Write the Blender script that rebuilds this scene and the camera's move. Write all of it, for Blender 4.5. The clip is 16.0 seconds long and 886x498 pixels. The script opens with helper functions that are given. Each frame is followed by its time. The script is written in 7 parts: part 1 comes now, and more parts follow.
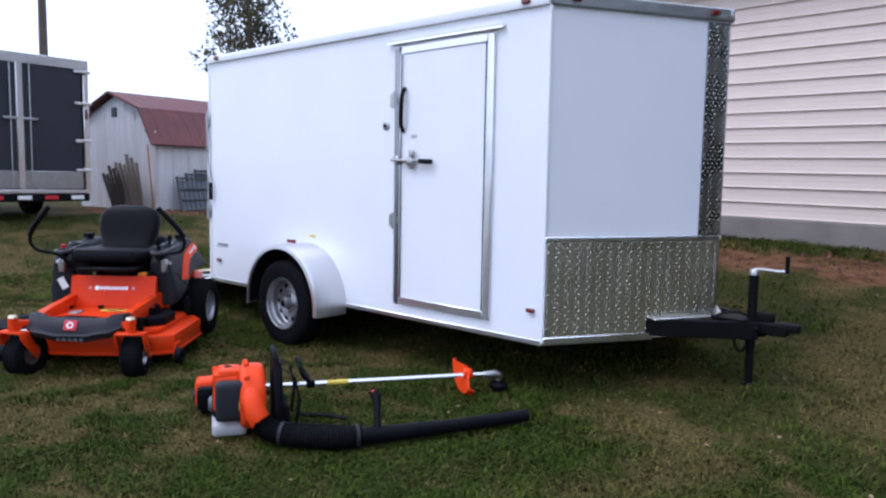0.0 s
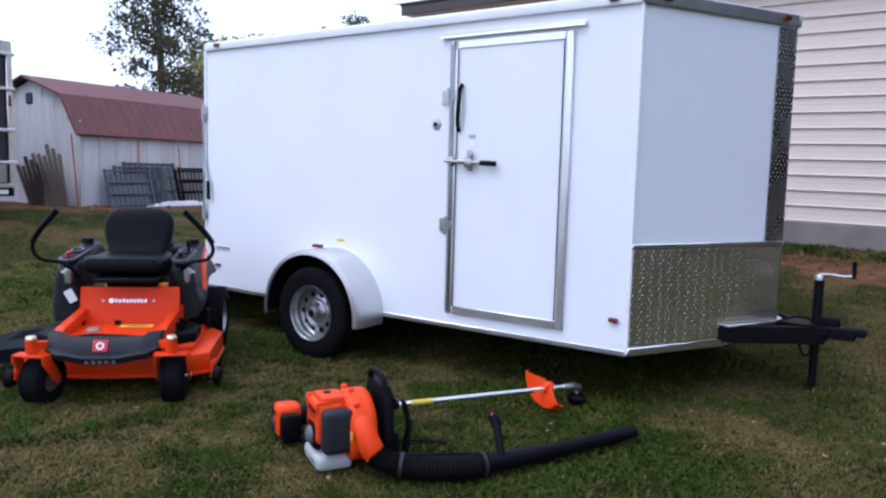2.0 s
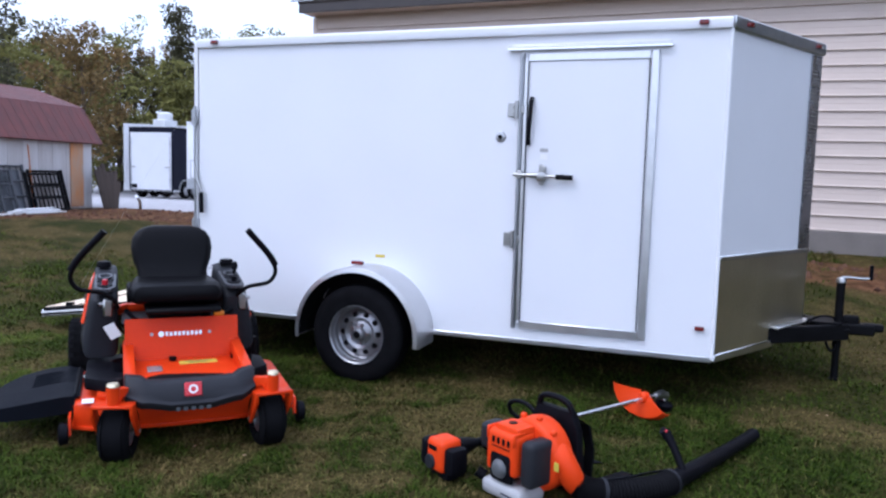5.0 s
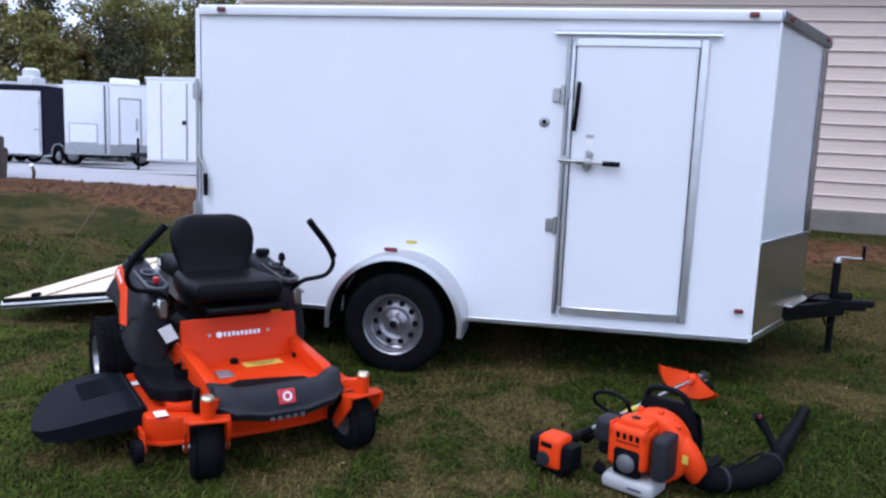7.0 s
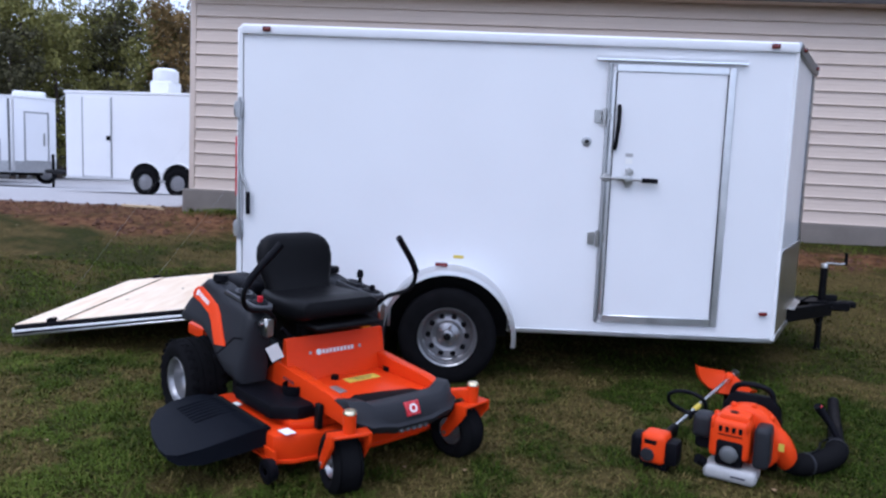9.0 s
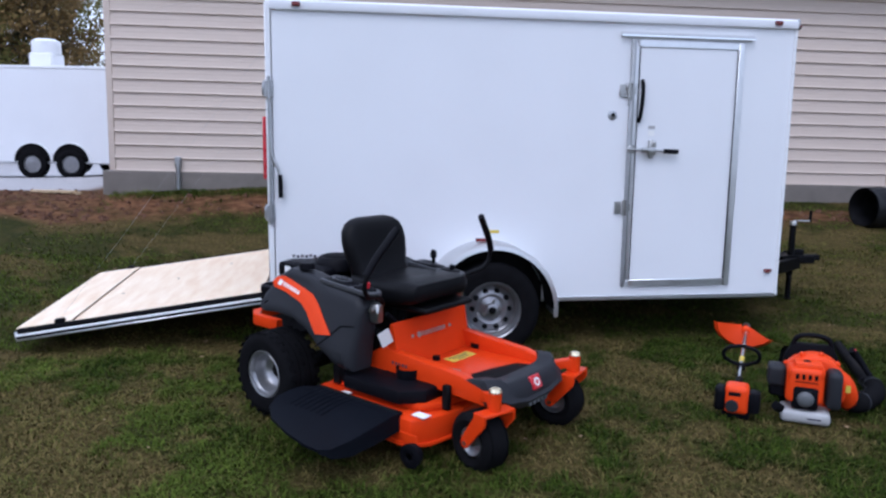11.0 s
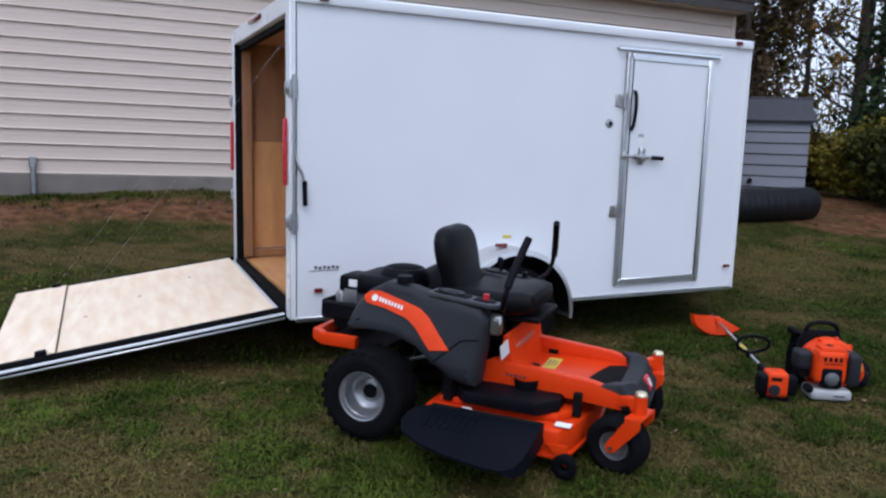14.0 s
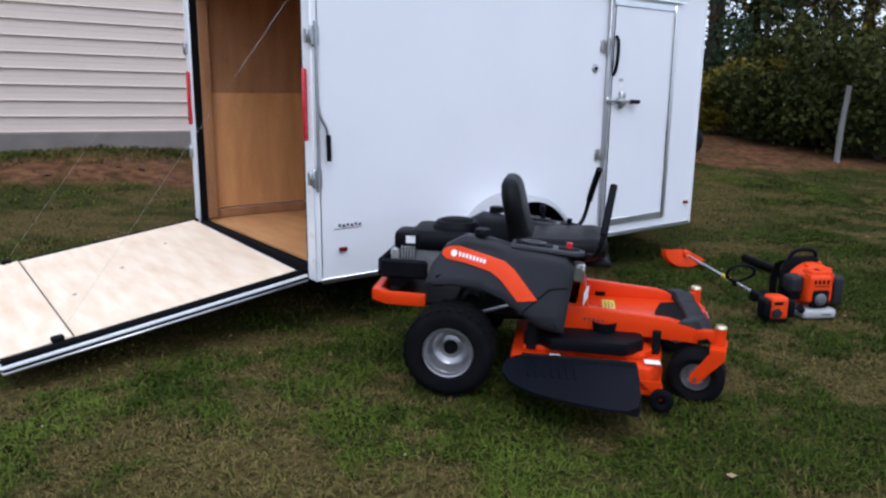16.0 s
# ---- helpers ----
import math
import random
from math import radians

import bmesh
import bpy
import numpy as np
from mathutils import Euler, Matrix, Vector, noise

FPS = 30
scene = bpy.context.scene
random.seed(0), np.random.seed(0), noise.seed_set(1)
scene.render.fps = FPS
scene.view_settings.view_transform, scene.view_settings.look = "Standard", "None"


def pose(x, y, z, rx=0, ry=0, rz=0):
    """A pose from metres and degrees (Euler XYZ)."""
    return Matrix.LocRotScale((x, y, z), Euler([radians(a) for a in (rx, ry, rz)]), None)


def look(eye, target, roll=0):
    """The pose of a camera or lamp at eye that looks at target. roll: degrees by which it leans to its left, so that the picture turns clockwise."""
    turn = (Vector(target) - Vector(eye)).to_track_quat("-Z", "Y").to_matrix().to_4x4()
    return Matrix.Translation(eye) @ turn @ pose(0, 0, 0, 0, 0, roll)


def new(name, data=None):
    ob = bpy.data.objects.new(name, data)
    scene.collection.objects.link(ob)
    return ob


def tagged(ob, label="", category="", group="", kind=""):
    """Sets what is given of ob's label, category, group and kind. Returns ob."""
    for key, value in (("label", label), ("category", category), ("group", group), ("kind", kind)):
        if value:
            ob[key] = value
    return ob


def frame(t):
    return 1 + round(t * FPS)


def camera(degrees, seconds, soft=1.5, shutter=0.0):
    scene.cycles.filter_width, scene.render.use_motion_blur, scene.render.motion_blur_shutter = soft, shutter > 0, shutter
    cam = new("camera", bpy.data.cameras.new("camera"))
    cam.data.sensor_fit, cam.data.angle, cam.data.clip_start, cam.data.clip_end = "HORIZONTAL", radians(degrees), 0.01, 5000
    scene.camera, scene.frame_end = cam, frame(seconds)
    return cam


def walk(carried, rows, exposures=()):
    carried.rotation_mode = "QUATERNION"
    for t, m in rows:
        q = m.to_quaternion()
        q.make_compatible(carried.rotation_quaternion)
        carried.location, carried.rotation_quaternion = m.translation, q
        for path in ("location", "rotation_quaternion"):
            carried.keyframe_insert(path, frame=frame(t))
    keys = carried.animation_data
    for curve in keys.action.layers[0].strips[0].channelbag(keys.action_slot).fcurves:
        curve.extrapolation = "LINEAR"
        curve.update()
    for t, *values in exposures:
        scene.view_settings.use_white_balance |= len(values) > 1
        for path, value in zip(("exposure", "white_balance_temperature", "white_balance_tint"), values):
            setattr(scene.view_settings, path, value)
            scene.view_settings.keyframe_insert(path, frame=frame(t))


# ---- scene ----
cam = camera(62.0, 16.0, soft=2.4)
PATH = [
    (0, (0.075, 1.073, 1.243), (1.54, 2.421, 1.051), 1.0),
    (0.5, (-0.054, 1.297, 1.261), (1.461, 2.589, 1.069), 1.2),
    (1, (-0.187, 1.533, 1.263), (1.376, 2.766, 1.072), 1.6),
    (1.5, (-0.315, 1.797, 1.266), (1.293, 2.971, 1.075), 1.8),
    (2, (-0.37, 2.05, 1.285), (1.269, 3.177, 1.078), 1.5),
    (2.5, (-0.476, 2.284, 1.321), (1.199, 3.355, 1.101), 1.1),
    (3, (-0.625, 2.52, 1.306), (1.095, 3.519, 1.096), 1.2),
    (5.5, (-1.027, 3.854, 1.354), (0.875, 4.434, 1.141), 2.0),
    (6, (-1.042, 4.126, 1.407), (0.88, 4.625, 1.167), 2.4),
    (6.5, (-1.095, 4.33, 1.448), (0.838, 4.769, 1.181), 2.4),
    (7, (-1.153, 4.638, 1.418), (0.8, 4.968, 1.14), 2.4),
    (7.5, (-1.236, 4.869, 1.359), (0.731, 5.129, 1.103), 1.84),
    (8, (-1.307, 5.104, 1.319), (0.672, 5.293, 1.099), 1.42),
    (8.5, (-1.355, 5.348, 1.38), (0.627, 5.473, 1.148), 2.2),
    (9, (-1.426, 5.614, 1.399), (0.56, 5.669, 1.172), 2.3),
    (9.5, (-1.468, 5.881, 1.419), (0.518, 5.868, 1.184), 2.1),
    (9.7, (-1.465, 5.994, 1.433), (0.52, 5.953, 1.187), 2.0),
    (11.8, (-1.373, 7.238, 1.421), (0.542, 6.753, 1.108), 1.4),
    (12, (-1.366, 7.357, 1.425), (0.537, 6.827, 1.113), 1.8),
    (12.5, (-1.295, 7.617, 1.416), (0.581, 6.994, 1.111), 1.9),
    (13, (-1.179, 7.81, 1.431), (0.672, 7.118, 1.126), 1.9),
    (13.5, (-1.041, 8.008, 1.443), (0.784, 7.246, 1.145), 1.9),
    (14, (-0.89, 8.213, 1.434), (0.903, 7.376, 1.142), 1.7),
    (14.5, (-0.706, 8.428, 1.389), (1.048, 7.513, 1.09), 1.4),
    (15, (-0.553, 8.615, 1.391), (1.153, 7.631, 1.039), 0.9),
    (15.5, (-0.421, 8.852, 1.409), (1.22, 7.781, 1.011), 0.7),
    (16, (-0.282, 9.143, 1.442), (1.274, 7.963, 1.013), 0.7),
]
walk(cam, [(t, look(eye, target, roll)) for t, eye, target, roll in PATH], [(0, 0.19, 5550, 17), (3, 0.16, 5450, 17), (5.5, 0.13, 5450, 17), (7, 0.05, 5480, 17), (9, -0.07, 5480, 17), (12, -0.19, 5550, 15), (14.5, -0.26, 5700, 13), (15.2, -0.24, 5720, 13), (16, -0.08, 5750, 13)])


# ---- light: a bright, evenly overcast afternoon ----
def sky_world():
    world = bpy.data.worlds.new("overcast_sky")
    scene.world = world
    world.use_nodes = True
    nt = world.node_tree
    nt.nodes.clear()
    out = nt.nodes.new("ShaderNodeOutputWorld")
    sky = nt.nodes.new("ShaderNodeTexSky")
    sky.sky_type, sky.sun_disc = "NISHITA", False
    sky.sun_elevation, sky.sun_rotation = radians(57), radians(SUN_TURN)
    sky.dust_density, sky.air_density = 3.0, 1.0
    b_sky = nt.nodes.new("ShaderNodeBackground")
    b_sky.inputs["Strength"].default_value = 0.06
    nt.links.new(sky.outputs[0], b_sky.inputs["Color"])
    # the cloud layer: brighter overhead than at the horizon, with soft lumps
    co = nt.nodes.new("ShaderNodeTexCoord")
    nz = nt.nodes.new("ShaderNodeTexNoise")
    nz.inputs["Scale"].default_value, nz.inputs["Detail"].default_value = 1.6, 4.0
    nt.links.new(co.outputs["Generated"], nz.inputs["Vector"])
    ramp = nt.nodes.new("ShaderNodeValToRGB")
    ramp.color_ramp.elements[0].position, ramp.color_ramp.elements[0].color = 0.3, (0.80, 0.87, 1.0, 1)
    ramp.color_ramp.elements[1].position, ramp.color_ramp.elements[1].color = 0.75, (0.95, 0.97, 1.0, 1)
    nt.links.new(nz.outputs[0], ramp.inputs[0])
    b_cloud = nt.nodes.new("ShaderNodeBackground")
    up = nt.nodes.new("ShaderNodeSeparateXYZ")
    nt.links.new(co.outputs["Generated"], up.inputs[0])
    rise = nt.nodes.new("ShaderNodeMapRange")
    rise.inputs["From Min"].default_value, rise.inputs["From Max"].default_value = 0.0, 1.0
    rise.inputs["To Min"].default_value, rise.inputs["To Max"].default_value = CLOUD * 0.82, CLOUD * 1.22
    nt.links.new(up.outputs["Z"], rise.inputs["Value"])
    nt.links.new(rise.outputs[0], b_cloud.inputs["Strength"])
    nt.links.new(ramp.outputs[0], b_cloud.inputs["Color"])
    add = nt.nodes.new("ShaderNodeAddShader")
    nt.links.new(b_sky.outputs[0], add.inputs[0])
    nt.links.new(b_cloud.outputs[0], add.inputs[1])
    nt.links.new(add.outputs[0], out.inputs["Surface"])


SUN_TURN, CLOUD = 302, 1.27
sky_world()
sun = new("sun", bpy.data.lights.new("sun", "SUN"))
sun.data.energy, sun.data.angle, sun.data.color = 0.8, radians(25), (1.0, 0.97, 0.93)
sun.matrix_world = look((-5.3, 10.2, 15), (3, 5, 0))


# ---- materials ----
def mat(name, col, rough=0.5, metal=0.0, var=0.12, scale=6.0, bump=0.0, bscale=80.0, col2=None, coat=0.0, rvar=0.1, stretch=(1, 1, 1), spec=0.5, island=0.0, rand=0.0, world=False):
    """A surface with two scales of variation: broad stains and fine grain."""
    m = bpy.data.materials.new(name)
    m.use_nodes = True
    nt = m.node_tree
    p = nt.nodes["Principled BSDF"]
    co = nt.nodes.new("ShaderNodeTexCoord")
    mp = nt.nodes.new("ShaderNodeMapping")
    mp.inputs["Scale"].default_value = stretch
    if world:
        geo = nt.nodes.new("ShaderNodeNewGeometry")
        nt.links.new(geo.outputs["Position"], mp.inputs["Vector"])
    else:
        nt.links.new(co.outputs["Object"], mp.inputs["Vector"])
    a = nt.nodes.new("ShaderNodeTexNoise")
    a.inputs["Scale"].default_value, a.inputs["Detail"].default_value = scale, 6.0
    b = nt.nodes.new("ShaderNodeTexNoise")
    b.inputs["Scale"].default_value, b.inputs["Detail"].default_value = bscale, 3.0
    for n in (a, b):
        nt.links.new(mp.outputs[0], n.inputs["Vector"])
    mixn = nt.nodes.new("ShaderNodeMath")
    mixn.operation = "MULTIPLY_ADD"
    mixn.inputs[1].default_value = 0.35
    nt.links.new(b.outputs[0], mixn.inputs[0])
    sc = nt.nodes.new("ShaderNodeMath")
    sc.operation = "MULTIPLY"
    sc.inputs[1].default_value = 0.65
    nt.links.new(a.outputs[0], sc.inputs[0])
    nt.links.new(sc.outputs[0], mixn.inputs[2])
    fac = mixn.outputs[0]
    if island or rand:
        src = nt.nodes.new("ShaderNodeNewGeometry").outputs["Random Per Island"] if island else nt.nodes.new("ShaderNodeObjectInfo").outputs["Random"]
        k = island or rand
        mm = nt.nodes.new("ShaderNodeMix")
        mm.inputs[0].default_value = k
        nt.links.new(fac, mm.inputs[2])
        nt.links.new(src, mm.inputs[3])
        fac = mm.outputs[0]
    ramp = nt.nodes.new("ShaderNodeValToRGB")
    c = Vector(col)
    lo = col2 if col2 else tuple(max(0, x * (1 - var)) for x in c)
    hi = col if col2 else tuple(min(1, x * (1 + var)) for x in c)
    ramp.color_ramp.elements[0].position, ramp.color_ramp.elements[1].position = (0.15, 0.85) if (island or rand) else (0.3, 0.7)
    ramp.color_ramp.elements[0].color, ramp.color_ramp.elements[1].color = (*lo, 1), (*hi, 1)
    nt.links.new(fac, ramp.inputs[0])
    nt.links.new(ramp.outputs[0], p.inputs["Base Color"])
    rr = nt.nodes.new("ShaderNodeMapRange")
    rr.inputs["To Min"].default_value, rr.inputs["To Max"].default_value = max(0.02, rough - rvar), min(1, rough + rvar)
    nt.links.new(a.outputs[0], rr.inputs["Value"])
    nt.links.new(rr.outputs[0], p.inputs["Roughness"])
    p.inputs["Metallic"].default_value = metal
    p.inputs["Specular IOR Level"].default_value = spec
    if coat:
        p.inputs["Coat Weight"].default_value, p.inputs["Coat Roughness"].default_value = coat, 0.08
    if bump:
        bp = nt.nodes.new("ShaderNodeBump")
        bp.inputs["Strength"].default_value, bp.inputs["Distance"].default_value = bump, 0.004
        nt.links.new(b.outputs[0], bp.inputs["Height"])
        nt.links.new(bp.outputs[0], p.inputs["Normal"])
    return m


WHITE = mat("white_trailer_skin", (0.76, 0.77, 0.79), 0.22, var=0.02, scale=1.2, bump=0.03, bscale=2.5, rvar=0.06)
WHITE_TRIM = mat("white_trim", (0.78, 0.79, 0.80), 0.3, var=0.03)
ALU = mat("aluminium", (0.72, 0.73, 0.74), 0.32, 1.0, var=0.08, scale=9, bump=0.05, bscale=150)
ALU_DULL = mat("dull_aluminium", (0.42, 0.43, 0.44), 0.42, 1.0, var=0.15, scale=12)
ALU_BRIGHT = mat("polished_aluminium", (0.85, 0.86, 0.87), 0.16, 1.0, var=0.05, scale=7)
# warm tint: the lawn's reflection is put into the plate colour
TREAD = mat("diamond_plate", (0.72, 0.68, 0.58), 0.34, 1.0, var=0.08, scale=4, rvar=0.06)
# same plate, darkened: the woods' dark reflection is painted into its colour
TREAD_DARK_REFLECTION = mat("dark_reflection_diamond_plate", (0.34, 0.345, 0.37), 0.28, 1.0, var=0.2, scale=5, rvar=0.08)
ROOF_TRIM = mat("white_roof_edge", (0.70, 0.71, 0.73), 0.35, var=0.05, scale=3, rvar=0.08)
CHROME = mat("zinc_plate", (0.42, 0.42, 0.41), 0.32, 1.0, var=0.08, scale=20)
BRASS = mat("brassy_zinc", (0.85, 0.74, 0.50), 0.28, 0.9, var=0.08, scale=20)
BLACK = mat("black_paint", (0.005, 0.005, 0.006), 0.5, var=0.4, spec=0.08, scale=9, bump=0.05)
RUBBER = mat("tyre_rubber", (0.006, 0.006, 0.007), 0.85, var=0.4, spec=0.05, scale=14, bump=0.2, bscale=120)
RUBBER_TRIM = mat("rubber_seal", (0.005, 0.005, 0.006), 0.7, var=0.3, spec=0.07)
PLASTIC_BLACK = mat("black_plastic", (0.004, 0.004, 0.006), 0.5, var=0.3, spec=0.08, scale=10, bump=0.1, bscale=260)
PLASTIC_GREY = mat("dark_grey_plastic", (0.020, 0.021, 0.025), 0.5, var=0.12, spec=0.18, scale=5, bump=0.1, bscale=300)
CONSOLE = mat("console_plastic", (0.05, 0.052, 0.058), 0.38, var=0.12, spec=0.4, scale=8, bump=0.05, bscale=300)
CHUTE = mat("chute_plastic", (0.005, 0.006, 0.009), 0.48, spec=0.04, var=0.2, scale=6, bump=0.1, bscale=200)
ORANGE = mat("orange_paint", (0.66, 0.044, 0.003), 0.34, var=0.06, scale=5, spec=0.16, coat=0.03)
ORANGE_PLASTIC = mat("orange_plastic", (0.72, 0.054, 0.005), 0.40, var=0.05, scale=6, spec=0.18)
STEEL = mat("silver_wheel_paint", (0.30, 0.30, 0.31), 0.32, 0.75, var=0.15, scale=12)
SEAT = mat("black_vinyl", (0.005, 0.005, 0.006), 0.42, spec=0.09, var=0.2, scale=8, bump=0.12, bscale=180)
ENGINE = mat("cast_aluminium", (0.36, 0.36, 0.36), 0.5, 0.8, var=0.3, scale=14, bump=0.2)
RED = mat("red_lens", (0.13, 0.007, 0.007), 0.15, var=0.15, scale=30, coat=0.5)
RED_TAPE = mat("red_reflector", (0.5, 0.02, 0.03), 0.3, var=0.1, scale=30)
WHITE_PAPER = mat("white_paper", (0.78, 0.78, 0.76), 0.7, var=0.04)
YELLOW = mat("yellow_label", (0.62, 0.47, 0.06), 0.5, var=0.08)
AMBER = mat("amber_lens", (0.7, 0.25, 0.02), 0.2, var=0.1)
GREY_CAP = mat("grey_cap_plastic", (0.10, 0.105, 0.11), 0.5, var=0.1)
DARK_PRINT = mat("dark_print", (0.03, 0.03, 0.05), 0.5, var=0.05)
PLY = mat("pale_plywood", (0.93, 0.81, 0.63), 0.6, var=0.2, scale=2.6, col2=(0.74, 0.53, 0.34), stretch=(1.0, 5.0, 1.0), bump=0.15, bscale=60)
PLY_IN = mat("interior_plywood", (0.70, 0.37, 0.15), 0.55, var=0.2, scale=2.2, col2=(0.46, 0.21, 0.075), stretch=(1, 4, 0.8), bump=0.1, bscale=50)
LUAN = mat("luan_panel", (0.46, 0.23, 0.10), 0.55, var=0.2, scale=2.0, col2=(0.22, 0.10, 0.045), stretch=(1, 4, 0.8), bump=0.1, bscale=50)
SIDING = mat("beige_siding", (0.60, 0.498, 0.420), 0.5, var=0.06, scale=1.5, rand=0.25, bump=0.05, bscale=30)
FASCIA = mat("dark_brown_metal", (0.035, 0.026, 0.022), 0.4, var=0.2)
CONCRETE = mat("concrete", (0.185, 0.163, 0.143), 0.85, var=0.25, scale=2.5, bump=0.4, bscale=60)
CLEAR_TUBE = mat("satin_shaft", (0.78, 0.79, 0.80), 0.25, 1.0, var=0.05)
TANK = mat("translucent_tank", (0.38, 0.38, 0.38), 0.45, var=0.1, scale=10)
SHED_WALL = mat("weathered_white_board", (0.70, 0.71, 0.73), 0.75, var=0.2, scale=2.6, col2=(0.36, 0.33, 0.31), stretch=(3, 3, 0.45), bump=0.3, bscale=40, rand=0.2)
SHED_GREY = mat("pale_grey_siding", (0.20, 0.205, 0.235), 0.65, var=0.12, scale=2.0, rand=0.3)
SHINGLE_AND_LAP_SHADE = mat("charcoal_shingle_and_lap_shade", (0.05, 0.05, 0.058), 0.85, var=0.3, scale=8, bump=0.5, bscale=60)
ROOF_RED = mat("red_roof_metal", (0.155, 0.040, 0.034), 0.65, var=0.3, scale=2.5, col2=(0.060, 0.016, 0.015), stretch=(3, 1, 1), bump=0.1)
RUST = mat("rusty_sheet", (0.50, 0.17, 0.04), 0.8, var=0.3, scale=5, col2=(0.25, 0.08, 0.03), bump=0.3)
RUST_PANEL = mat("rust_streaked_panel", (0.62, 0.24, 0.06), 0.8, scale=3.5, col2=(0.42, 0.34, 0.26), stretch=(3, 3, 0.7), bump=0.3)
GATE_GREY = mat("grey_gate_metal", (0.075, 0.082, 0.092), 0.6, 0.3, var=0.25, scale=5)
SHEET_GREY = mat("dull_grey_sheet", (0.13, 0.145, 0.165), 0.6, 0.2, var=0.25, scale=3)
OLD_WOOD = mat("grey_weathered_wood", (0.17, 0.14, 0.115), 0.85, var=0.35, scale=6, stretch=(4, 4, 0.6), bump=0.4, rand=0.3)
DARK_WOOD = mat("dark_weathered_wood", (0.065, 0.048, 0.038), 0.9, var=0.4, scale=6, stretch=(4, 4, 0.6), bump=0.4, rand=0.3)
NEW_WOOD = mat("raw_lumber", (0.55, 0.42, 0.26), 0.7, var=0.2, scale=6, stretch=(1, 5, 1))
DARK_PANEL = mat("charcoal_panel", (0.032, 0.034, 0.042), 0.5, spec=0.2, var=0.1, scale=1.5)
NAVY = mat("black_blue_panel", (0.008, 0.009, 0.02), 0.5, spec=0.1, var=0.1, scale=1.5)
BARK = mat("bark", (0.085, 0.065, 0.05), 0.9, var=0.4, scale=5, stretch=(4, 4, 0.7), bump=0.6, bscale=30)
PIPE = mat("corrugated_pipe_plastic", (0.008, 0.008, 0.010), 0.5, spec=0.35, var=0.5, scale=6, bump=0.1)
# leaf_green and leaf_olive are darkened to hold the dense wood's own shade
LEAF_A = mat("leaf_green", (0.052, 0.058, 0.014), 0.6, col2=(0.013, 0.019, 0.005), scale=0.8, island=0.6, world=True, spec=0.08)
LEAF_B = mat("leaf_olive", (0.095, 0.080, 0.018), 0.6, col2=(0.030, 0.032, 0.010), scale=0.8, island=0.6, world=True, spec=0.08)
LEAF_C = mat("leaf_autumn", (0.30, 0.15, 0.035), 0.6, col2=(0.10, 0.06, 0.02), scale=0.8, island=0.6, world=True, spec=0.08)
LEAF_Y = mat("leaf_yellow", (0.19, 0.145, 0.016), 0.6, col2=(0.11, 0.10, 0.02), scale=0.8, island=0.6, world=True, spec=0.08)
NEEDLE = mat("pine_needles", (0.05, 0.075, 0.03), 0.6, col2=(0.012, 0.025, 0.012), scale=0.8, island=0.6, world=True, spec=0.08)


LEAF_DULL = mat("dull_brown_leaf", (0.13, 0.085, 0.045), 0.7, col2=(0.035, 0.026, 0.016), scale=0.7, island=0.5, world=True, spec=0.08)
# far leaves are lightened: the open light on that row is in their colour
LEAF_GREEN_FAR = mat("far_leaf_green", (0.25, 0.235, 0.070), 0.6, col2=(0.125, 0.125, 0.040), scale=0.5, island=0.5, world=True, spec=0.08)
LEAF_BROWN_FAR = mat("far_leaf_brown", (0.27, 0.17, 0.065), 0.6, col2=(0.10, 0.078, 0.032), scale=0.5, island=0.5, world=True, spec=0.08)
NEEDLE_FAR = mat("far_needles", (0.115, 0.108, 0.055), 0.6, col2=(0.036, 0.036, 0.020), scale=0.6, island=0.5, world=True, spec=0.08)


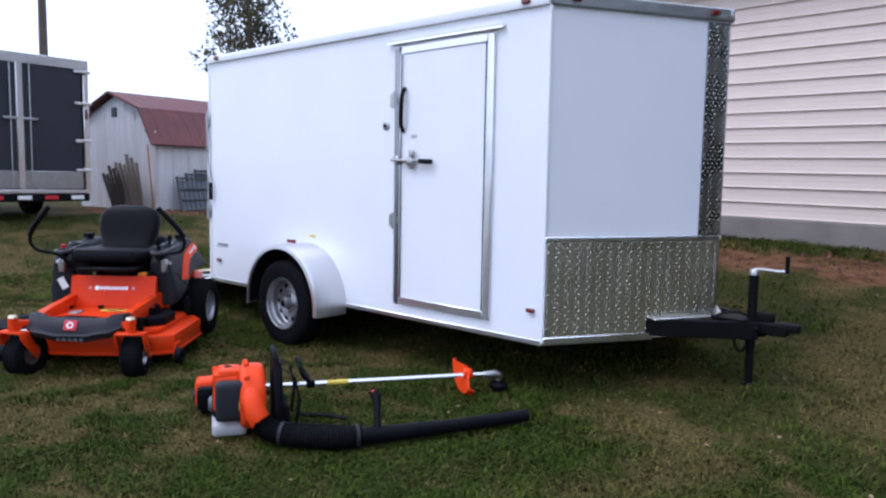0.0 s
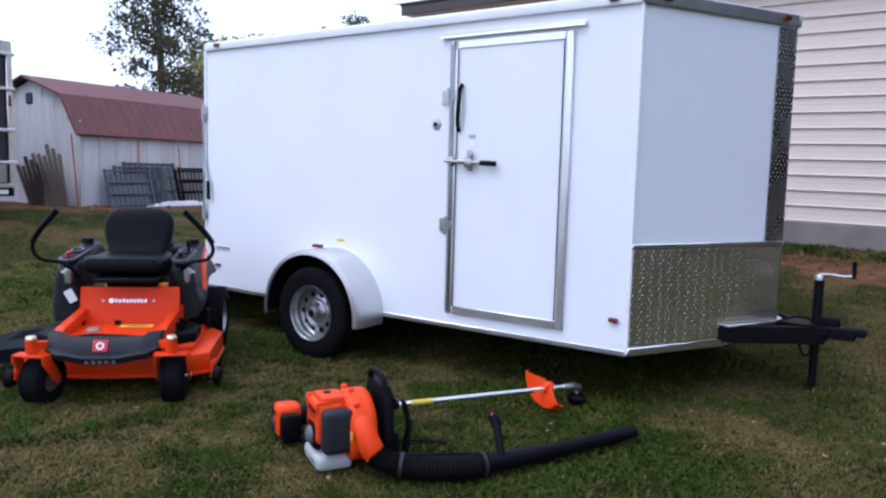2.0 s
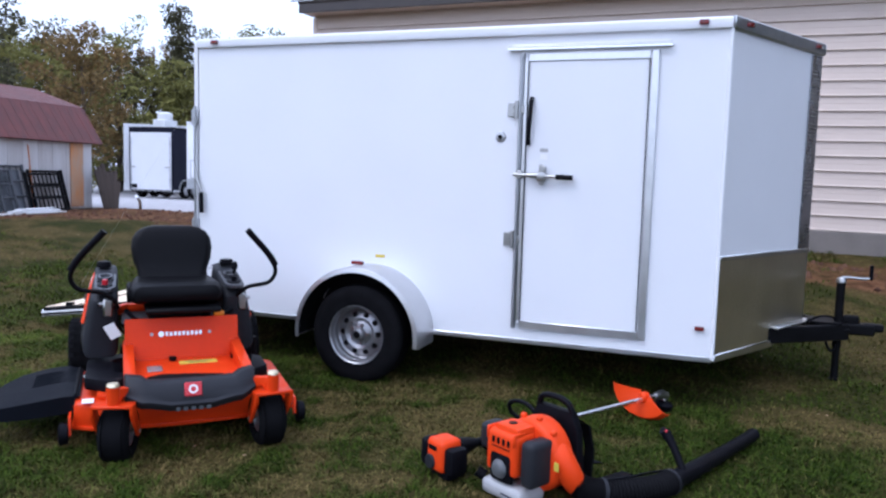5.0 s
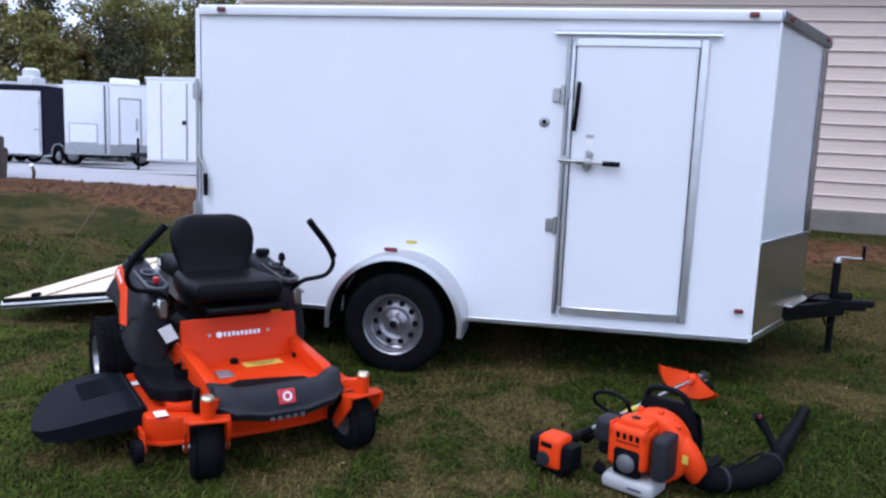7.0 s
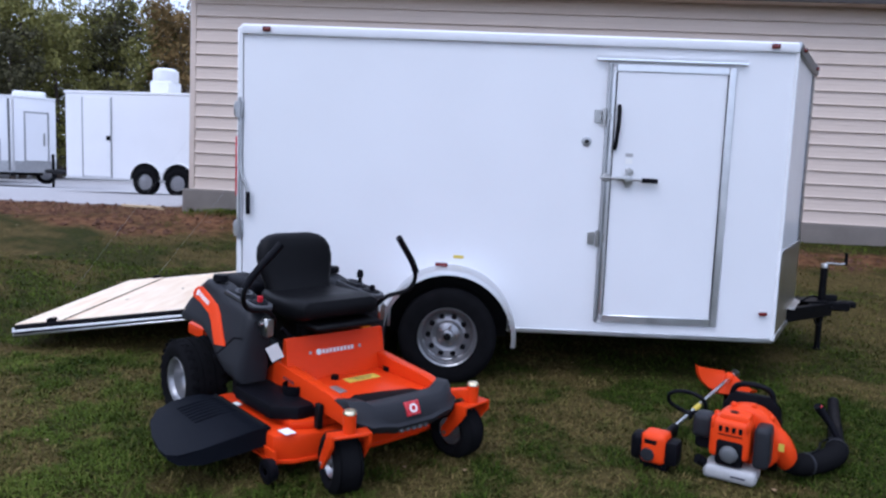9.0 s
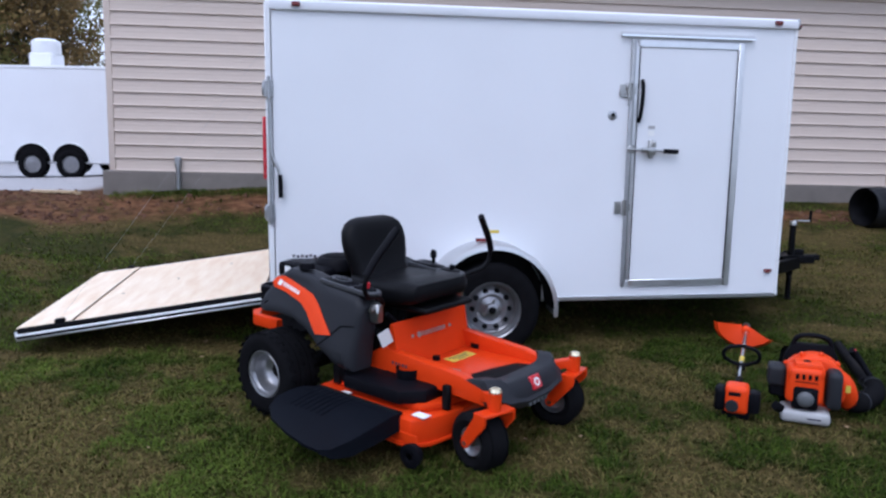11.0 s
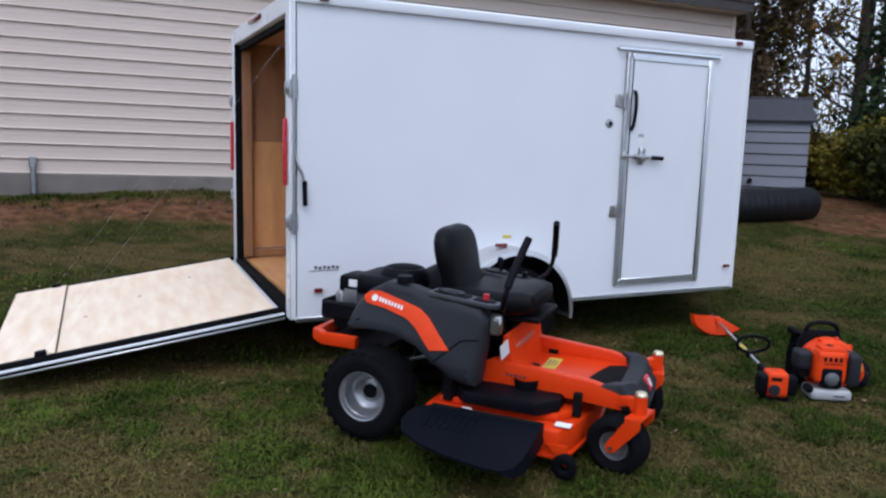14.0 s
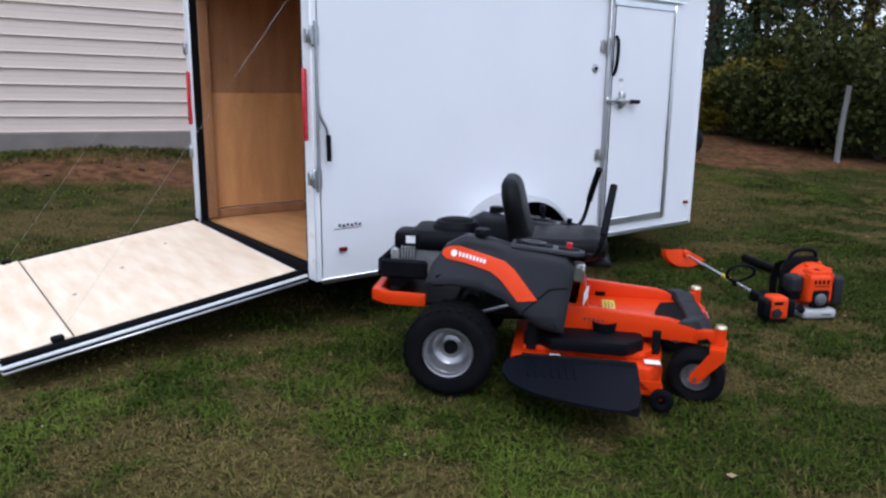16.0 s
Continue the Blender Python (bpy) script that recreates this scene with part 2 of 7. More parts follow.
# ---- mesh helpers ----
class Build:
    """Collects shaped pieces into one bmesh."""

    def __init__(self):
        self.bm = bmesh.new()

    def _finish(self, verts, m):
        bmesh.ops.transform(self.bm, matrix=m, verts=verts)

    def box(self, c, s, bev=0.0, m=None, seg=1, taper=None):
        r = bmesh.ops.create_cube(self.bm, size=1.0)
        vs = r["verts"]
        for v in vs:
            k = taper if (taper and v.co.z > 0) else (1, 1)
            v.co = Vector((v.co.x * s[0] * k[0], v.co.y * s[1] * k[1], v.co.z * s[2]))
        if bev:
            es = {e for v in vs for e in v.link_edges}
            q = bmesh.ops.bevel(self.bm, geom=list(es), offset=bev, segments=seg, affect="EDGES", profile=0.6)
            vs = list({v for f in q["faces"] for v in f.verts} | {v for v in vs if v.is_valid})
        self._finish(vs, (m or Matrix()) @ Matrix.Translation(c))
        return self

    def prism(self, pts, depth, m=None, bev=0.0, seg=2):
        """A flat outline in x and z, thickened along y, from -depth/2 to depth/2."""
        a = [self.bm.verts.new((x, -depth / 2, z)) for x, z in pts]
        b = [self.bm.verts.new((x, depth / 2, z)) for x, z in pts]
        n = len(pts)
        fs = [self.bm.faces.new(a), self.bm.faces.new(b[::-1])]
        for i in range(n):
            fs.append(self.bm.faces.new((a[i], b[i], b[(i + 1) % n], a[(i + 1) % n])))
        bmesh.ops.recalc_face_normals(self.bm, faces=fs)
        vs = a + b
        if bev:
            bmesh.ops.recalc_face_normals(self.bm, faces=fs)
            es = {e for f in fs[:2] for e in f.edges}
            q = bmesh.ops.bevel(self.bm, geom=list(es), offset=bev, segments=seg, affect="EDGES", profile=0.6)
            vs = list({v for f in q["faces"] for v in f.verts} | {v for v in vs if v.is_valid})
            for f in fs:
                if f.is_valid:
                    vs = list(set(vs) | set(f.verts))
        if m:
            self._finish(vs, m)
        return self

    def slab(self, pts, z0, z1, bev=0.0, m=None, seg=2):
        """An outline in x and y, from z0 up to z1."""
        return self.prism([(x, -y) for x, y in pts], z1 - z0, (m or Matrix()) @ Matrix.Translation((0, 0, (z0 + z1) / 2)) @ Matrix.Rotation(radians(90), 4, "X"), bev, seg)

    def lathe(self, prof, seg=24, m=None, close=False):
        """A profile of (radius, y) turned round the y axis."""
        rings = []
        for r, y in prof:
            if r < 1e-6:
                rings.append([self.bm.verts.new((0, y, 0))] * seg)
            else:
                rings.append([self.bm.verts.new((r * math.cos(6.28318531 * i / seg), y, r * math.sin(6.28318531 * i / seg))) for i in range(seg)])
        pairs = list(zip(rings, rings[1:])) + ([(rings[-1], rings[0])] if close else [])
        fs = []
        for p, q in pairs:
            for i in range(seg):
                j = (i + 1) % seg
                loop = []
                for v in (p[i], p[j], q[j], q[i]):
                    if v not in loop:
                        loop.append(v)
                if len(loop) > 2:
                    fs.append(self.bm.faces.new(loop))
        bmesh.ops.recalc_face_normals(self.bm, faces=fs)
        if m:
            self._finish(list({v for r in rings for v in r}), m)
        return self

    def tube(self, pts, r, seg=10, cap=True, smooth=0):
        """A round bar along a path; r one radius or one for each point."""
        pts = [Vector(p) for p in pts]
        rad = list(r) if isinstance(r, (list, tuple)) else [r] * len(pts)
        for _ in range(smooth):
            np_, nr = [pts[0]], [rad[0]]
            for i in range(len(pts) - 1):
                np_ += [pts[i] * 0.75 + pts[i + 1] * 0.25, pts[i] * 0.25 + pts[i + 1] * 0.75]
                nr += [rad[i] * 0.75 + rad[i + 1] * 0.25, rad[i] * 0.25 + rad[i + 1] * 0.75]
            pts, rad = np_ + [pts[-1]], nr + [rad[-1]]
        rings, side = [], None
        for i, p in enumerate(pts):
            d = (pts[min(i + 1, len(pts) - 1)] - pts[max(i - 1, 0)]).normalized()
            if side is None:
                side = d.orthogonal().normalized()
            side = (side - d * side.dot(d)).normalized()
            up = d.cross(side)
            rings.append([self.bm.verts.new(p + (side * math.cos(6.28318531 * k / seg) + up * math.sin(6.28318531 * k / seg)) * rad[i]) for k in range(seg)])
        fs = []
        for a, b in zip(rings, rings[1:]):
            for k in range(seg):
                fs.append(self.bm.faces.new((a[k], a[(k + 1) % seg], b[(k + 1) % seg], b[k])))
        if cap:
            fs += [self.bm.faces.new(rings[0]), self.bm.faces.new(rings[-1][::-1])]
        bmesh.ops.recalc_face_normals(self.bm, faces=fs)
        return self

    def loft(self, rings, cap=True):
        """Skins closed rings of points that all have the same count."""
        rs = [[self.bm.verts.new(p) for p in r] for r in rings]
        fs, n = [], len(rings[0])
        for a, b in zip(rs, rs[1:]):
            for k in range(n):
                fs.append(self.bm.faces.new((a[k], a[(k + 1) % n], b[(k + 1) % n], b[k])))
        if cap:
            fs += [self.bm.faces.new(rs[0]), self.bm.faces.new(rs[-1][::-1])]
        bmesh.ops.recalc_face_normals(self.bm, faces=fs)
        return self


def finish(name, bm, material, angle=38):
    me = bpy.data.meshes.new(name)
    bm.to_mesh(me)
    bm.free()
    for p in me.polygons:
        p.use_smooth = True
    me.set_sharp_from_angle(angle=radians(angle))
    me.materials.append(material)
    return me


def part(name, b, material, parent, label="", kind="", m=None):
    """One mesh object under a thing or under a part."""
    ob = new(name, finish(name, b.bm, material))
    ob.parent = parent
    if m is not None:
        ob.matrix_basis = m
    return tagged(ob, label, kind=kind)


def thing(name, m, label, category, group="", kind=""):
    ob = new(name)
    ob.empty_display_size = 0.2
    ob.matrix_basis = m
    return tagged(ob, label, category, group, kind)


def solid(name, b, material, label, category, group="", kind="", m=None):
    ob = new(name, finish(name, b.bm, material))
    if m is not None:
        ob.matrix_basis = m
    return tagged(ob, label, category, group, kind)


def rounded(hx, hy, r, n=4):
    """A rounded rectangle, as (x, y) points."""
    out = []
    for cx, cy, a0 in ((hx - r, hy - r, 0), (-hx + r, hy - r, 90), (-hx + r, -hy + r, 180), (hx - r, -hy + r, 270)):
        for i in range(n + 1):
            a = radians(a0 + 90 * i / n)
            out.append((cx + r * math.cos(a), cy + r * math.sin(a)))
    return out


# ---- ground ----
def ease(k):
    k = min(max(k, 0.0), 1.0)
    return k * k * (3 - 2 * k)


def lie(x, y):
    """The height of the lawn: level near the camera, rising to the building and to the gravel lot."""
    u = min(math.sqrt(max(0, x - 3.6) ** 2 / 36 + max(0, y - 8.8) ** 2 / 25), 1.0)
    bank = 0.13 * math.exp(-((y - 7.2) / 2.0) ** 2) * ease((x - 8.0) / 1.6)
    fall = 0.04 * min(max(x - 14.0, 0.0), 14.0) * ease((y - 10.5) / 3.0)
    return -0.04 + 0.53 * u ** 1.3 + bank - fall


def wall_x(y):
    """Where the building's long wall stands."""
    return 9.90 + 0.067 * (y - 6)


def soft(v, lo, hi):
    return ease((v - lo) / (hi - lo))


# spots of the lawn that are drier (or, below nought, greener) than the rest: x, y, radius, how much
DRY_PATCHES = ((5.2, 0.6, 1.6, 0.45), (6.6, 1.8, 1.3, 0.4), (1.9, 5.6, 0.7, 0.15), (3.4, 4.8, 0.6, 0.15), (2.3, 8.3, 0.6, 0.3), (2.0, 7.35, 0.5, 0.3), (3.4, 7.3, 0.6, 0.4), (3.9, 8.5, 0.8, 0.3), (2.25, 7.75, 0.3, -0.4), (2.4, 4.0, 0.9, -0.3), (1.6, 6.2, 0.6, 0.22), (3.6, 3.5, 1.0, 0.25), (1.5, 9.0, 0.5, -0.2))


def zones(x, y):
    """How much bare soil, gravel and dry grass lies at a place."""
    n1 = noise.noise((x * 0.55, y * 0.55, 3.1))
    n2 = noise.noise((x * 1.7, y * 1.7, 8.4))
    n3 = noise.noise((x * 0.28, y * 0.28, 5.7))
    n4 = noise.noise((x * 5.0, y * 5.0, 1.7))
    n5 = noise.noise((x * 13.0, y * 13.0, 6.2))
    wob = 0.45 * n1 + 0.3 * n2
    d = wall_x(y) - x
    dirt = soft(1.95 + wob - d, 0, 0.5) * soft(d - 0.55 - 0.25 * n2, 0, 0.3)
    if y < -2:
        dirt = max(dirt * soft(y + 4.5, 0, 2), soft(x - 5.9 + wob - 0.35 * (y + 3), 0, 0.8))
    if y > 9.5:
        dirt = max(soft(x - 7.9 + wob, 0, 0.6), soft(x - 5.5 + wob, 0, 1) * soft(y - 13.4 + wob, 0, 0.8)) * soft(18.5 - y, 0, 2)
    dirt *= 0.62 + 0.55 * max(0, n4 + n2 + 0.35)
    gravel = soft(x - 11.0 + 0.25 * n2 + 0.1 * n4, 0, 0.25) * soft(y - 10.4, 0, 0.4)
    lean_dry = -0.06 + 0.13 * soft(y - 5.9, 0, 0.8)
    for cx, cy, r, w in DRY_PATCHES:
        lean_dry += w * math.exp(-((x - cx) ** 2 + (y - cy) ** 2) / (r * r))
    dry = 0.95 * soft(0.5 * n3 + 0.6 * n1 + 1.3 * n2 + 0.7 * n4 + 0.5 * n5 + lean_dry, -0.2, 0.6)
    dry = max(dry, 0.85 * soft(1.5 - math.hypot((x - 5.6) / 1.5, (y - 1.2) / 2.2) + 0.8 * n2 + 0.5 * n1, 0.2, 1.0))
    dry = max(dry, 0.8 * soft(1.0 - math.hypot((x - 2.9) / 0.8, (y - 2.5) / 0.7) + 0.7 * n2, 0.1, 0.8))
    plain = soft(-0.8 - x, 0, 2.0)
    dry = dry * (1 - plain) + 0.3 * plain
    return min(dirt, 1.0), gravel, min(max(dry + 0.4 * (n4 + n5) * (1 - plain), 0), 1)


def attr(nt, name):
    a = nt.nodes.new("ShaderNodeAttribute")
    a.attribute_name = name
    return a.outputs["Fac"]


def mix(nt, fac, a, b):
    n = nt.nodes.new("ShaderNodeMix")
    n.data_type = "RGBA"
    nt.links.new(fac, n.inputs["Factor"])
    for v, s in ((a, n.inputs["A"]), (b, n.inputs["B"])):
        if isinstance(v, tuple):
            s.default_value = (*v, 1)
        else:
            nt.links.new(v, s)
    return n.outputs["Result"]


def grain(nt, scale, lo, hi, a, b, detail=6.0):
    geo = nt.nodes.new("ShaderNodeNewGeometry")
    n = nt.nodes.new("ShaderNodeTexNoise")
    n.inputs["Scale"].default_value, n.inputs["Detail"].default_value = scale, detail
    nt.links.new(geo.outputs["Position"], n.inputs["Vector"])
    r = nt.nodes.new("ShaderNodeValToRGB")
    r.color_ramp.elements[0].position, r.color_ramp.elements[1].position = lo, hi
    r.color_ramp.elements[0].color, r.color_ramp.elements[1].color = (*a, 1), (*b, 1)
    nt.links.new(n.outputs[0], r.inputs[0])
    return r.outputs[0], n.outputs[0]


def ground_material():
    m = bpy.data.materials.new("lawn_soil_and_gravel")
    m.use_nodes = True
    nt = m.node_tree
    p = nt.nodes["Principled BSDF"]
    p.inputs["Roughness"].default_value = 0.95
    p.inputs["Specular IOR Level"].default_value = 0.05
    thatch, h1 = grain(nt, 26, 0.3, 0.7, (0.014, 0.016, 0.004), (0.040, 0.041, 0.010))
    straw, _ = grain(nt, 34, 0.3, 0.7, (0.034, 0.026, 0.008), (0.110, 0.080, 0.030))
    soil, _ = grain(nt, 7, 0.3, 0.72, (0.050, 0.022, 0.011), (0.19, 0.092, 0.046))
    stone, _ = grain(nt, 60, 0.3, 0.7, (0.30, 0.29, 0.29), (0.52, 0.51, 0.52))
    c = mix(nt, attr(nt, "dry"), thatch, straw)
    c = mix(nt, attr(nt, "dirt"), c, soil)
    c = mix(nt, attr(nt, "gravel"), c, stone)
    nt.links.new(c, p.inputs["Base Color"])
    b = nt.nodes.new("ShaderNodeBump")
    b.inputs["Strength"].default_value, b.inputs["Distance"].default_value = 0.6, 0.03
    nt.links.new(h1, b.inputs["Height"])
    nt.links.new(b.outputs[0], p.inputs["Normal"])
    return m


def grass_material():
    m = bpy.data.materials.new("grass_blades")
    m.use_nodes = True
    nt = m.node_tree
    p = nt.nodes["Principled BSDF"]
    p.inputs["Roughness"].default_value = 0.8
    p.inputs["Specular IOR Level"].default_value = 0.06
    geo = nt.nodes.new("ShaderNodeNewGeometry")
    r = nt.nodes.new("ShaderNodeValToRGB")
    e = r.color_ramp.elements
    e[0].position, e[0].color = 0.0, (0.011, 0.022, 0.002, 1)
    e[1].position, e[1].color = 1.0, (0.054, 0.080, 0.010, 1)
    k = e.new(0.6)
    k.color = (0.027, 0.044, 0.0045, 1)
    nt.links.new(geo.outputs["Random Per Island"], r.inputs[0])
    q = nt.nodes.new("ShaderNodeValToRGB")
    q.color_ramp.elements[0].color, q.color_ramp.elements[1].color = (0.052, 0.043, 0.012, 1), (0.180, 0.134, 0.050, 1)
    nt.links.new(geo.outputs["Random Per Island"], q.inputs[0])
    w = nt.nodes.new("ShaderNodeValToRGB")
    w.color_ramp.elements[0].color, w.color_ramp.elements[1].color = (0.052, 0.078, 0.009, 1), (0.122, 0.156, 0.024, 1)
    nt.links.new(geo.outputs["Random Per Island"], w.inputs[0])
    green = mix(nt, attr(nt, "pale"), r.outputs[0], w.outputs[0])
    nt.links.new(mix(nt, attr(nt, "dry"), green, q.outputs[0]), p.inputs["Base Color"])
    return m


def set_attr(me, name, values):
    a = me.attributes.new(name, "FLOAT", "POINT")
    a.data.foreach_set("value", np.asarray(values, dtype=np.float32))


def ground_sheet():
    fine = np.arange(-3.0, 13.01, 0.14)
    out = np.array([3, 6, 10, 16, 25, 40, 65, 110, 180, 300, 600.0])
    xs = np.concatenate((-3 - out[::-1], fine, 13 + np.array([0.8, 1.8, 3, 5, 8, 13, 20, 32, 50, 90, 160, 300, 600])))
    ys = np.concatenate((-5 - out[::-1], np.arange(-5.0, 19.01, 0.14), 19 + out))
    verts, cols = [], []
    for y in ys:
        for x in xs:
            bumpy = 0.018 * noise.noise((x * 0.9, y * 0.9, 0)) + 0.008 * noise.noise((x * 3.1, y * 3.1, 2))
            z = zones(x, y)
            bumpy += 0.03 * z[0] * noise.noise((x * 4.2, y * 4.2, 9))
            bumpy *= 1 - 0.7 * z[1]
            far = max(-3 - x, x - 13, -5 - y, y - 19, 0.0)
            if far > 0.5:
                z = (z[0] if far < 2 else 0.0, z[1] if far < 3 or x > 13 else 0.0, 0.3)
                bumpy = 0.0
            verts.append((x, y, lie(x, y) + bumpy))
            cols.append(z)
    nx, ny = len(xs), len(ys)
    faces = [(j * nx + i, j * nx + i + 1, (j + 1) * nx + i + 1, (j + 1) * nx + i) for j in range(ny - 1) for i in range(nx - 1)]
    me = bpy.data.meshes.new("ground")
    me.from_pydata(verts, [], faces)
    for p in me.polygons:
        p.use_smooth = True
    cols = np.array(cols)
    for k, name in enumerate(("dirt", "gravel", "dry")):
        set_attr(me, name, cols[:, k])
    me.materials.append(ground_material())
    tagged(new("ground", me), "patchy late-autumn lawn with bare soil and a gravel lot", "lawn", kind="structure")


def grass(name, label, areas, height, seed):
    """Thin bent blades over the lawn, fewer on bare soil. areas: (x0, x1, y0, y1, blades to the square metre)."""
    rng = np.random.default_rng(seed)
    V, F, D, W = [], [], [], []
    for x0, x1, y0, y1, dens in areas:
        n = int((x1 - x0) * (y1 - y0) * dens)
        px_, py_ = rng.uniform(x0, x1, n), rng.uniform(y0, y1, n)
        ang, tall, lean, wid = rng.uniform(0, 6.283, n), rng.uniform(0.55, 1.3, n) * height, rng.uniform(0.5, 1.9, n), rng.uniform(0.0020, 0.0042, n)
        keep = rng.uniform(0, 1, n)
        for i in range(n):
            x, y = float(px_[i]), float(py_[i])
            dirt, gravel, dry = zones(x, y)
            lush = 0.5 + 0.5 * noise.noise((x * 2.3, y * 2.3, 4.4))
            if keep[i] < max(dirt * 1.05, gravel * 1.5, 0.18 * dry) or x > wall_x(y) - 0.05 and y < 10.2:
                continue
            z = lie(x, y) + 0.018 * noise.noise((x * 0.9, y * 0.9, 0)) - 0.004
            h = tall[i] * (0.50 + 0.75 * lush) * (1 - 0.35 * dry)
            sweep = 6.0 * noise.noise((x * 3.1, y * 3.1, 12.3)) + 1.1 * math.sin(ang[i]) + (ang[i] if keep[i] > 0.6 else 0.0)
            c, s, w, l = math.cos(sweep), math.sin(sweep), wid[i] * (1 + 0.05 * math.hypot(x, y - 5)), lean[i] * h
            b = len(V)
            V += [(x - s * w, y + c * w, z), (x + s * w, y - c * w, z), (x + c * l * 0.35 + s * w * 0.8, y + s * l * 0.35 - c * w * 0.8, z + h * 0.62), (x + c * l * 0.35 - s * w * 0.8, y + s * l * 0.35 + c * w * 0.8, z + h * 0.62), (x + c * l, y + s * l, z + h * (1.0 - 0.22 * lean[i]))]
            F += [(b, b + 1, b + 2, b + 3), (b + 3, b + 2, b + 4)]
            W += [max(0.0, min(1.0, (0.06 + 0.72 * soft(y - 5.4, 0, 2.2) + 0.75 * soft(x - 4.4, 0, 1.2) * soft(3.0 - y, 0, 2) + 0.3 * soft(x - 3.2, 0, 1.0) * soft(6.0 - y, 0, 2)) * (0.55 + 0.9 * noise.noise((x * 1.4, y * 1.4, 7.7)) + 0.6 * noise.noise((x * 4.5, y * 4.5, 2.7)))))] * 5
            D += [min(1.0, dry * (0.45 + 0.75 * (ang[i] * 7.3 % 1.0)) + (0.5 if keep[i] > 0.93 else 0.0))] * 5
    me = bpy.data.meshes.new(name)
    me.from_pydata(V, [], F)
    set_attr(me, "dry", D)
    set_attr(me, "pale", W)
    me.materials.append(GRASS)
    tagged(new(name, me), label, "grass", kind="stuff")


ground_sheet()
GRASS = grass_material()


# ---- the building with lap siding ----
def building():
    M = Matrix.Translation((wall_x(9.95), 9.95, 0.03)) @ Matrix.Rotation(math.atan(0.067) , 4, "Z").inverted() @ Matrix.Rotation(radians(-90), 4, "Z") @ Matrix.Rotation(radians(0.6), 4, "Y")
    # along the wall: local x from 0 (gravel-lot corner) to LEN, local y outward is negative
    LEN, DEEP, Z0, N, P = 12.1, 8.0, 0.835, 16, 0.19
    b = thing("building", M, "beige lap-sided outbuilding on a grey concrete foundation", "building")
    top = Z0 + N * P
    w = Build().box((LEN / 2, DEEP / 2, (Z0 + top) / 2 + 0.05), (LEN - 0.02, DEEP, top - Z0 + 0.1))
    wall = part("wall", w, SIDING, b)
    part("foundation", Build().box((LEN / 2 - 0.06, DEEP / 2 - 0.0, Z0 / 2 - 0.3), (LEN + 0.18, DEEP + 0.1, Z0 + 0.6 - 0.012), 0.012), CONCRETE, b, "grey poured concrete foundation wall")
    course = Build()
    prof = [(0.0, 0.0), (-0.030, -0.003), (-0.038, 0.001), (-0.038, 0.008), (-0.026, 0.022), (-0.0175, 0.094), (-0.0190, 0.098), (-0.010, P), (0.0, P)]
    a = [course.bm.verts.new((0.0, y, z)) for y, z in prof]
    c = [course.bm.verts.new((LEN, y, z)) for y, z in prof]
    for i in range(len(prof)):
        j = (i + 1) % len(prof)
        course.bm.faces.new((a[i], c[i], c[j], a[j]))
    course.bm.faces.new(a)
    course.bm.faces.new(c[::-1])
    bmesh.ops.recalc_face_normals(course.bm, faces=course.bm.faces)
    me = finish("siding_course", course.bm, SIDING, 20)
    for i in range(N + 1):
        o = new("siding_course", me)
        o.parent = wall
        o.matrix_basis = Matrix.Translation((0, 0, Z0 + i * P))
    part("corner_trim", Build().box((-0.005, -0.005, (Z0 + top) / 2), (0.09, 0.06, top - Z0), 0.008), SIDING, b)
    part("corner_trim", Build().box((LEN, -0.005, (Z0 + top) / 2), (0.09, 0.06, top - Z0), 0.008), SIDING, b)
    et = top + 0.02
    part("soffit", Build().box((LEN / 2, -0.15, et + 0.02), (LEN + 0.2, 0.36, 0.03)), SIDING, b)
    part("fascia", Build().box((LEN / 2, -0.34, et + 0.07), (LEN + 0.24, 0.03, 0.15), 0.006), FASCIA, b, "dark brown metal fascia")
    run, rise = DEEP / 2 + 0.36, 1.25
    for s in (0, 1):
        r = Build()
        m = Matrix.Translation((LEN / 2, -0.36, et + 0.14)) if s == 0 else Matrix.Translation((LEN / 2, DEEP + 0.36, et + 0.14)) @ Matrix.Rotation(radians(180), 4, "Z")
        r.box((0, math.hypot(run, rise) / 2, 0.02), (LEN + 0.26, math.hypot(run, rise), 0.04), m=m @ Matrix.Rotation(math.atan2(rise, run), 4, "X"))
        for k in range(30):
            r.box((-(LEN + 0.5) / 2 + k * (LEN + 0.5) / 29, math.hypot(run, rise) / 2, 0.05), (0.03, math.hypot(run, rise), 0.02), m=m @ Matrix.Rotation(math.atan2(rise, run), 4, "X"))
        part("roof", r, FASCIA, b, "dark standing-seam metal roof")
    for x in (0.0, LEN):
        g = Build()
        g.prism([(0, 0), (DEEP, 0), (DEEP / 2, 1.18)], 0.1, m=Matrix.Translation((x + (0.06 if x == 0 else -0.06), 0, et)) @ Matrix.Rotation(radians(90), 4, "Z"))
        part("gable", g, SIDING, b)
    # stub of conduit at the foundation
    s = Build().tube([(0.62 + 0.33, -0.08, 0.3), (0.95, -0.08, 0.93)], 0.035, 10).box((0.95, -0.07, 0.98), (0.09, 0.07, 0.16), 0.015)
    part("conduit_stub", s, ALU_DULL, b, "grey conduit stub with a cap")
    return b


building()


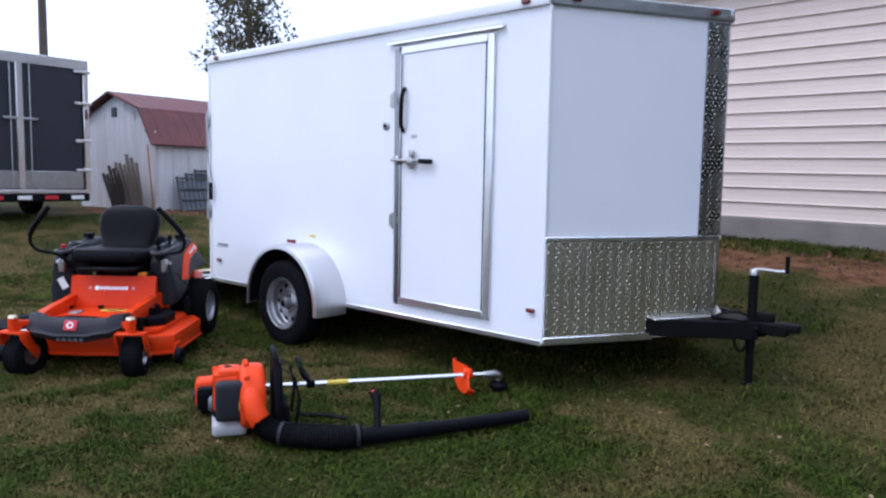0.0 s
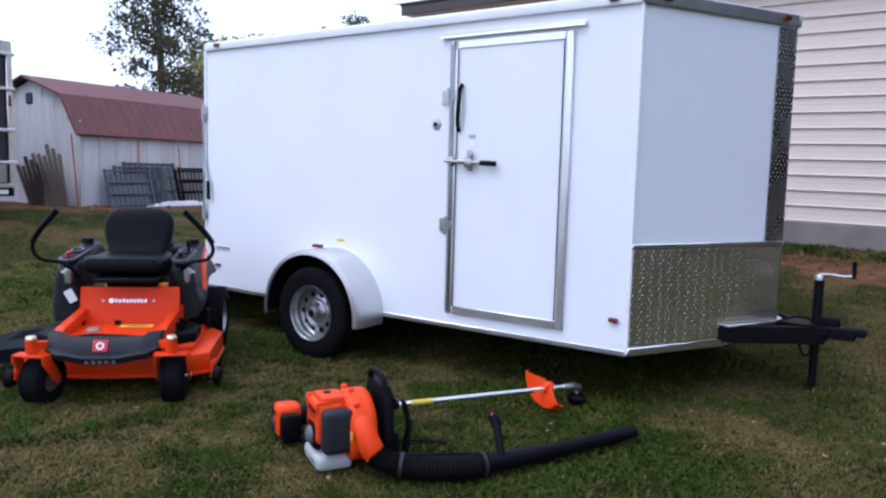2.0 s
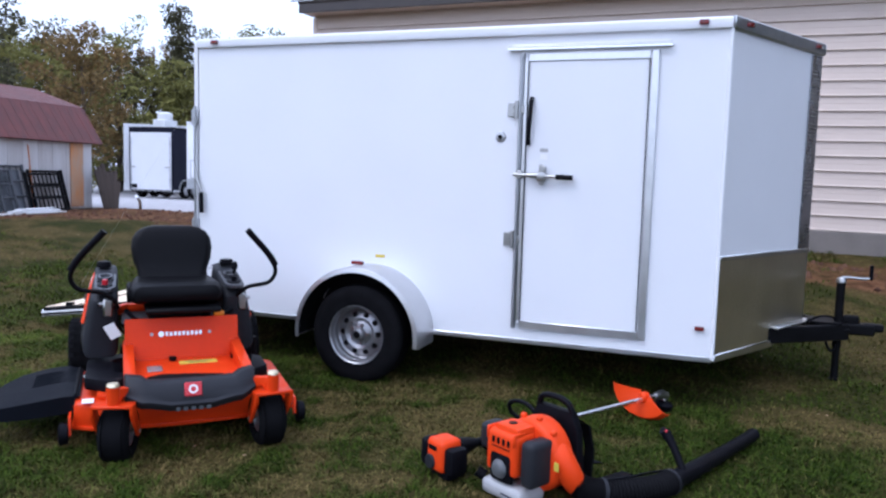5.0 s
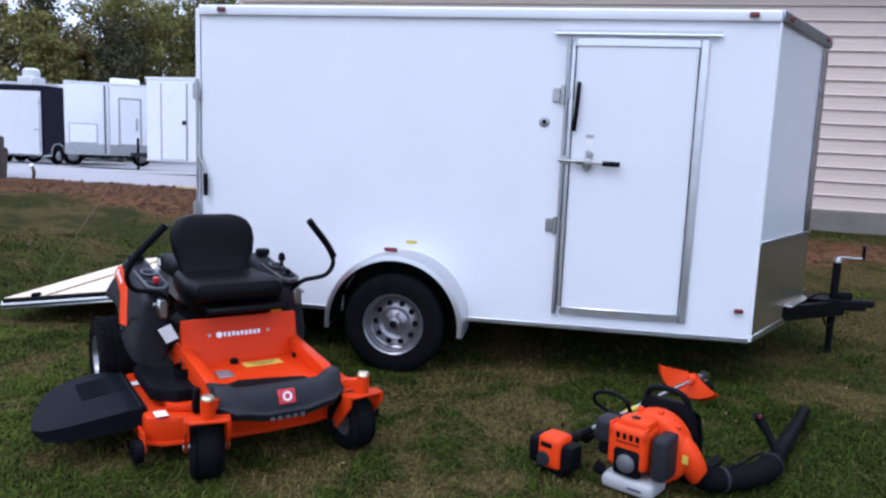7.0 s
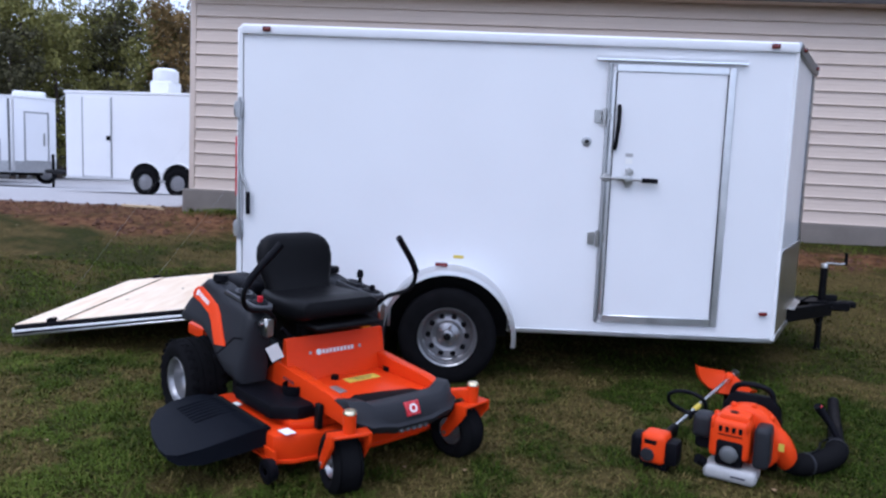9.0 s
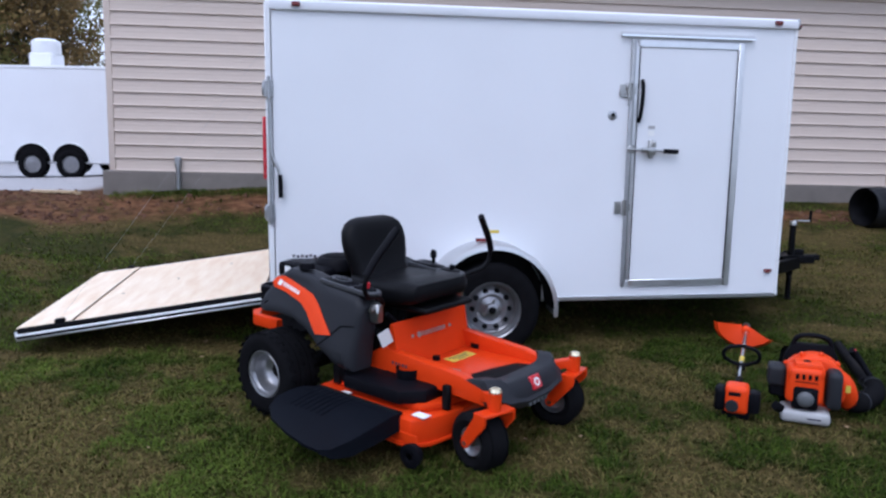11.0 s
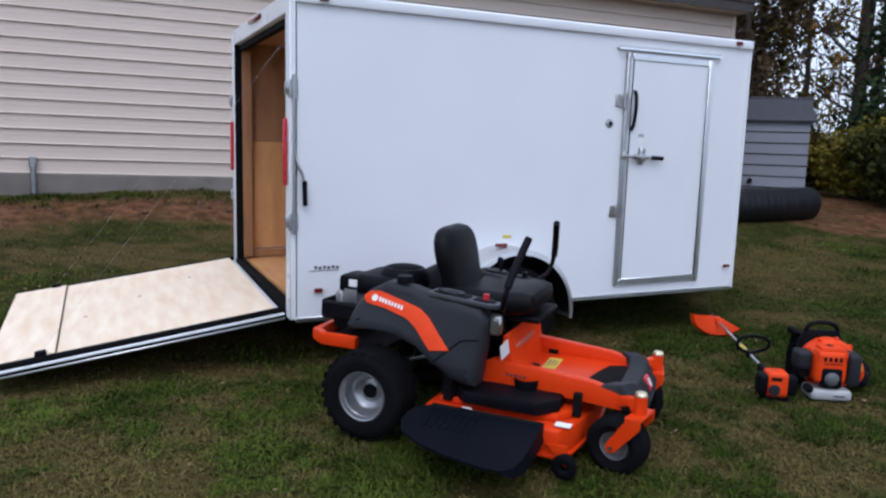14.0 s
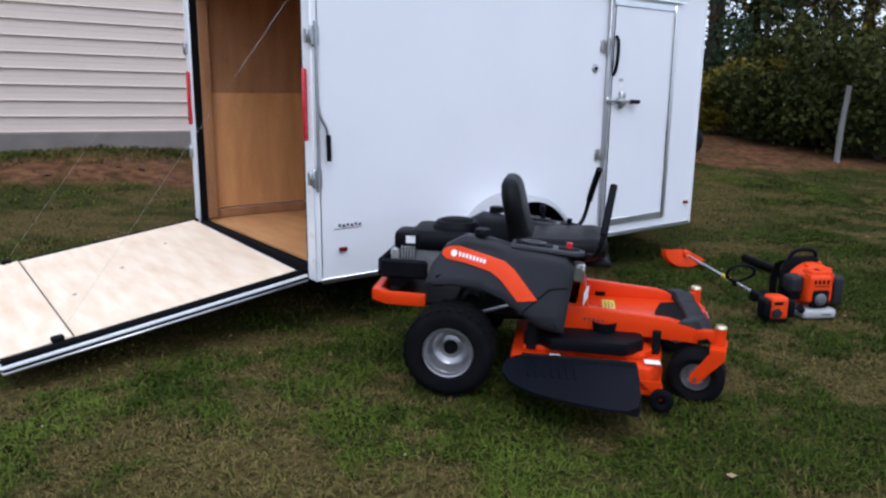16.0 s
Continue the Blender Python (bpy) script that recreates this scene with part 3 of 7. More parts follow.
# ---- the white enclosed trailer ----
def tyre_mesh(r, w, rim, grooves=3):
    """A tyre round the y axis with a rounded shoulder, tread grooves and a lip at the rim."""
    h = w / 2
    prof = [(rim, -h * 0.78), (rim + 0.012, -h * 0.92), ((r + rim) / 2, -h), (r - 0.03, -h * 0.97), (r - 0.008, -h * 0.82)]
    g = []
    for i in range(grooves):
        y = -h * 0.62 + i * (1.24 * h / max(1, grooves - 1))
        k = w * 0.02
        g += [(r, y - 2.2 * k), (r, y - k), (r - 0.008, y - k), (r - 0.008, y + k), (r, y + k), (r, y + 2.2 * k)]
    prof += g + [(p, -y) for p, y in prof[::-1]]
    return prof


def trailer():
    W, L, TOP = 2.10, 3.645, 1.922
    T = thing("enclosed_trailer", pose(3.56, 3.49, 0.297, -0.05, 0, 0), "white single-axle enclosed cargo trailer with its rear ramp lowered", "trailer")
    AX, AY, TIP, NX = W / 2, -0.580, 0.006, W / 2 - 0.017
    # shell
    part("side_wall", Build().box((0.02, L / 2, TOP / 2), (0.04, L, TOP)), WHITE, T, "glossy white metal side skin")
    part("side_wall", Build().box((W - 0.02, L / 2, TOP / 2), (0.04, L, TOP)), WHITE, T)
    for s in (0, 1):
        p0, p1 = Vector((0 if s == 0 else W, 0, 0)), Vector((NX - TIP if s == 0 else NX + TIP, AY, 0))
        d = p1 - p0
        m = Matrix.Translation(p0) @ Matrix.Rotation(math.atan2(d.y, d.x), 4, "Z")
        side = 1 if s == 0 else -1
        n = Build().box((d.length / 2, side * 0.02, TOP / 2), (d.length, 0.04, TOP), m=m)
        wall = part("nose_wall", n, WHITE, T)
        pl = Build().box((d.length / 2, -side * 0.003, 0.31), (d.length - 0.004, 0.006, 0.58), 0.001, m=m)
        guard = part("stone_guard", pl, TREAD, T, "bright diamond-plate stone guard")
        lz = Build()
        for j in range(23):
            for i in range(36):
                x, z = 0.022 + i * 0.034 + (j % 2) * 0.017, 0.036 + j * 0.0246
                if x > d.length - 0.015:
                    continue
                mm = m @ Matrix.Translation((x, -side * 0.006, z)) @ Matrix.Rotation(radians(45 if (i + j) % 2 else -45), 4, "Y")
                v = [lz.bm.verts.new(mm @ Vector(q)) for q in ((-0.0115, 0, 0), (0, 0, -0.0034), (0.0115, 0, 0), (0, 0, 0.0034), (0, -side * 0.0014, 0))]
                for k in range(4):
                    lz.bm.faces.new((v[k], v[(k + 1) % 4], v[4]) if side > 0 else (v[(k + 1) % 4], v[k], v[4]))
        tr = part("tread_pattern", lz, TREAD, guard, kind="stuff")
        # nose strip at the tip, with its own lozenges
        st = Build().box((d.length - 0.075, -side * 0.006, 1.25), (0.15, 0.007, 1.30), 0.001, m=m)
        strip = part("nose_strip", st, TREAD_DARK_REFLECTION, T, "diamond-plate strip down the nose, coloured as if mirroring dark woods")
        lz = Build()
        for j in range(52):
            for i in range(5):
                x, z = d.length - 0.138 + i * 0.032 + (j % 2) * 0.016, 0.62 + j * 0.0246
                if x > d.length - 0.008:
                    continue
                mm = m @ Matrix.Translation((x, -side * 0.0095, z)) @ Matrix.Rotation(radians(45 if (i + j) % 2 else -45), 4, "Y")
                v = [lz.bm.verts.new(mm @ Vector(q)) for q in ((-0.0115, 0, 0), (0, 0, -0.0034), (0.0115, 0, 0), (0, 0, 0.0034), (0, -side * 0.0014, 0))]
                for k in range(4):
                    lz.bm.faces.new((v[k], v[(k + 1) % 4], v[4]) if side > 0 else (v[(k + 1) % 4], v[k], v[4]))
        part("tread_pattern", lz, TREAD, strip, kind="stuff")
        part("guard_trim", Build().box((d.length / 2, -side * 0.01, 0.605), (d.length, 0.012, 0.028), 0.004, m=m), ALU, T)
        part("bottom_rail", Build().box((d.length * 0.31, -side * 0.006, 0.012), (d.length * 0.62, 0.02, 0.045), 0.005, m=m), ALU, T)
        part("tongue_angle", Build().box((d.length * 0.81, -side * 0.025, 0.118), (d.length * 0.40, 0.06, 0.014), 0.003, m=m), ALU, T)
        part("roof_edge", Build().box((d.length / 2, -side * 0.008, TOP + 0.026), (d.length + 0.02, 0.03, 0.075), 0.008, m=m), ALU_DULL, T, "aluminium roof edge trim")
        for k in (0.12, 0.9):
            part("marker_light", Build().box((d.length * k, -side * 0.032, TOP + 0.028), (0.055, 0.022, 0.028), 0.008, m=m, seg=2), RED, T)
    part("nose_tip", Build().box((NX, AY - 0.002, TOP / 2), (2 * TIP + 0.006, 0.012, TOP), 0.003), TREAD_DARK_REFLECTION, T, "diamond-plate nose tip")
    part("roof_edge", Build().box((NX, AY - 0.012, TOP + 0.026), (2 * TIP + 0.03, 0.03, 0.075), 0.008), ALU_DULL, T)
    part("corner_post", Build().tube([(0.0, 0.0, 0.0), (0, 0, TOP)], 0.012, 10), WHITE_TRIM, T)
    part("bottom_rail", Build().box((0.0, L / 2, 0.0), (0.014, L, 0.032), 0.004), ALU, T)
    part("bottom_rail", Build().box((W, L / 2, 0.0), (0.014, L, 0.032), 0.004), ALU, T)
    for x, s in ((0, -1), (W, 1)):
        e = Build()
        e.prism([(0.0, 0), (0.022, 0.0), (0.026, 0.022), (0.020, 0.052), (0.0, 0.066)], L, m=Matrix.Translation((x, L / 2, TOP - 0.005)) @ (Matrix.Rotation(radians(180), 4, "Z") if s < 0 else Matrix()))
        part("roof_edge", e, ROOF_TRIM, T, "white roof edge trim")
    r = Build()
    v = [(0, 0), (NX - TIP, AY), (NX + TIP, AY), (W, 0), (W, L), (0, L)]
    a = [r.bm.verts.new((x, y, TOP)) for x, y in v]
    c = [r.bm.verts.new((x, y, TOP + 0.058)) for x, y in v]
    r.bm.faces.new(a[::-1]), r.bm.faces.new(c)
    for i in range(6):
        r.bm.faces.new((a[i], a[(i + 1) % 6], c[(i + 1) % 6], c[i]))
    bmesh.ops.recalc_face_normals(r.bm, faces=r.bm.faces)
    part("roof", r, ALU, T, "galvalume roof sheet")
    # floor, chassis and lining
    fl = Build()
    inner = [(AX + (x - AX) * 0.965, 0.04 + (y - 0.04) * 0.985) for x, y in v]
    a = [fl.bm.verts.new((x, y, 0.05)) for x, y in inner]
    c = [fl.bm.verts.new((x, y, 0.075)) for x, y in inner]
    fl.bm.faces.new(a[::-1]), fl.bm.faces.new(c)
    for i in range(6):
        fl.bm.faces.new((a[i], a[(i + 1) % 6], c[(i + 1) % 6], c[i]))
    bmesh.ops.recalc_face_normals(fl.bm, faces=fl.bm.faces)
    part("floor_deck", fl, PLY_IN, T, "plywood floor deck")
    # unseen black sheet, added so the floor bounces little light onto the grass
    part("underbody_shade_sheet", Build().box((W / 2, L / 2, 0.046), (W - 0.1, L - 0.04, 0.006)), BLACK, T, "unseen black sheet below the floor that deepens the shade")
    for x in (0.34, W - 0.34):
        part("chassis_rail", Build().box((x, L / 2, -0.035), (0.06, L, 0.12)), BLACK, T)
    for k in range(6):
        part("crossmember", Build().box((W / 2, 0.25 + k * 0.63, 0.01), (W - 0.75, 0.05, 0.05)), BLACK, T)
    for x in (0.047, W - 0.047):
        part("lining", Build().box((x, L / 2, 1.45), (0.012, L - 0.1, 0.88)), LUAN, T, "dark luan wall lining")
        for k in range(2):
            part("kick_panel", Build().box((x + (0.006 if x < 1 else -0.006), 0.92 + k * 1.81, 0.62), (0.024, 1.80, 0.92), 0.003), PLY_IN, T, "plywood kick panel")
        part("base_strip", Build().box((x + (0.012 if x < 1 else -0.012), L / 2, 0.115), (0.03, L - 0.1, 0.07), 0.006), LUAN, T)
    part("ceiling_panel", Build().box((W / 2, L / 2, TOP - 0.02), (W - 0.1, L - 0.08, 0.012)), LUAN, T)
    # rear frame
    for x, s in ((0.055, -1), (W - 0.055, 1)):
        post = part("rear_post", Build().box((x, L + 0.012, TOP / 2 + 0.02), (0.11, 0.05, TOP + 0.04), 0.006), WHITE_TRIM, T)
        part("post_seal", Build().box((x - s * 0.066, L + 0.004, 0.98), (0.016, 0.06, 1.80), 0.005), RUBBER_TRIM, T)
        part("post_liner", Build().box((x - s * 0.060, L - 0.065, 0.98), (0.03, 0.08, 1.78), 0.004), LUAN, T)
        part("reflector_lamp", Build().box((x - s * 0.006, L + 0.052, 1.04), (0.022, 0.028, 0.41), 0.008), RED_TAPE, T, "tall red tail lamp")
        for z in (0.62, 1.42):
            hb = Build()
            hb.box((x + s * 0.035, L + 0.045, z), (0.045, 0.03, 0.08), 0.006).box((x + s * 0.064, L + 0.02, z), (0.02, 0.06, 0.11), 0.006)
            hb.tube([(x + s * 0.075, L + 0.015, z - 0.075), (x + s * 0.075, L + 0.015, z + 0.075)], 0.012, 8)
            part("bar_keeper", hb, ALU_DULL, T)
        rod = part("lock_rod", Build().tube([(x + s * 0.075, L + 0.015, 0.55), (x + s * 0.075, L + 0.015, 1.5)], 0.009, 8), ALU_DULL, T)
        g = Build().tube([(x + s * 0.075, L + 0.015, 1.06), (x + s * 0.08, L + 0.0, 0.97), (x + s * 0.085, L - 0.045, 0.90), (x + s * 0.085, L - 0.05, 0.76)], 0.0095, 8, smooth=1)
        part("lock_handle", g, CHROME, rod)
        part("handle_grip", Build().tube([(x + s * 0.085, L - 0.047, 0.87), (x + s * 0.085, L - 0.05, 0.72)], 0.015, 10), PLASTIC_BLACK, rod, "black rubber grip")
    part("rear_header", Build().box((W / 2, L + 0.008, TOP + 0.005), (W - 0.11, 0.055, 0.12), 0.006), WHITE_TRIM, T)
    part("header_liner", Build().box((W / 2, L - 0.03, TOP - 0.075), (W - 0.24, 0.05, 0.045), 0.004), RUBBER_TRIM, T)
    part("rear_sill", Build().box((W / 2, L + 0.012, 0.045), (W - 0.22, 0.06, 0.08), 0.012), RUBBER_TRIM, T, "black rear sill")
    part("clearance_light", Build().box((W / 2, L + 0.042, TOP + 0.03), (0.42, 0.02, 0.035), 0.01), RED, T)
    # ramp door, let down
    RL = 1.64
    rm = Matrix.Translation((W / 2, L + 0.055, 0.042)) @ Matrix.Rotation(radians(-1.2), 4, "Y") @ Matrix.Rotation(radians(-8.0), 4, "X")
    ramp = part("ramp_door", Build().box((0, RL / 2, -0.008), (1.89, RL, 0.034), 0.004), WHITE, T, "lowered rear ramp door", m=rm)
    part("ramp_deck", Build().box((0, 0.02 + (RL - 0.35) / 2, 0.028), (1.815, RL - 0.39, 0.018), 0.003), PLY, ramp, "pale knotty plywood ramp surface")
    part("ramp_flap", Build().box((0, RL - 0.165, 0.036), (1.815, 0.35, 0.018), 0.003), PLY, ramp, "plywood flap at the ramp's foot")
    part("flap_hinge", Build().tube([(-0.89, RL - 0.345, 0.0435), (0.89, RL - 0.345, 0.0435)], 0.003, 8), OLD_WOOD, ramp)
    for x in (-0.935, 0.935):
        part("edge_seal", Build().box((x * 0.992, RL / 2, 0.022), (0.036, RL, 0.040), 0.010), RUBBER_TRIM, ramp, "black rubber seal")
        part("edge_trim", Build().box((x * 1.024, RL / 2, 0.003), (0.018, RL + 0.01, 0.016), 0.004), WHITE_TRIM, ramp)
        part("edge_channel", Build().box((x * 1.020, RL / 2, -0.012), (0.014, RL, 0.016), 0.003), RUBBER_TRIM, ramp)
        part("edge_trim", Build().box((x * 1.024, RL / 2, -0.027), (0.018, RL + 0.01, 0.014), 0.004), ALU, ramp)
        part("cable_bracket", Build().box((x * 0.97, RL - 0.27, 0.052), (0.05, 0.06, 0.03), 0.006), RUBBER_TRIM, ramp)
    part("foot_trim", Build().box((0, RL + 0.004, 0.0), (1.90, 0.02, 0.05), 0.005), ALU, ramp)
    for x, y in ((0.42, 0.42), (-0.2, 1.15), (0.1, 0.8)):
        part("knot", Build().lathe([(0, 0), (0.012, 0), (0.012, 0.0015), (0, 0.0015)], 8, Matrix.Translation((x, y, 0.0372)) @ Matrix.Rotation(radians(90), 4, "X")), OLD_WOOD, ramp)
    for x in (0.12, W - 0.12):
        end = rm @ Vector(((x - W / 2) * 0.98, RL - 0.27, 0.06))
        part("lift_cable", Build().tube([(x, L - 0.05, TOP - 0.1), end], 0.0005, 6), ALU_DULL, T, "thin steel lift cable")
    # side door
    d0, d1, z0, z1 = 0.385, 1.22, 0.083, 1.808
    door = part("side_door", Build().box((-0.006, (d0 + d1) / 2, (z0 + z1) / 2), (0.018, d1 - d0 - 0.06, z1 - z0 - 0.06), 0.003), WHITE, T, "white side door in an aluminium frame")
    fr = 0.052
    for n, c, s in (("jamb", (-0.010, d0 + fr / 2, (z0 + z1) / 2), (0.026, fr * 0.9, z1 - z0)), ("jamb", (-0.010, d1 - 0.040, (z0 + z1) / 2), (0.022, 0.026, z1 - z0 - 2 * fr)), ("head", (-0.010, (d0 + d1) / 2, z1 - fr / 2), (0.0255, d1 - d0 - 2 * fr, fr)), ("sill", (-0.010, (d0 + d1) / 2, z0 + fr / 2), (0.0255, d1 - d0 - 2 * fr, fr))):
        part("door_" + n, Build().box(c, s, 0.005), ALU, door)
    part("hinge_post", Build().box((-0.014, d1 - 0.013, (z0 + z1) / 2), (0.034, 0.026, z1 - z0), 0.006).tube([(-0.034, d1 - 0.012, z0 + 0.02), (-0.034, d1 - 0.012, z1 - 0.02)], 0.008, 8), ALU_DULL, door, "dull metal hinge post")
    for n, c, s in (("seal", (-0.0245, d0 + fr + 0.004, (z0 + z1) / 2), (0.004, 0.006, z1 - z0 - 2 * fr)), ("seal", (-0.0245, d1 - fr - 0.004, (z0 + z1) / 2), (0.004, 0.006, z1 - z0 - 2 * fr))):
        part("door_seal", Build().box(c, s), RUBBER_TRIM, door)
    part("drip_rail", Build().prism([(0, 0), (-0.032, -0.012), (-0.032, 0.0), (0, 0.022)], 0.98, m=Matrix.Translation((0, 0.81, z1 + 0.03))), ALU_BRIGHT, T)
    for z in (0.652, 1.462):
        h = Build().box((-0.007, 1.268, z), (0.010, 0.046, 0.085), 0.003).box((-0.014, 1.252, z + 0.02), (0.016, 0.012, 0.012), 0.003).box((-0.014, 1.252, z - 0.02), (0.016, 0.012, 0.012), 0.003).box((-0.026, 1.20, z), (0.012, 0.03, 0.05), 0.003).tube([(-0.03, 1.23, z - 0.055), (-0.03, 1.23, z + 0.055)], 0.012, 10)
        part("hinge", h, CHROME, door, "zinc strap hinge")
    bar = Build().tube([(-0.045, 1.235, 1.062), (-0.045, 1.04, 1.056), (-0.05, 0.93, 1.052)], 0.010, 8).box((-0.035, 1.055, 1.065), (0.035, 0.032, 0.13), 0.008).box((-0.03, 1.20, 1.062), (0.03, 0.05, 0.056), 0.008).tube([(-0.045, 1.125, 1.059), (-0.045, 1.075, 1.058)], 0.017, 10).box((-0.045, 1.055, 1.05), (0.03, 0.06, 0.06), 0.014, seg=2).box((-0.05, 1.04, 1.10), (0.016, 0.03, 0.04), 0.006)
    cam_bar = part("cam_bar", bar, CHROME, door, "zinc cam-bar latch")
    part("bar_grip", Build().tube([(-0.05, 0.965, 1.052), (-0.05, 0.86, 1.049)], 0.016, 10), PLASTIC_BLACK, cam_bar, "black rubber grip")
    part("grab_handle", Build().tube([(-0.02, 1.135, 1.535), (-0.045, 1.137, 1.50), (-0.05, 1.14, 1.40), (-0.045, 1.148, 1.29), (-0.02, 1.15, 1.25)], 0.0135, 10, smooth=1), PLASTIC_BLACK, door, "black grab handle")
    part("lock", Build().lathe([(0, -0.012), (0.016, -0.012), (0.03, -0.008), (0.034, 0.0)], 18, Matrix.Translation((0, 1.335, 1.295)) @ Matrix.Rotation(radians(-90), 4, "Z")), ALU_DULL, T)
    part("lock_core", Build().lathe([(0, -0.017), (0.014, -0.017), (0.014, -0.01)], 12, Matrix.Translation((0, 1.335, 1.295)) @ Matrix.Rotation(radians(-90), 4, "Z")), BLACK, T)
    part("door_sticker", Build().box((-0.0165, 1.05, 1.215), (0.002, 0.05, 0.022)), TANK, door)
    part("door_sticker", Build().box((-0.0165, 1.05, 1.175), (0.002, 0.045, 0.035)), WHITE_PAPER, door)
    # fender, wheel and axle
    fc, fz, fr_ = 2.205, -0.02, 0.452
    fe = Build()
    rows = []
    for i in range(29):
        a = radians(-6 + 192 * i / 28)
        cs, sn = math.cos(a), math.sin(a)
        prof = [(0.0, fr_), (-0.26, fr_), (-0.275, fr_ - 0.008), (-0.28, fr_ - 0.035), (-0.272, fr_ - 0.035), (-0.262, fr_ - 0.012), (0.0, fr_ - 0.008)]
        rows.append([(x, fc + r2 * cs, fz + r2 * sn) for x, r2 in prof])
    fe.loft(rows)
    part("fender", fe, mat("fender_aluminium", (0.62, 0.62, 0.62), 0.34, 0.9, var=0.05), T, "smooth bright fender")
    part("fender_liner", Build().loft([[(x, fc + r2 * math.cos(radians(a)), fz + r2 * math.sin(radians(a))) for x, r2 in ((0.0, 0.43), (-0.255, 0.43), (-0.255, 0.425), (0.0, 0.425))] for a in range(-4, 185, 8)]), RUBBER_TRIM, T)
    part("wheel_well", Build().prism([(-0.40, -0.05), (0.40, -0.05), (0.40, 0.12), (0.30, 0.29), (0.12, 0.40), (-0.12, 0.40), (-0.30, 0.29), (-0.40, 0.12)], 0.012, m=Matrix.Translation((-0.008, fc, 0.0)) @ Matrix.Rotation(radians(90), 4, "Z")), BLACK, T)
    rot = Matrix.Rotation(radians(-90), 4, "Z")
    for side in (0, 1):
        mx = Matrix.Translation((-0.16 if side == 0 else W + 0.16, fc, -0.018)) @ (rot if side == 0 else rot.inverted())
        ty = part("wheel", Build().lathe(tyre_mesh(0.325, 0.205, 0.19), 40), RUBBER, T, "black trailer tyre", m=mx)
        rim = Build().lathe([(0.198, -0.085), (0.194, -0.096), (0.186, -0.090), (0.181, -0.055), (0.176, -0.050), (0.172, -0.012), (0.160, -0.002), (0.150, -0.010), (0.105, -0.030), (0.080, -0.016), (0.062, -0.026), (0.044, -0.032), (0.04, -0.075), (0.022, -0.082), (0, -0.083)], 36)
        rm_ = part("rim", rim, STEEL, ty, "silver modular steel rim")
        part("hub_cap", Build().lathe([(0, -0.09), (0.02, -0.088), (0.03, -0.075), (0.042, -0.046)], 20), BLACK, ty)
        for k in range(10):
            part("rim_hole", Build().lathe([(0, -0.0265), (0.019, -0.0265), (0.019, -0.005), (0, -0.005)], 14), BLACK, ty, m=Matrix.Translation((0.128 * math.cos(0.628318 * k), 0, 0.128 * math.sin(0.628318 * k))))
        for k in range(5):
            part("lug_nut", Build().lathe([(0, -0.050), (0.010, -0.050), (0.010, -0.018), (0, -0.018)], 6), CHROME, ty, m=Matrix.Translation((0.06 * math.cos(1.256637 * k), 0, 0.06 * math.sin(1.256637 * k))))
    part("axle", Build().tube([(-0.06, fc, -0.012), (W + 0.06, fc, -0.012)], 0.03, 10), BLACK, T)
    part("fender_light", Build().box((-0.12, fc + 0.06, fz + fr_ + 0.012), (0.03, 0.085, 0.026), 0.008, seg=2), RED, T, "red side marker light")
    part("warning_label", Build().box((-0.002, fc - 0.05, 0.485), (0.003, 0.07, 0.02)), YELLOW, T)
    for y, z in ((0.08, 0.185), (L - 0.14, 0.185)):
        part("marker_light", Build().box((-0.012, y, z), (0.024, 0.055, 0.026), 0.008, seg=2), RED, T)
    for y in (0.155, L - 0.165):
        part("marker_light", Build().box((-0.030, y, TOP + 0.028), (0.026, 0.055, 0.032), 0.008, seg=2), RED, T)
    lg = Build()
    for k in range(6):
        lg.box((-0.0015, L - 0.265 + 0.028 * k, 0.325 + 0.004 * (k % 2)), (0.003, 0.017, 0.016))
    lg.box((-0.0015, L - 0.18, 0.308), (0.003, 0.19, 0.004))
    part("maker_mark", lg, DARK_PRINT, T)
    # tongue, coupler and jack
    tg = Build()
    for s in (-1, 1):
        a, c = Vector((AX + s * 0.60, -0.10, 0.065)), Vector((AX + s * 0.045, -0.86, 0.065))
        dv = c - a
        mm = Matrix.Translation((a + c) / 2) @ Matrix.Rotation(math.atan2(dv.y, dv.x), 4, "Z")
        tg.box((0, 0, 0), (dv.length, 0.055, 0.105), 0.006, m=mm)
    part("tongue", tg, BLACK, T, "black steel A-frame tongue")
    part("tongue_cap", Build().box((AX, -0.72, 0.124), (0.24, 0.20, 0.012), 0.003), BLACK, T)
    cp = Build().box((AX, -0.91, 0.085), (0.11, 0.24, 0.075), 0.012).box((AX, -1.02, 0.10), (0.085, 0.13, 0.055), 0.02, seg=2).box((AX, -0.87, 0.145), (0.04, 0.14, 0.06), 0.012)
    part("coupler", cp, BLACK, T, "black ball coupler with latch")
    part("safety_chain", Build().tube([(AX - 0.06, -0.72, 0.03), (AX - 0.085, -0.76, -0.08), (AX - 0.05, -0.80, -0.05), (AX + 0.01, -0.78, 0.02)], 0.009, 7, smooth=2), BLACK, T)
    part("wiring", Build().tube([(AX - 0.1, -0.6, 0.12), (AX - 0.06, -0.70, 0.17), (AX - 0.02, -0.80, 0.15), (AX - 0.04, -0.86, 0.06), (AX - 0.08, -0.80, 0.0)], 0.008, 7, smooth=2), PLASTIC_BLACK, T)
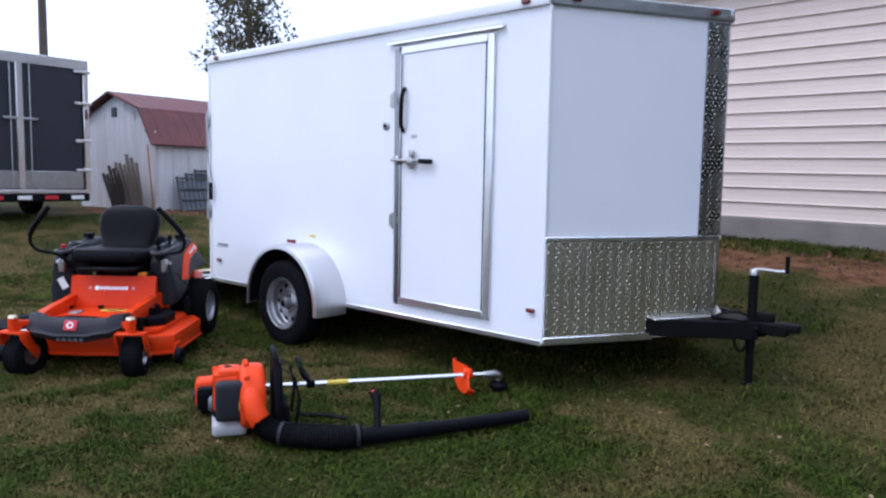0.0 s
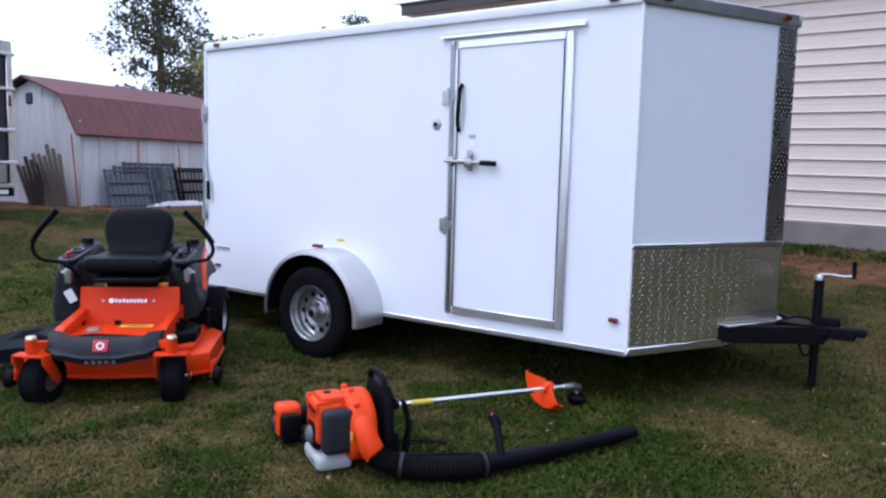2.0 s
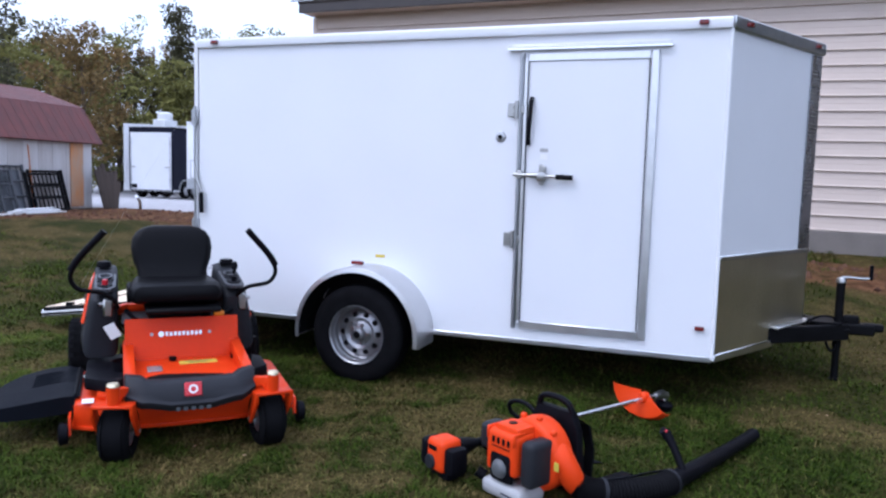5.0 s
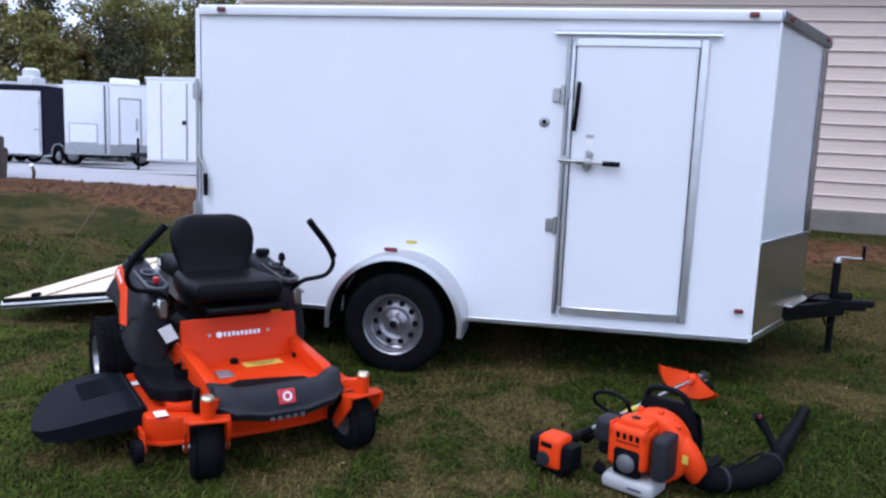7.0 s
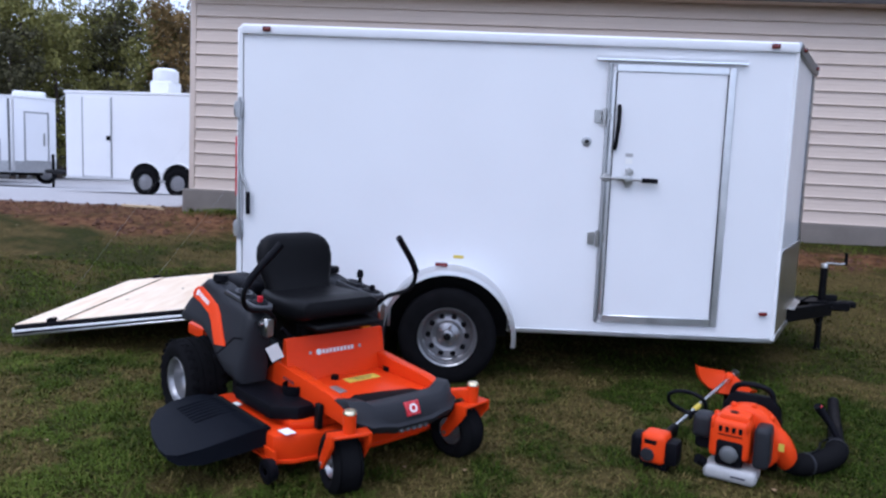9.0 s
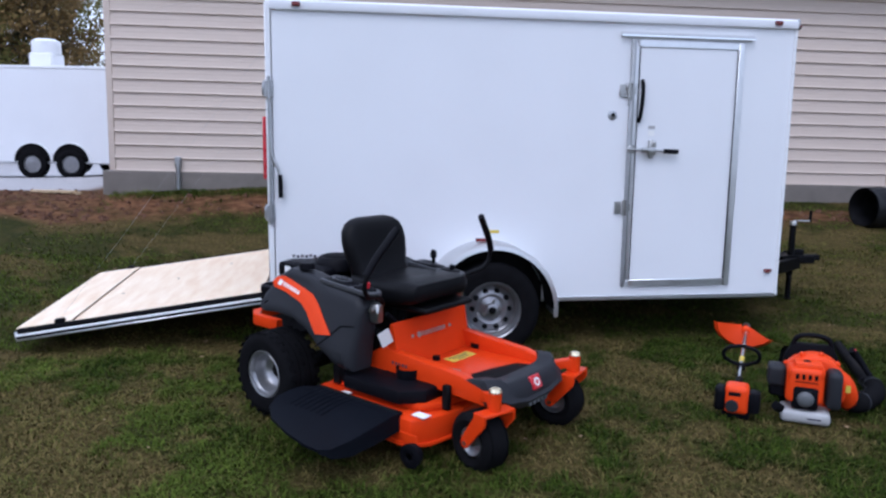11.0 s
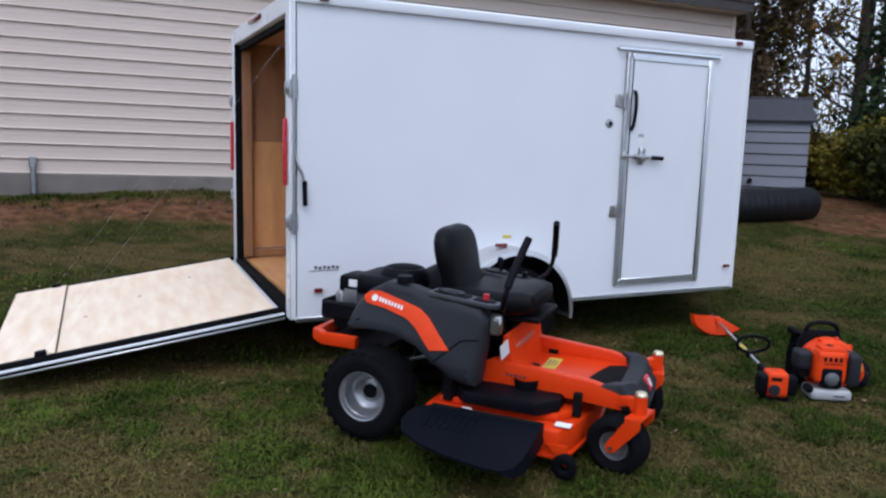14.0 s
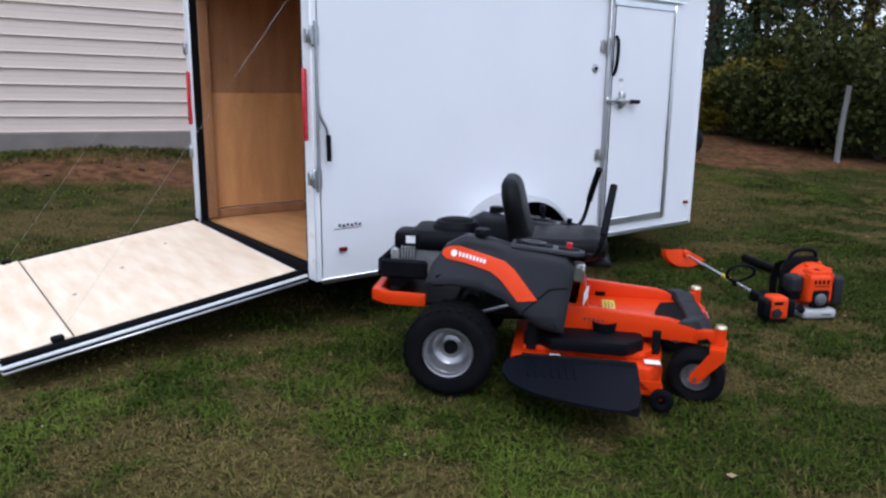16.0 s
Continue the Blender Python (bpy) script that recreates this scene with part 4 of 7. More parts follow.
    jk = Build().tube([(AX - 0.01, -0.81, -0.05), (AX - 0.01, -0.81, 0.40)], 0.028, 14).tube([(AX - 0.01, -0.81, -0.275), (AX - 0.01, -0.81, -0.04)], 0.024, 12).box((AX - 0.01, -0.81, 0.08), (0.17, 0.13, 0.02), 0.004).box((AX - 0.01, -0.81, -0.275), (0.06, 0.06, 0.012), 0.003)
    jack = part("tongue_jack", jk, BLACK, T, "black crank jack with a zinc handle")
    part("jack_cap", Build().lathe([(0, 0.035), (0.024, 0.034), (0.031, 0.025), (0.031, 0)], 14, Matrix.Translation((AX - 0.01, -0.81, 0.395)) @ Matrix.Rotation(radians(90), 4, "X")), CHROME, jack)
    part("crank", Build().tube([(AX - 0.01, -0.81, 0.43), (AX + 0.005, -0.87, 0.43), (AX + 0.01, -0.94, 0.425), (AX + 0.015, -0.99, 0.43)], 0.009, 8), CHROME, jack)
    part("crank_knob", Build().tube([(AX + 0.015, -0.99, 0.42), (AX + 0.015, -0.99, 0.52)], 0.013, 10), PLASTIC_BLACK, jack)
    return T


trailer()


# ---- the zero-turn mower ----
def taper(b, yb, s):
    """Draws the outer face of a side panel in towards its front."""
    for axis, cuts in (((1, 0, 0), [-0.05 + 0.08 * k for k in range(8)]), ((0, 0, 1), [0.38 + 0.06 * k for k in range(7)])):
        for c in cuts:
            geom = list(b.bm.verts) + list(b.bm.edges) + list(b.bm.faces)
            bmesh.ops.bisect_plane(b.bm, geom=geom, dist=1e-5, plane_co=Vector(axis) * c, plane_no=axis)
    for v in b.bm.verts:
        out = max(0.0, min(1.1, (s * (v.co.y - yb) + 0.105) / 0.21))
        low = max(0.0, min(1.0, (0.74 - v.co.z) / 0.3))
        v.co.y -= s * out * (0.08 * (1 - low) + low * (-0.05 + 0.085 * max(0.0, min(1.0, (v.co.x + 0.1) / 0.7))))
    return b


def mower():
    M = thing("riding_mower", pose(2.755, 6.69, -0.028, 0, 0.9, -136.6) @ Matrix.Scale(0.97, 4), "orange and dark-grey zero-turn riding mower parked on the grass", "riding mower")
    both = ((-1, "right"), (1, "left"))
    for s, _ in both:
        # drive wheel
        yb = -0.44 if s < 0 else 0.335
        wm = Matrix.Translation((0.0, -0.505 if s < 0 else 0.40, 0.236)) @ (Matrix() if s < 0 else Matrix.Rotation(radians(180), 4, "Z"))
        tp = tyre_mesh(0.226, 0.22, 0.125, 5)
        ty = part("drive_wheel", Build().lathe(tp, 40), RUBBER, M, "black turf tyre", m=wm)
        lug = Build()
        for k in range(26):
            for y in (-0.075, 0.0, 0.075):
                lug.box((0.2235, y, 0), (0.005, 0.05, 0.03), 0.002, m=Matrix.Rotation(radians(k * 360 / 26 + (7 if y else 0)), 4, "Y"))
        part("tread_pattern", lug, RUBBER, ty, kind="stuff")
        part("rim", Build().lathe([(0.130, -0.088), (0.124, -0.097), (0.116, -0.094), (0.111, -0.072), (0.107, -0.068), (0.103, -0.03), (0.094, -0.010), (0.086, 0.0), (0.06, 0.010), (0.046, 0.004), (0.0, 0.006)], 30), STEEL, ty, "silver steel rim")
        part("hub", Build().lathe([(0, -0.012), (0.034, -0.010), (0.038, 0.006)], 16), BLACK, ty)
        # side body with an arch over the wheel
        prof = [(-0.14, 0.565), (-0.115, 0.65), (-0.05, 0.745), (0.05, 0.80), (0.18, 0.785), (0.30, 0.757), (0.44, 0.742), (0.55, 0.722), (0.59, 0.67), (0.578, 0.55), (0.565, 0.44), (0.555, 0.345), (0.51, 0.347), (0.43, 0.37), (0.335, 0.435), (0.245, 0.50), (0.13, 0.545), (0.0, 0.555), (-0.09, 0.548)]
        fm = Matrix.Translation((0, yb, 0))
        fender = part("side_body", taper(Build().prism(prof, 0.21, fm, 0.055, 4), yb, s), PLASTIC_GREY, M, "dark grey moulded side panel")
        stripe = [(-0.055, 0.728), (-0.03, 0.745), (0.02, 0.752), (0.17, 0.715), (0.25, 0.692), (0.30, 0.655), (0.42, 0.515), (0.325, 0.505), (0.235, 0.605), (0.185, 0.64), (0.06, 0.675), (-0.04, 0.69), (-0.06, 0.71)]
        st = part("side_stripe", taper(Build().prism(stripe, 0.03, Matrix.Translation((0, yb + s * 0.1, 0)), 0.0015, 1), yb, s), ORANGE_PLASTIC, fender, "orange stripe panel")
        mk = Build()
        mk.lathe([(0, -0.002), (0.016, -0.002), (0.016, 0.002), (0, 0.002)], 12, Matrix.Translation((0.0, yb + s * 0.1165, 0.718)))
        for k in range(8):
            mk.box((0.03 + k * 0.0175, yb + s * 0.1165, 0.714 - k * 0.0038), (0.011, 0.002, 0.02), m=None)
        part("maker_mark", taper(mk, yb, s), WHITE_PAPER, fender)
        part("panel_seam", taper(Build().prism([(0.33, 0.445), (0.345, 0.445), (0.48, 0.565), (0.56, 0.575), (0.56, 0.582), (0.475, 0.573)], 0.004, Matrix.Translation((0, yb + s * 0.1055, 0))), yb, s), PLASTIC_BLACK, fender)
        # console on top
        km = Matrix.Translation((0.445, yb - s * 0.04, 0.752)) @ Matrix.Rotation(radians(5), 4, "Y") @ Matrix.Diagonal((1.3, 0.78, 1, 1))
        con = Build().slab([(-0.13, -0.075), (0.11, -0.07), (0.145, -0.035), (0.145, 0.035), (0.11, 0.07), (-0.13, 0.075)], -0.012, 0.012, 0.008, km)
        console = part("console", con, CONSOLE, M, "grey control console")
        part("console_tray", Build().slab([(-0.115, -0.058), (0.02, -0.056), (0.03, 0.0), (0.02, 0.056), (-0.115, 0.058)], 0.010, 0.016, 0.002, km), PLASTIC_BLACK, console)
        part("console_panel", Build().slab([(0.045, -0.05), (0.10, -0.05), (0.125, -0.02), (0.125, 0.02), (0.10, 0.05), (0.045, 0.05)], 0.010, 0.018, 0.003, km), PLASTIC_BLACK, console)
        part("console_knob", Build().tube([km @ Vector((0.085, 0.0, 0.012)), km @ Vector((0.085, 0.0, 0.045))], 0.015, 10), RED_TAPE if s < 0 else PLASTIC_BLACK, console)
        part("cup_rim", Build().lathe([(0.045, 0), (0.05, 0.012), (0.038, 0.012), (0.034, 0)], 18, km @ Matrix.Translation((-0.05, 0, 0.014)) @ Matrix.Rotation(radians(90), 4, "X")), CONSOLE, console)
        part("fuel_cap" if s < 0 else "tank_cap", Build().lathe([(0, 0.035), (0.038, 0.033), (0.042, 0.02), (0.042, 0.0)], 18, Matrix.Translation((0.13, yb - s * 0.03, 0.80)) @ Matrix.Rotation(radians(90), 4, "X")), PLASTIC_BLACK, M, "black filler cap")
        # steering lever
        lm = Matrix.Translation((0.04, 0.0, 0) if s < 0 else (0.0, -0.045, 0))
        lv = Build().tube([(0.55, s * 0.335, 0.63), (0.59, s * 0.36, 0.69), (0.61, s * 0.415, 0.735), (0.625, s * 0.47, 0.742), (0.64, s * 0.53, 0.755), (0.655, s * 0.562, 0.80), (0.665, s * 0.565, 0.85), (0.68, s * 0.52, 0.93), (0.70, s * 0.43, 1.03), (0.705, s * 0.40, 1.06)], 0.0125, 10, smooth=2)
        lever = part("steering_lever", lv, BLACK, M, "black steering lever", m=lm)
        part("lever_grip", Build().tube([(0.668, s * 0.562, 0.865), (0.68, s * 0.52, 0.935), (0.70, s * 0.43, 1.035), (0.708, s * 0.395, 1.075)], 0.0185, 12, smooth=2), PLASTIC_BLACK, lever, "black foam grip")
        part("lever_pivot", Build().box((0.57, s * 0.385, 0.64), (0.06, 0.05, 0.10), 0.01).tube([(0.57, s * 0.35, 0.66), (0.57, s * 0.43, 0.66)], 0.012, 10), CHROME, lever)
        # main rail
        rl = Build().prism([(0.40, 0.33), (0.58, 0.445), (1.08, 0.405), (1.20, 0.375), (1.225, 0.36), (1.225, 0.29), (1.15, 0.295), (0.62, 0.325), (0.40, 0.27)], 0.055, Matrix.Translation((0, s * 0.285, 0)), 0.006, 2)
        rail = part("frame_rail", rl, ORANGE, M, "orange steel frame rail")
        md = Build()
        for k in range(5):
            md.box((0.66 + 0.022 * k, s * 0.3135, 0.378 - 0.001 * k), (0.012, 0.002, 0.014))
        part("model_mark", md, DARK_PRINT, rail)
        # caster
        cy = -0.36 if s < 0 else 0.385
        ax, ay = 1.315 - 1.17, cy - s * 0.265
        run = math.hypot(ax, ay)
        am = Matrix.Translation((1.17, s * 0.265, 0)) @ Matrix.Rotation(math.atan2(ay, ax), 4, "Z")
        arm = Build().prism([(-0.03, 0.350), (run * 0.5, 0.368), (run + 0.006, 0.384), (run + 0.006, 0.314), (run - 0.036, 0.314), (run - 0.050, 0.332), (run * 0.4, 0.312), (-0.03, 0.290)], 0.048, am, 0.006, 2)
        arm.tube([(1.315, cy, 0.308), (1.315, cy, 0.396)], 0.030, 16)
        part("caster_arm", arm, ORANGE, M, "orange caster arm")
        cm = Matrix.Translation((1.315, cy, 0)) @ Matrix.Rotation(radians(-14 if s < 0 else 6), 4, "Z")
        fk = Build().box((0.0, 0, 0.303), (0.076, 0.190, 0.016), 0.005)
        for q in (-1, 1):
            fk.prism([(0.038, 0.311), (-0.034, 0.311), (-0.036, 0.286), (-0.112, 0.170), (-0.119, 0.146), (-0.108, 0.126), (-0.088, 0.121), (-0.070, 0.132), (0.034, 0.258), (0.038, 0.272)], 0.016, Matrix.Translation((0, q * 0.088, 0)), 0.005, 2)
        fork = part("caster_fork", fk, ORANGE, M, "orange caster fork", m=cm)
        part("post_cap", Build().lathe([(0, 0.016), (0.024, 0.014), (0.03, 0.004), (0.03, -0.004)], 16, Matrix.Translation((0, 0, 0.398)) @ Matrix.Rotation(radians(90), 4, "X")), BRASS, fork, "bright brassy post cap")
        ct = part("caster_wheel", Build().lathe(tyre_mesh(0.140, 0.145, 0.072, 2), 32, Matrix.Translation((-0.092, 0, 0.140))), RUBBER, M, "small black caster tyre", m=cm)
        part("caster_rim", Build().lathe([(0.074, -0.05), (0.068, -0.056), (0.06, -0.045), (0.052, -0.02), (0.03, -0.016), (0.028, -0.05), (0, -0.052)], 22, Matrix.Translation((-0.092, 0, 0.146))), STEEL, ct)
        part("caster_rim", Build().lathe([(0.074, 0.05), (0.068, 0.056), (0.06, 0.045), (0.052, 0.02), (0.03, 0.016), (0.028, 0.05), (0, 0.052)], 22, Matrix.Translation((-0.092, 0, 0.146))), STEEL, ct)
        part("axle_bolt", Build().tube([(-0.092, -0.10, 0.146), (-0.092, 0.10, 0.146)], 0.011, 8), CHROME, fork)
        # deck roller and belt cover
        part("gauge_wheel", Build().lathe(tyre_mesh(0.058, 0.05, 0.016, 1), 22, Matrix.Translation((1.03, s * 0.59, 0.09))), PLASTIC_BLACK, M, "black anti-scalp wheel")
        part("gauge_bracket", Build().prism([(0.93, 0.17), (1.03, 0.17), (1.05, 0.085), (1.02, 0.07), (0.98, 0.12)], 0.012, Matrix.Translation((0, s * 0.562, 0))), ORANGE, M)
        bc = Build().slab([(0.55, 0.20), (0.66, 0.15), (0.86, 0.16), (0.93, 0.24), (0.93, 0.36), (0.86, 0.44), (0.66, 0.44), (0.55, 0.36)] if s > 0 else [(0.40, -0.38), (0.50, -0.50), (0.86, -0.50), (0.95, -0.40), (0.95, -0.24), (0.86, -0.16), (0.60, -0.15), (0.40, -0.20)], 0.255, 0.325, 0.02)
        bc.lathe([(0, 0.0), (0.055, 0.0), (0.06, -0.02), (0.06, -0.05)], 18, Matrix.Translation((0.76, s * 0.31, 0.325)) @ Matrix.Rotation(radians(-90), 4, "X"))
        part("belt_cover", bc, PLASTIC_BLACK, M, "black belt cover")
    # front panel and foot pan
    pm = Matrix.Translation((0.665, 0, 0.45)) @ Matrix.Rotation(radians(-13), 4, "Y")
    pn = Build().box((0, 0, 0), (0.012, 0.60, 0.25), 0.004, m=pm)
    for s in (-1, 1):
        pn.prism([(0.0, 0.34), (0.74, 0.34), (0.69, 0.36), (0.65, 0.565), (0.63, 0.57), (0.60, 0.36)][1:], 0.012, Matrix.Translation((0, s * 0.297, 0)))
    panel = part("front_panel", pn, ORANGE, M, "orange steel panel below the seat")
    lm = Build()
    lm.lathe([(0, -0.002), (0.016, -0.002), (0.016, 0.002), (0, 0.002)], 12, pm @ Matrix.Translation((0.008, -0.115, 0.035)) @ Matrix.Rotation(radians(90), 4, "Z"))
    for k in range(9):
        lm.box((0.0075, -0.085 + k * 0.0225, 0.035 - 0.002 * (k % 2)), (0.003, 0.014, 0.022), m=pm)
    part("maker_mark", lm, ALU, panel)
    for y in (-0.165, 0.145):
        part("panel_bolt", Build().lathe([(0, -0.006), (0.008, -0.005), (0.01, 0)], 10, pm @ Matrix.Translation((0.006, y, 0.035)) @ Matrix.Rotation(radians(90), 4, "Z")), CHROME, panel)
    fp = Build().slab([(0.62, -0.26), (1.21, -0.26), (1.21, 0.26), (0.62, 0.26)], 0.335, 0.349, 0.003)
    pan = part("foot_pan", fp, ORANGE, M, "orange foot pan")
    part("pan_label", Build().box((0.80, 0.07, 0.3505), (0.07, 0.20, 0.002)), YELLOW, pan, "yellow warning label")
    lb = Build()
    for k in range(3):
        lb.box((0.782 + 0.018 * k, 0.07, 0.3518), (0.006, 0.15 - 0.03 * k, 0.001))
    part("label_print", lb, DARK_PRINT, pan)
    part("rubber_mat", Build().slab([(1.02, -0.13), (1.06, -0.20), (1.19, -0.235), (1.20, 0.0), (1.19, 0.215), (1.09, 0.17), (1.05, 0.03)], 0.349, 0.357, 0.002), RUBBER_TRIM, pan)
    part("brake_pad", Build().box((0.90, -0.16, 0.353), (0.10, 0.075, 0.008), 0.003), ENGINE, pan, "grey rubber pad")
    part("pedal_knob", Build().tube([(0.74, -0.06, 0.35), (0.74, -0.06, 0.372)], 0.02, 12), PLASTIC_BLACK, pan)
    # grey front bumper, a folded hump with a bevelled face
    BX = -0.135
    rings = []
    for y, back, dip, end in ((-0.312, 0.085, 0.0, 1), (-0.304, 0.062, 0.0, 0), (-0.235, 0.012, 0.0, 0), (-0.20, 0.006, 0.022, 0), (-0.10, 0.0, 0.024, 0), (0.10, 0.0, 0.024, 0), (0.20, 0.006, 0.022, 0), (0.235, 0.012, 0.0, 0), (0.304, 0.062, 0.0, 0), (0.312, 0.085, 0.0, 1)):
        lo = 0.255 + (0.045 if abs(y) > 0.25 else (0.020 if abs(y) > 0.12 else 0.0))
        sec = [(1.325, 0.335), (1.318, 0.398), (1.326, 0.412), (1.402, 0.418), (1.416, 0.410), (1.446, 0.352), (1.454, lo + 0.052), (1.470, lo + 0.040), (1.468, lo + 0.030), (1.440, lo), (1.375, lo + 0.004), (1.345, 0.31)]
        if end:
            sec = [(1.39 + (x - 1.39) * 0.86, 0.335 + (z - 0.335) * 0.86) for x, z in sec]
        rings.append([(BX + x + 0.004 - back, y, z - 0.008 - (dip if z > 0.37 else 0.0)) for x, z in sec])
    bump = part("front_bumper", Build().loft(rings), PLASTIC_GREY, M, "dark grey moulded foot bumper")
    part("badge", Build().box((0, 0, 0), (0.030, 0.082, 0.068), 0.004, m=Matrix.Translation((1.4366 + BX, 0, 0.3466)) @ Matrix.Rotation(radians(-25), 4, "Y")), RED_TAPE, bump, "red square badge")
    bg = Build().lathe([(0.022, -0.003), (0.022, 0.003), (0.013, 0.003), (0.013, -0.003)], 16, Matrix.Translation((1.4506 + BX, 0, 0.3531)) @ Matrix.Rotation(radians(-25), 4, "Y") @ Matrix.Rotation(radians(90), 4, "Z"), close=True)
    part("badge_mark", bg, WHITE_PAPER, bump)
    for k in range(5):
        part("bumper_vent", Build().box((1.452 + BX, -0.072 + 0.036 * k, 0.262), (0.03, 0.024, 0.024), 0.005), GREY_CAP, bump)
    # cutting deck
    deck = Build().slab([(0.30, -0.50), (0.42, -0.545), (0.98, -0.545), (1.03, -0.46), (1.07, -0.22), (1.08, 0.0), (1.07, 0.22), (1.03, 0.46), (0.98, 0.545), (0.42, 0.545), (0.30, 0.46)], 0.095, 0.225, 0.022)
    deck.slab([(0.36, -0.44), (0.95, -0.44), (1.00, -0.36), (1.02, -0.15), (1.02, 0.15), (1.00, 0.36), (0.95, 0.44), (0.36, 0.44)], 0.225, 0.262, 0.014)
    dk = part("cutting_deck", deck, ORANGE, M, "orange stamped steel cutting deck")
    part("deck_rim", Build().slab([(0.29, -0.51), (0.42, -0.557), (0.985, -0.557), (1.04, -0.468), (1.08, -0.224), (1.09, 0.0), (1.08, 0.224), (1.04, 0.468), (0.985, 0.557), (0.42, 0.557), (0.29, 0.47)], 0.095, 0.112, 0.004), ORANGE, dk)
    for s in (-1, 1):
        part("deck_hanger", Build().box((0.40, s * 0.44, 0.31), (0.05, 0.03, 0.14), 0.005), BLACK, M)
        part("deck_hanger", Build().box((1.02, s * 0.33, 0.29), (0.04, 0.03, 0.12), 0.005), BLACK, M)
    part("deck_decal", Build().box((0.99, -0.48, 0.2365), (0.075, 0.055, 0.002)), WHITE_PAPER, dk, "white warning decal")
    part("deck_decal", Build().box((0.52, -0.50, 0.2365), (0.05, 0.035, 0.002)), WHITE_PAPER, dk, "white warning decal")
    part("hitch_bracket", Build().box((0.40, -0.42, 0.29), (0.08, 0.05, 0.07), 0.01), BLACK, M)
    # discharge chute
    root = [(0.38, -0.52), (0.300, -0.60), (0.911, -0.60), (0.91, -0.52)]
    flare = [(0.300, -0.60), (0.282, -0.66), (0.283, -0.74), (0.33, -0.83), (0.44, -0.905), (0.60, -0.955), (0.76, -0.985), (0.84, -0.985), (0.885, -0.95), (0.906, -0.86), (0.911, -0.60)]
    ch = Build()
    for edge in (root, flare):
        up = [ch.bm.verts.new((x, y, 0.243 - 0.13 * max(0.0, -0.60 - y))) for x, y in edge]
        lo = [ch.bm.verts.new((x, y, 0.231 - 0.13 * max(0.0, -0.60 - y))) for x, y in edge]
        ch.bm.faces.new(up), ch.bm.faces.new(lo[::-1])
        for k in range(len(edge)):
            ch.bm.faces.new((up[k], lo[k], lo[(k + 1) % len(edge)], up[(k + 1) % len(edge)]))
    bmesh.ops.recalc_face_normals(ch.bm, faces=ch.bm.faces)
    chute = part("discharge_chute", ch, CHUTE, M, "black plastic discharge chute")
    part("chute_skirt", Build().loft([[(x - 0.012, y, z), (x, y, z), (x + 0.006, y, z - h), (x - 0.010, y, z - h)] for x, y, z, h in ((0.911, -0.54, 0.240, 0.08), (0.911, -0.70, 0.227, 0.08), (0.906, -0.85, 0.208, 0.07), (0.885, -0.945, 0.196, 0.045), (0.845, -0.98, 0.191, 0.018))]), CHUTE, chute)
    for k in range(7):
        x0 = 0.41 + k * 0.036
        part("chute_rib", Build().tube([(x0, -0.555, 0.242), (x0 - 0.012, -0.66, 0.237), (x0 - 0.004, -0.76, 0.223)], 0.005, 6, smooth=1), CHUTE, chute)
    part("chute_hinge", Build().tube([(0.36, -0.54, 0.243), (0.90, -0.54, 0.243)], 0.010, 8), BLACK, chute)
    # seat
    rings = []
    for z, x, hw, ht in ((0.715, 0.315, 0.19, 0.075), (0.755, 0.302, 0.195, 0.068), (0.80, 0.286, 0.200, 0.058), (0.86, 0.268, 0.222, 0.054), (0.93, 0.252, 0.232, 0.052), (0.985, 0.240, 0.224, 0.050), (1.025, 0.232, 0.198, 0.045), (1.048, 0.227, 0.16, 0.034), (1.060, 0.223, 0.11, 0.016)):
        rings.append([(x + u, v, z) for u, v in rounded(ht, hw, min(ht * 0.95, 0.055), 4)])
    seat = part("seat_back", Build().loft(rings), SEAT, M, "black vinyl seat back", m=Matrix.Translation((0.005, -0.03, 0)))
    rings = []
    for x, z, hw, ht in ((0.25, 0.705, 0.17, 0.035), (0.28, 0.71, 0.225, 0.058), (0.42, 0.705, 0.242, 0.062), (0.58, 0.71, 0.250, 0.062), (0.68, 0.722, 0.246, 0.058), (0.735, 0.725, 0.225, 0.045), (0.752, 0.722, 0.18, 0.022)):
        rings.append([(x, v, z + u) for u, v in rounded(ht, hw, min(ht * 0.95, 0.05), 4)])
    part("seat_cushion", Build().loft(rings), SEAT, M, "black vinyl seat cushion", m=Matrix.Translation((0.005, -0.03, 0)))
    part("seat_pan", Build().box((0.52, 0, 0.635), (0.52, 0.40, 0.03), 0.01).box((0.40, 0, 0.55), (0.30, 0.34, 0.16), 0.02), BLACK, M)
    for y in (-0.14, 0.14):
        part("seat_spring", Build().tube([(0.56, y, 0.50), (0.56, y, 0.63)], 0.028, 10), RUBBER_TRIM, M)
        part("linkage", Build().tube([(0.57, 2.57 * y, 0.62), (0.40, 2.36 * y, 0.47), (0.12, 2.0 * y, 0.36)], 0.009, 8), CHROME, M)
    part("hydro_unit", Build().box((0.30, 0.0, 0.40), (0.40, 0.46, 0.18), 0.03).tube([(0.0, -0.33, 0.232), (0.0, 0.33, 0.232)], 0.05, 12), BLACK, M)
    part("lift_lever", Build().tube([(0.42, 0.31, 0.66), (0.40, 0.32, 0.82)], 0.011, 8), BLACK, M)
    part("lever_knob", Build().lathe([(0, -0.03), (0.018, -0.022), (0.02, 0.0), (0.014, 0.02), (0, 0.026)], 12, Matrix.Translation((0.40, 0.32, 0.83)) @ Matrix.Rotation(radians(90), 4, "X")), PLASTIC_BLACK, M)
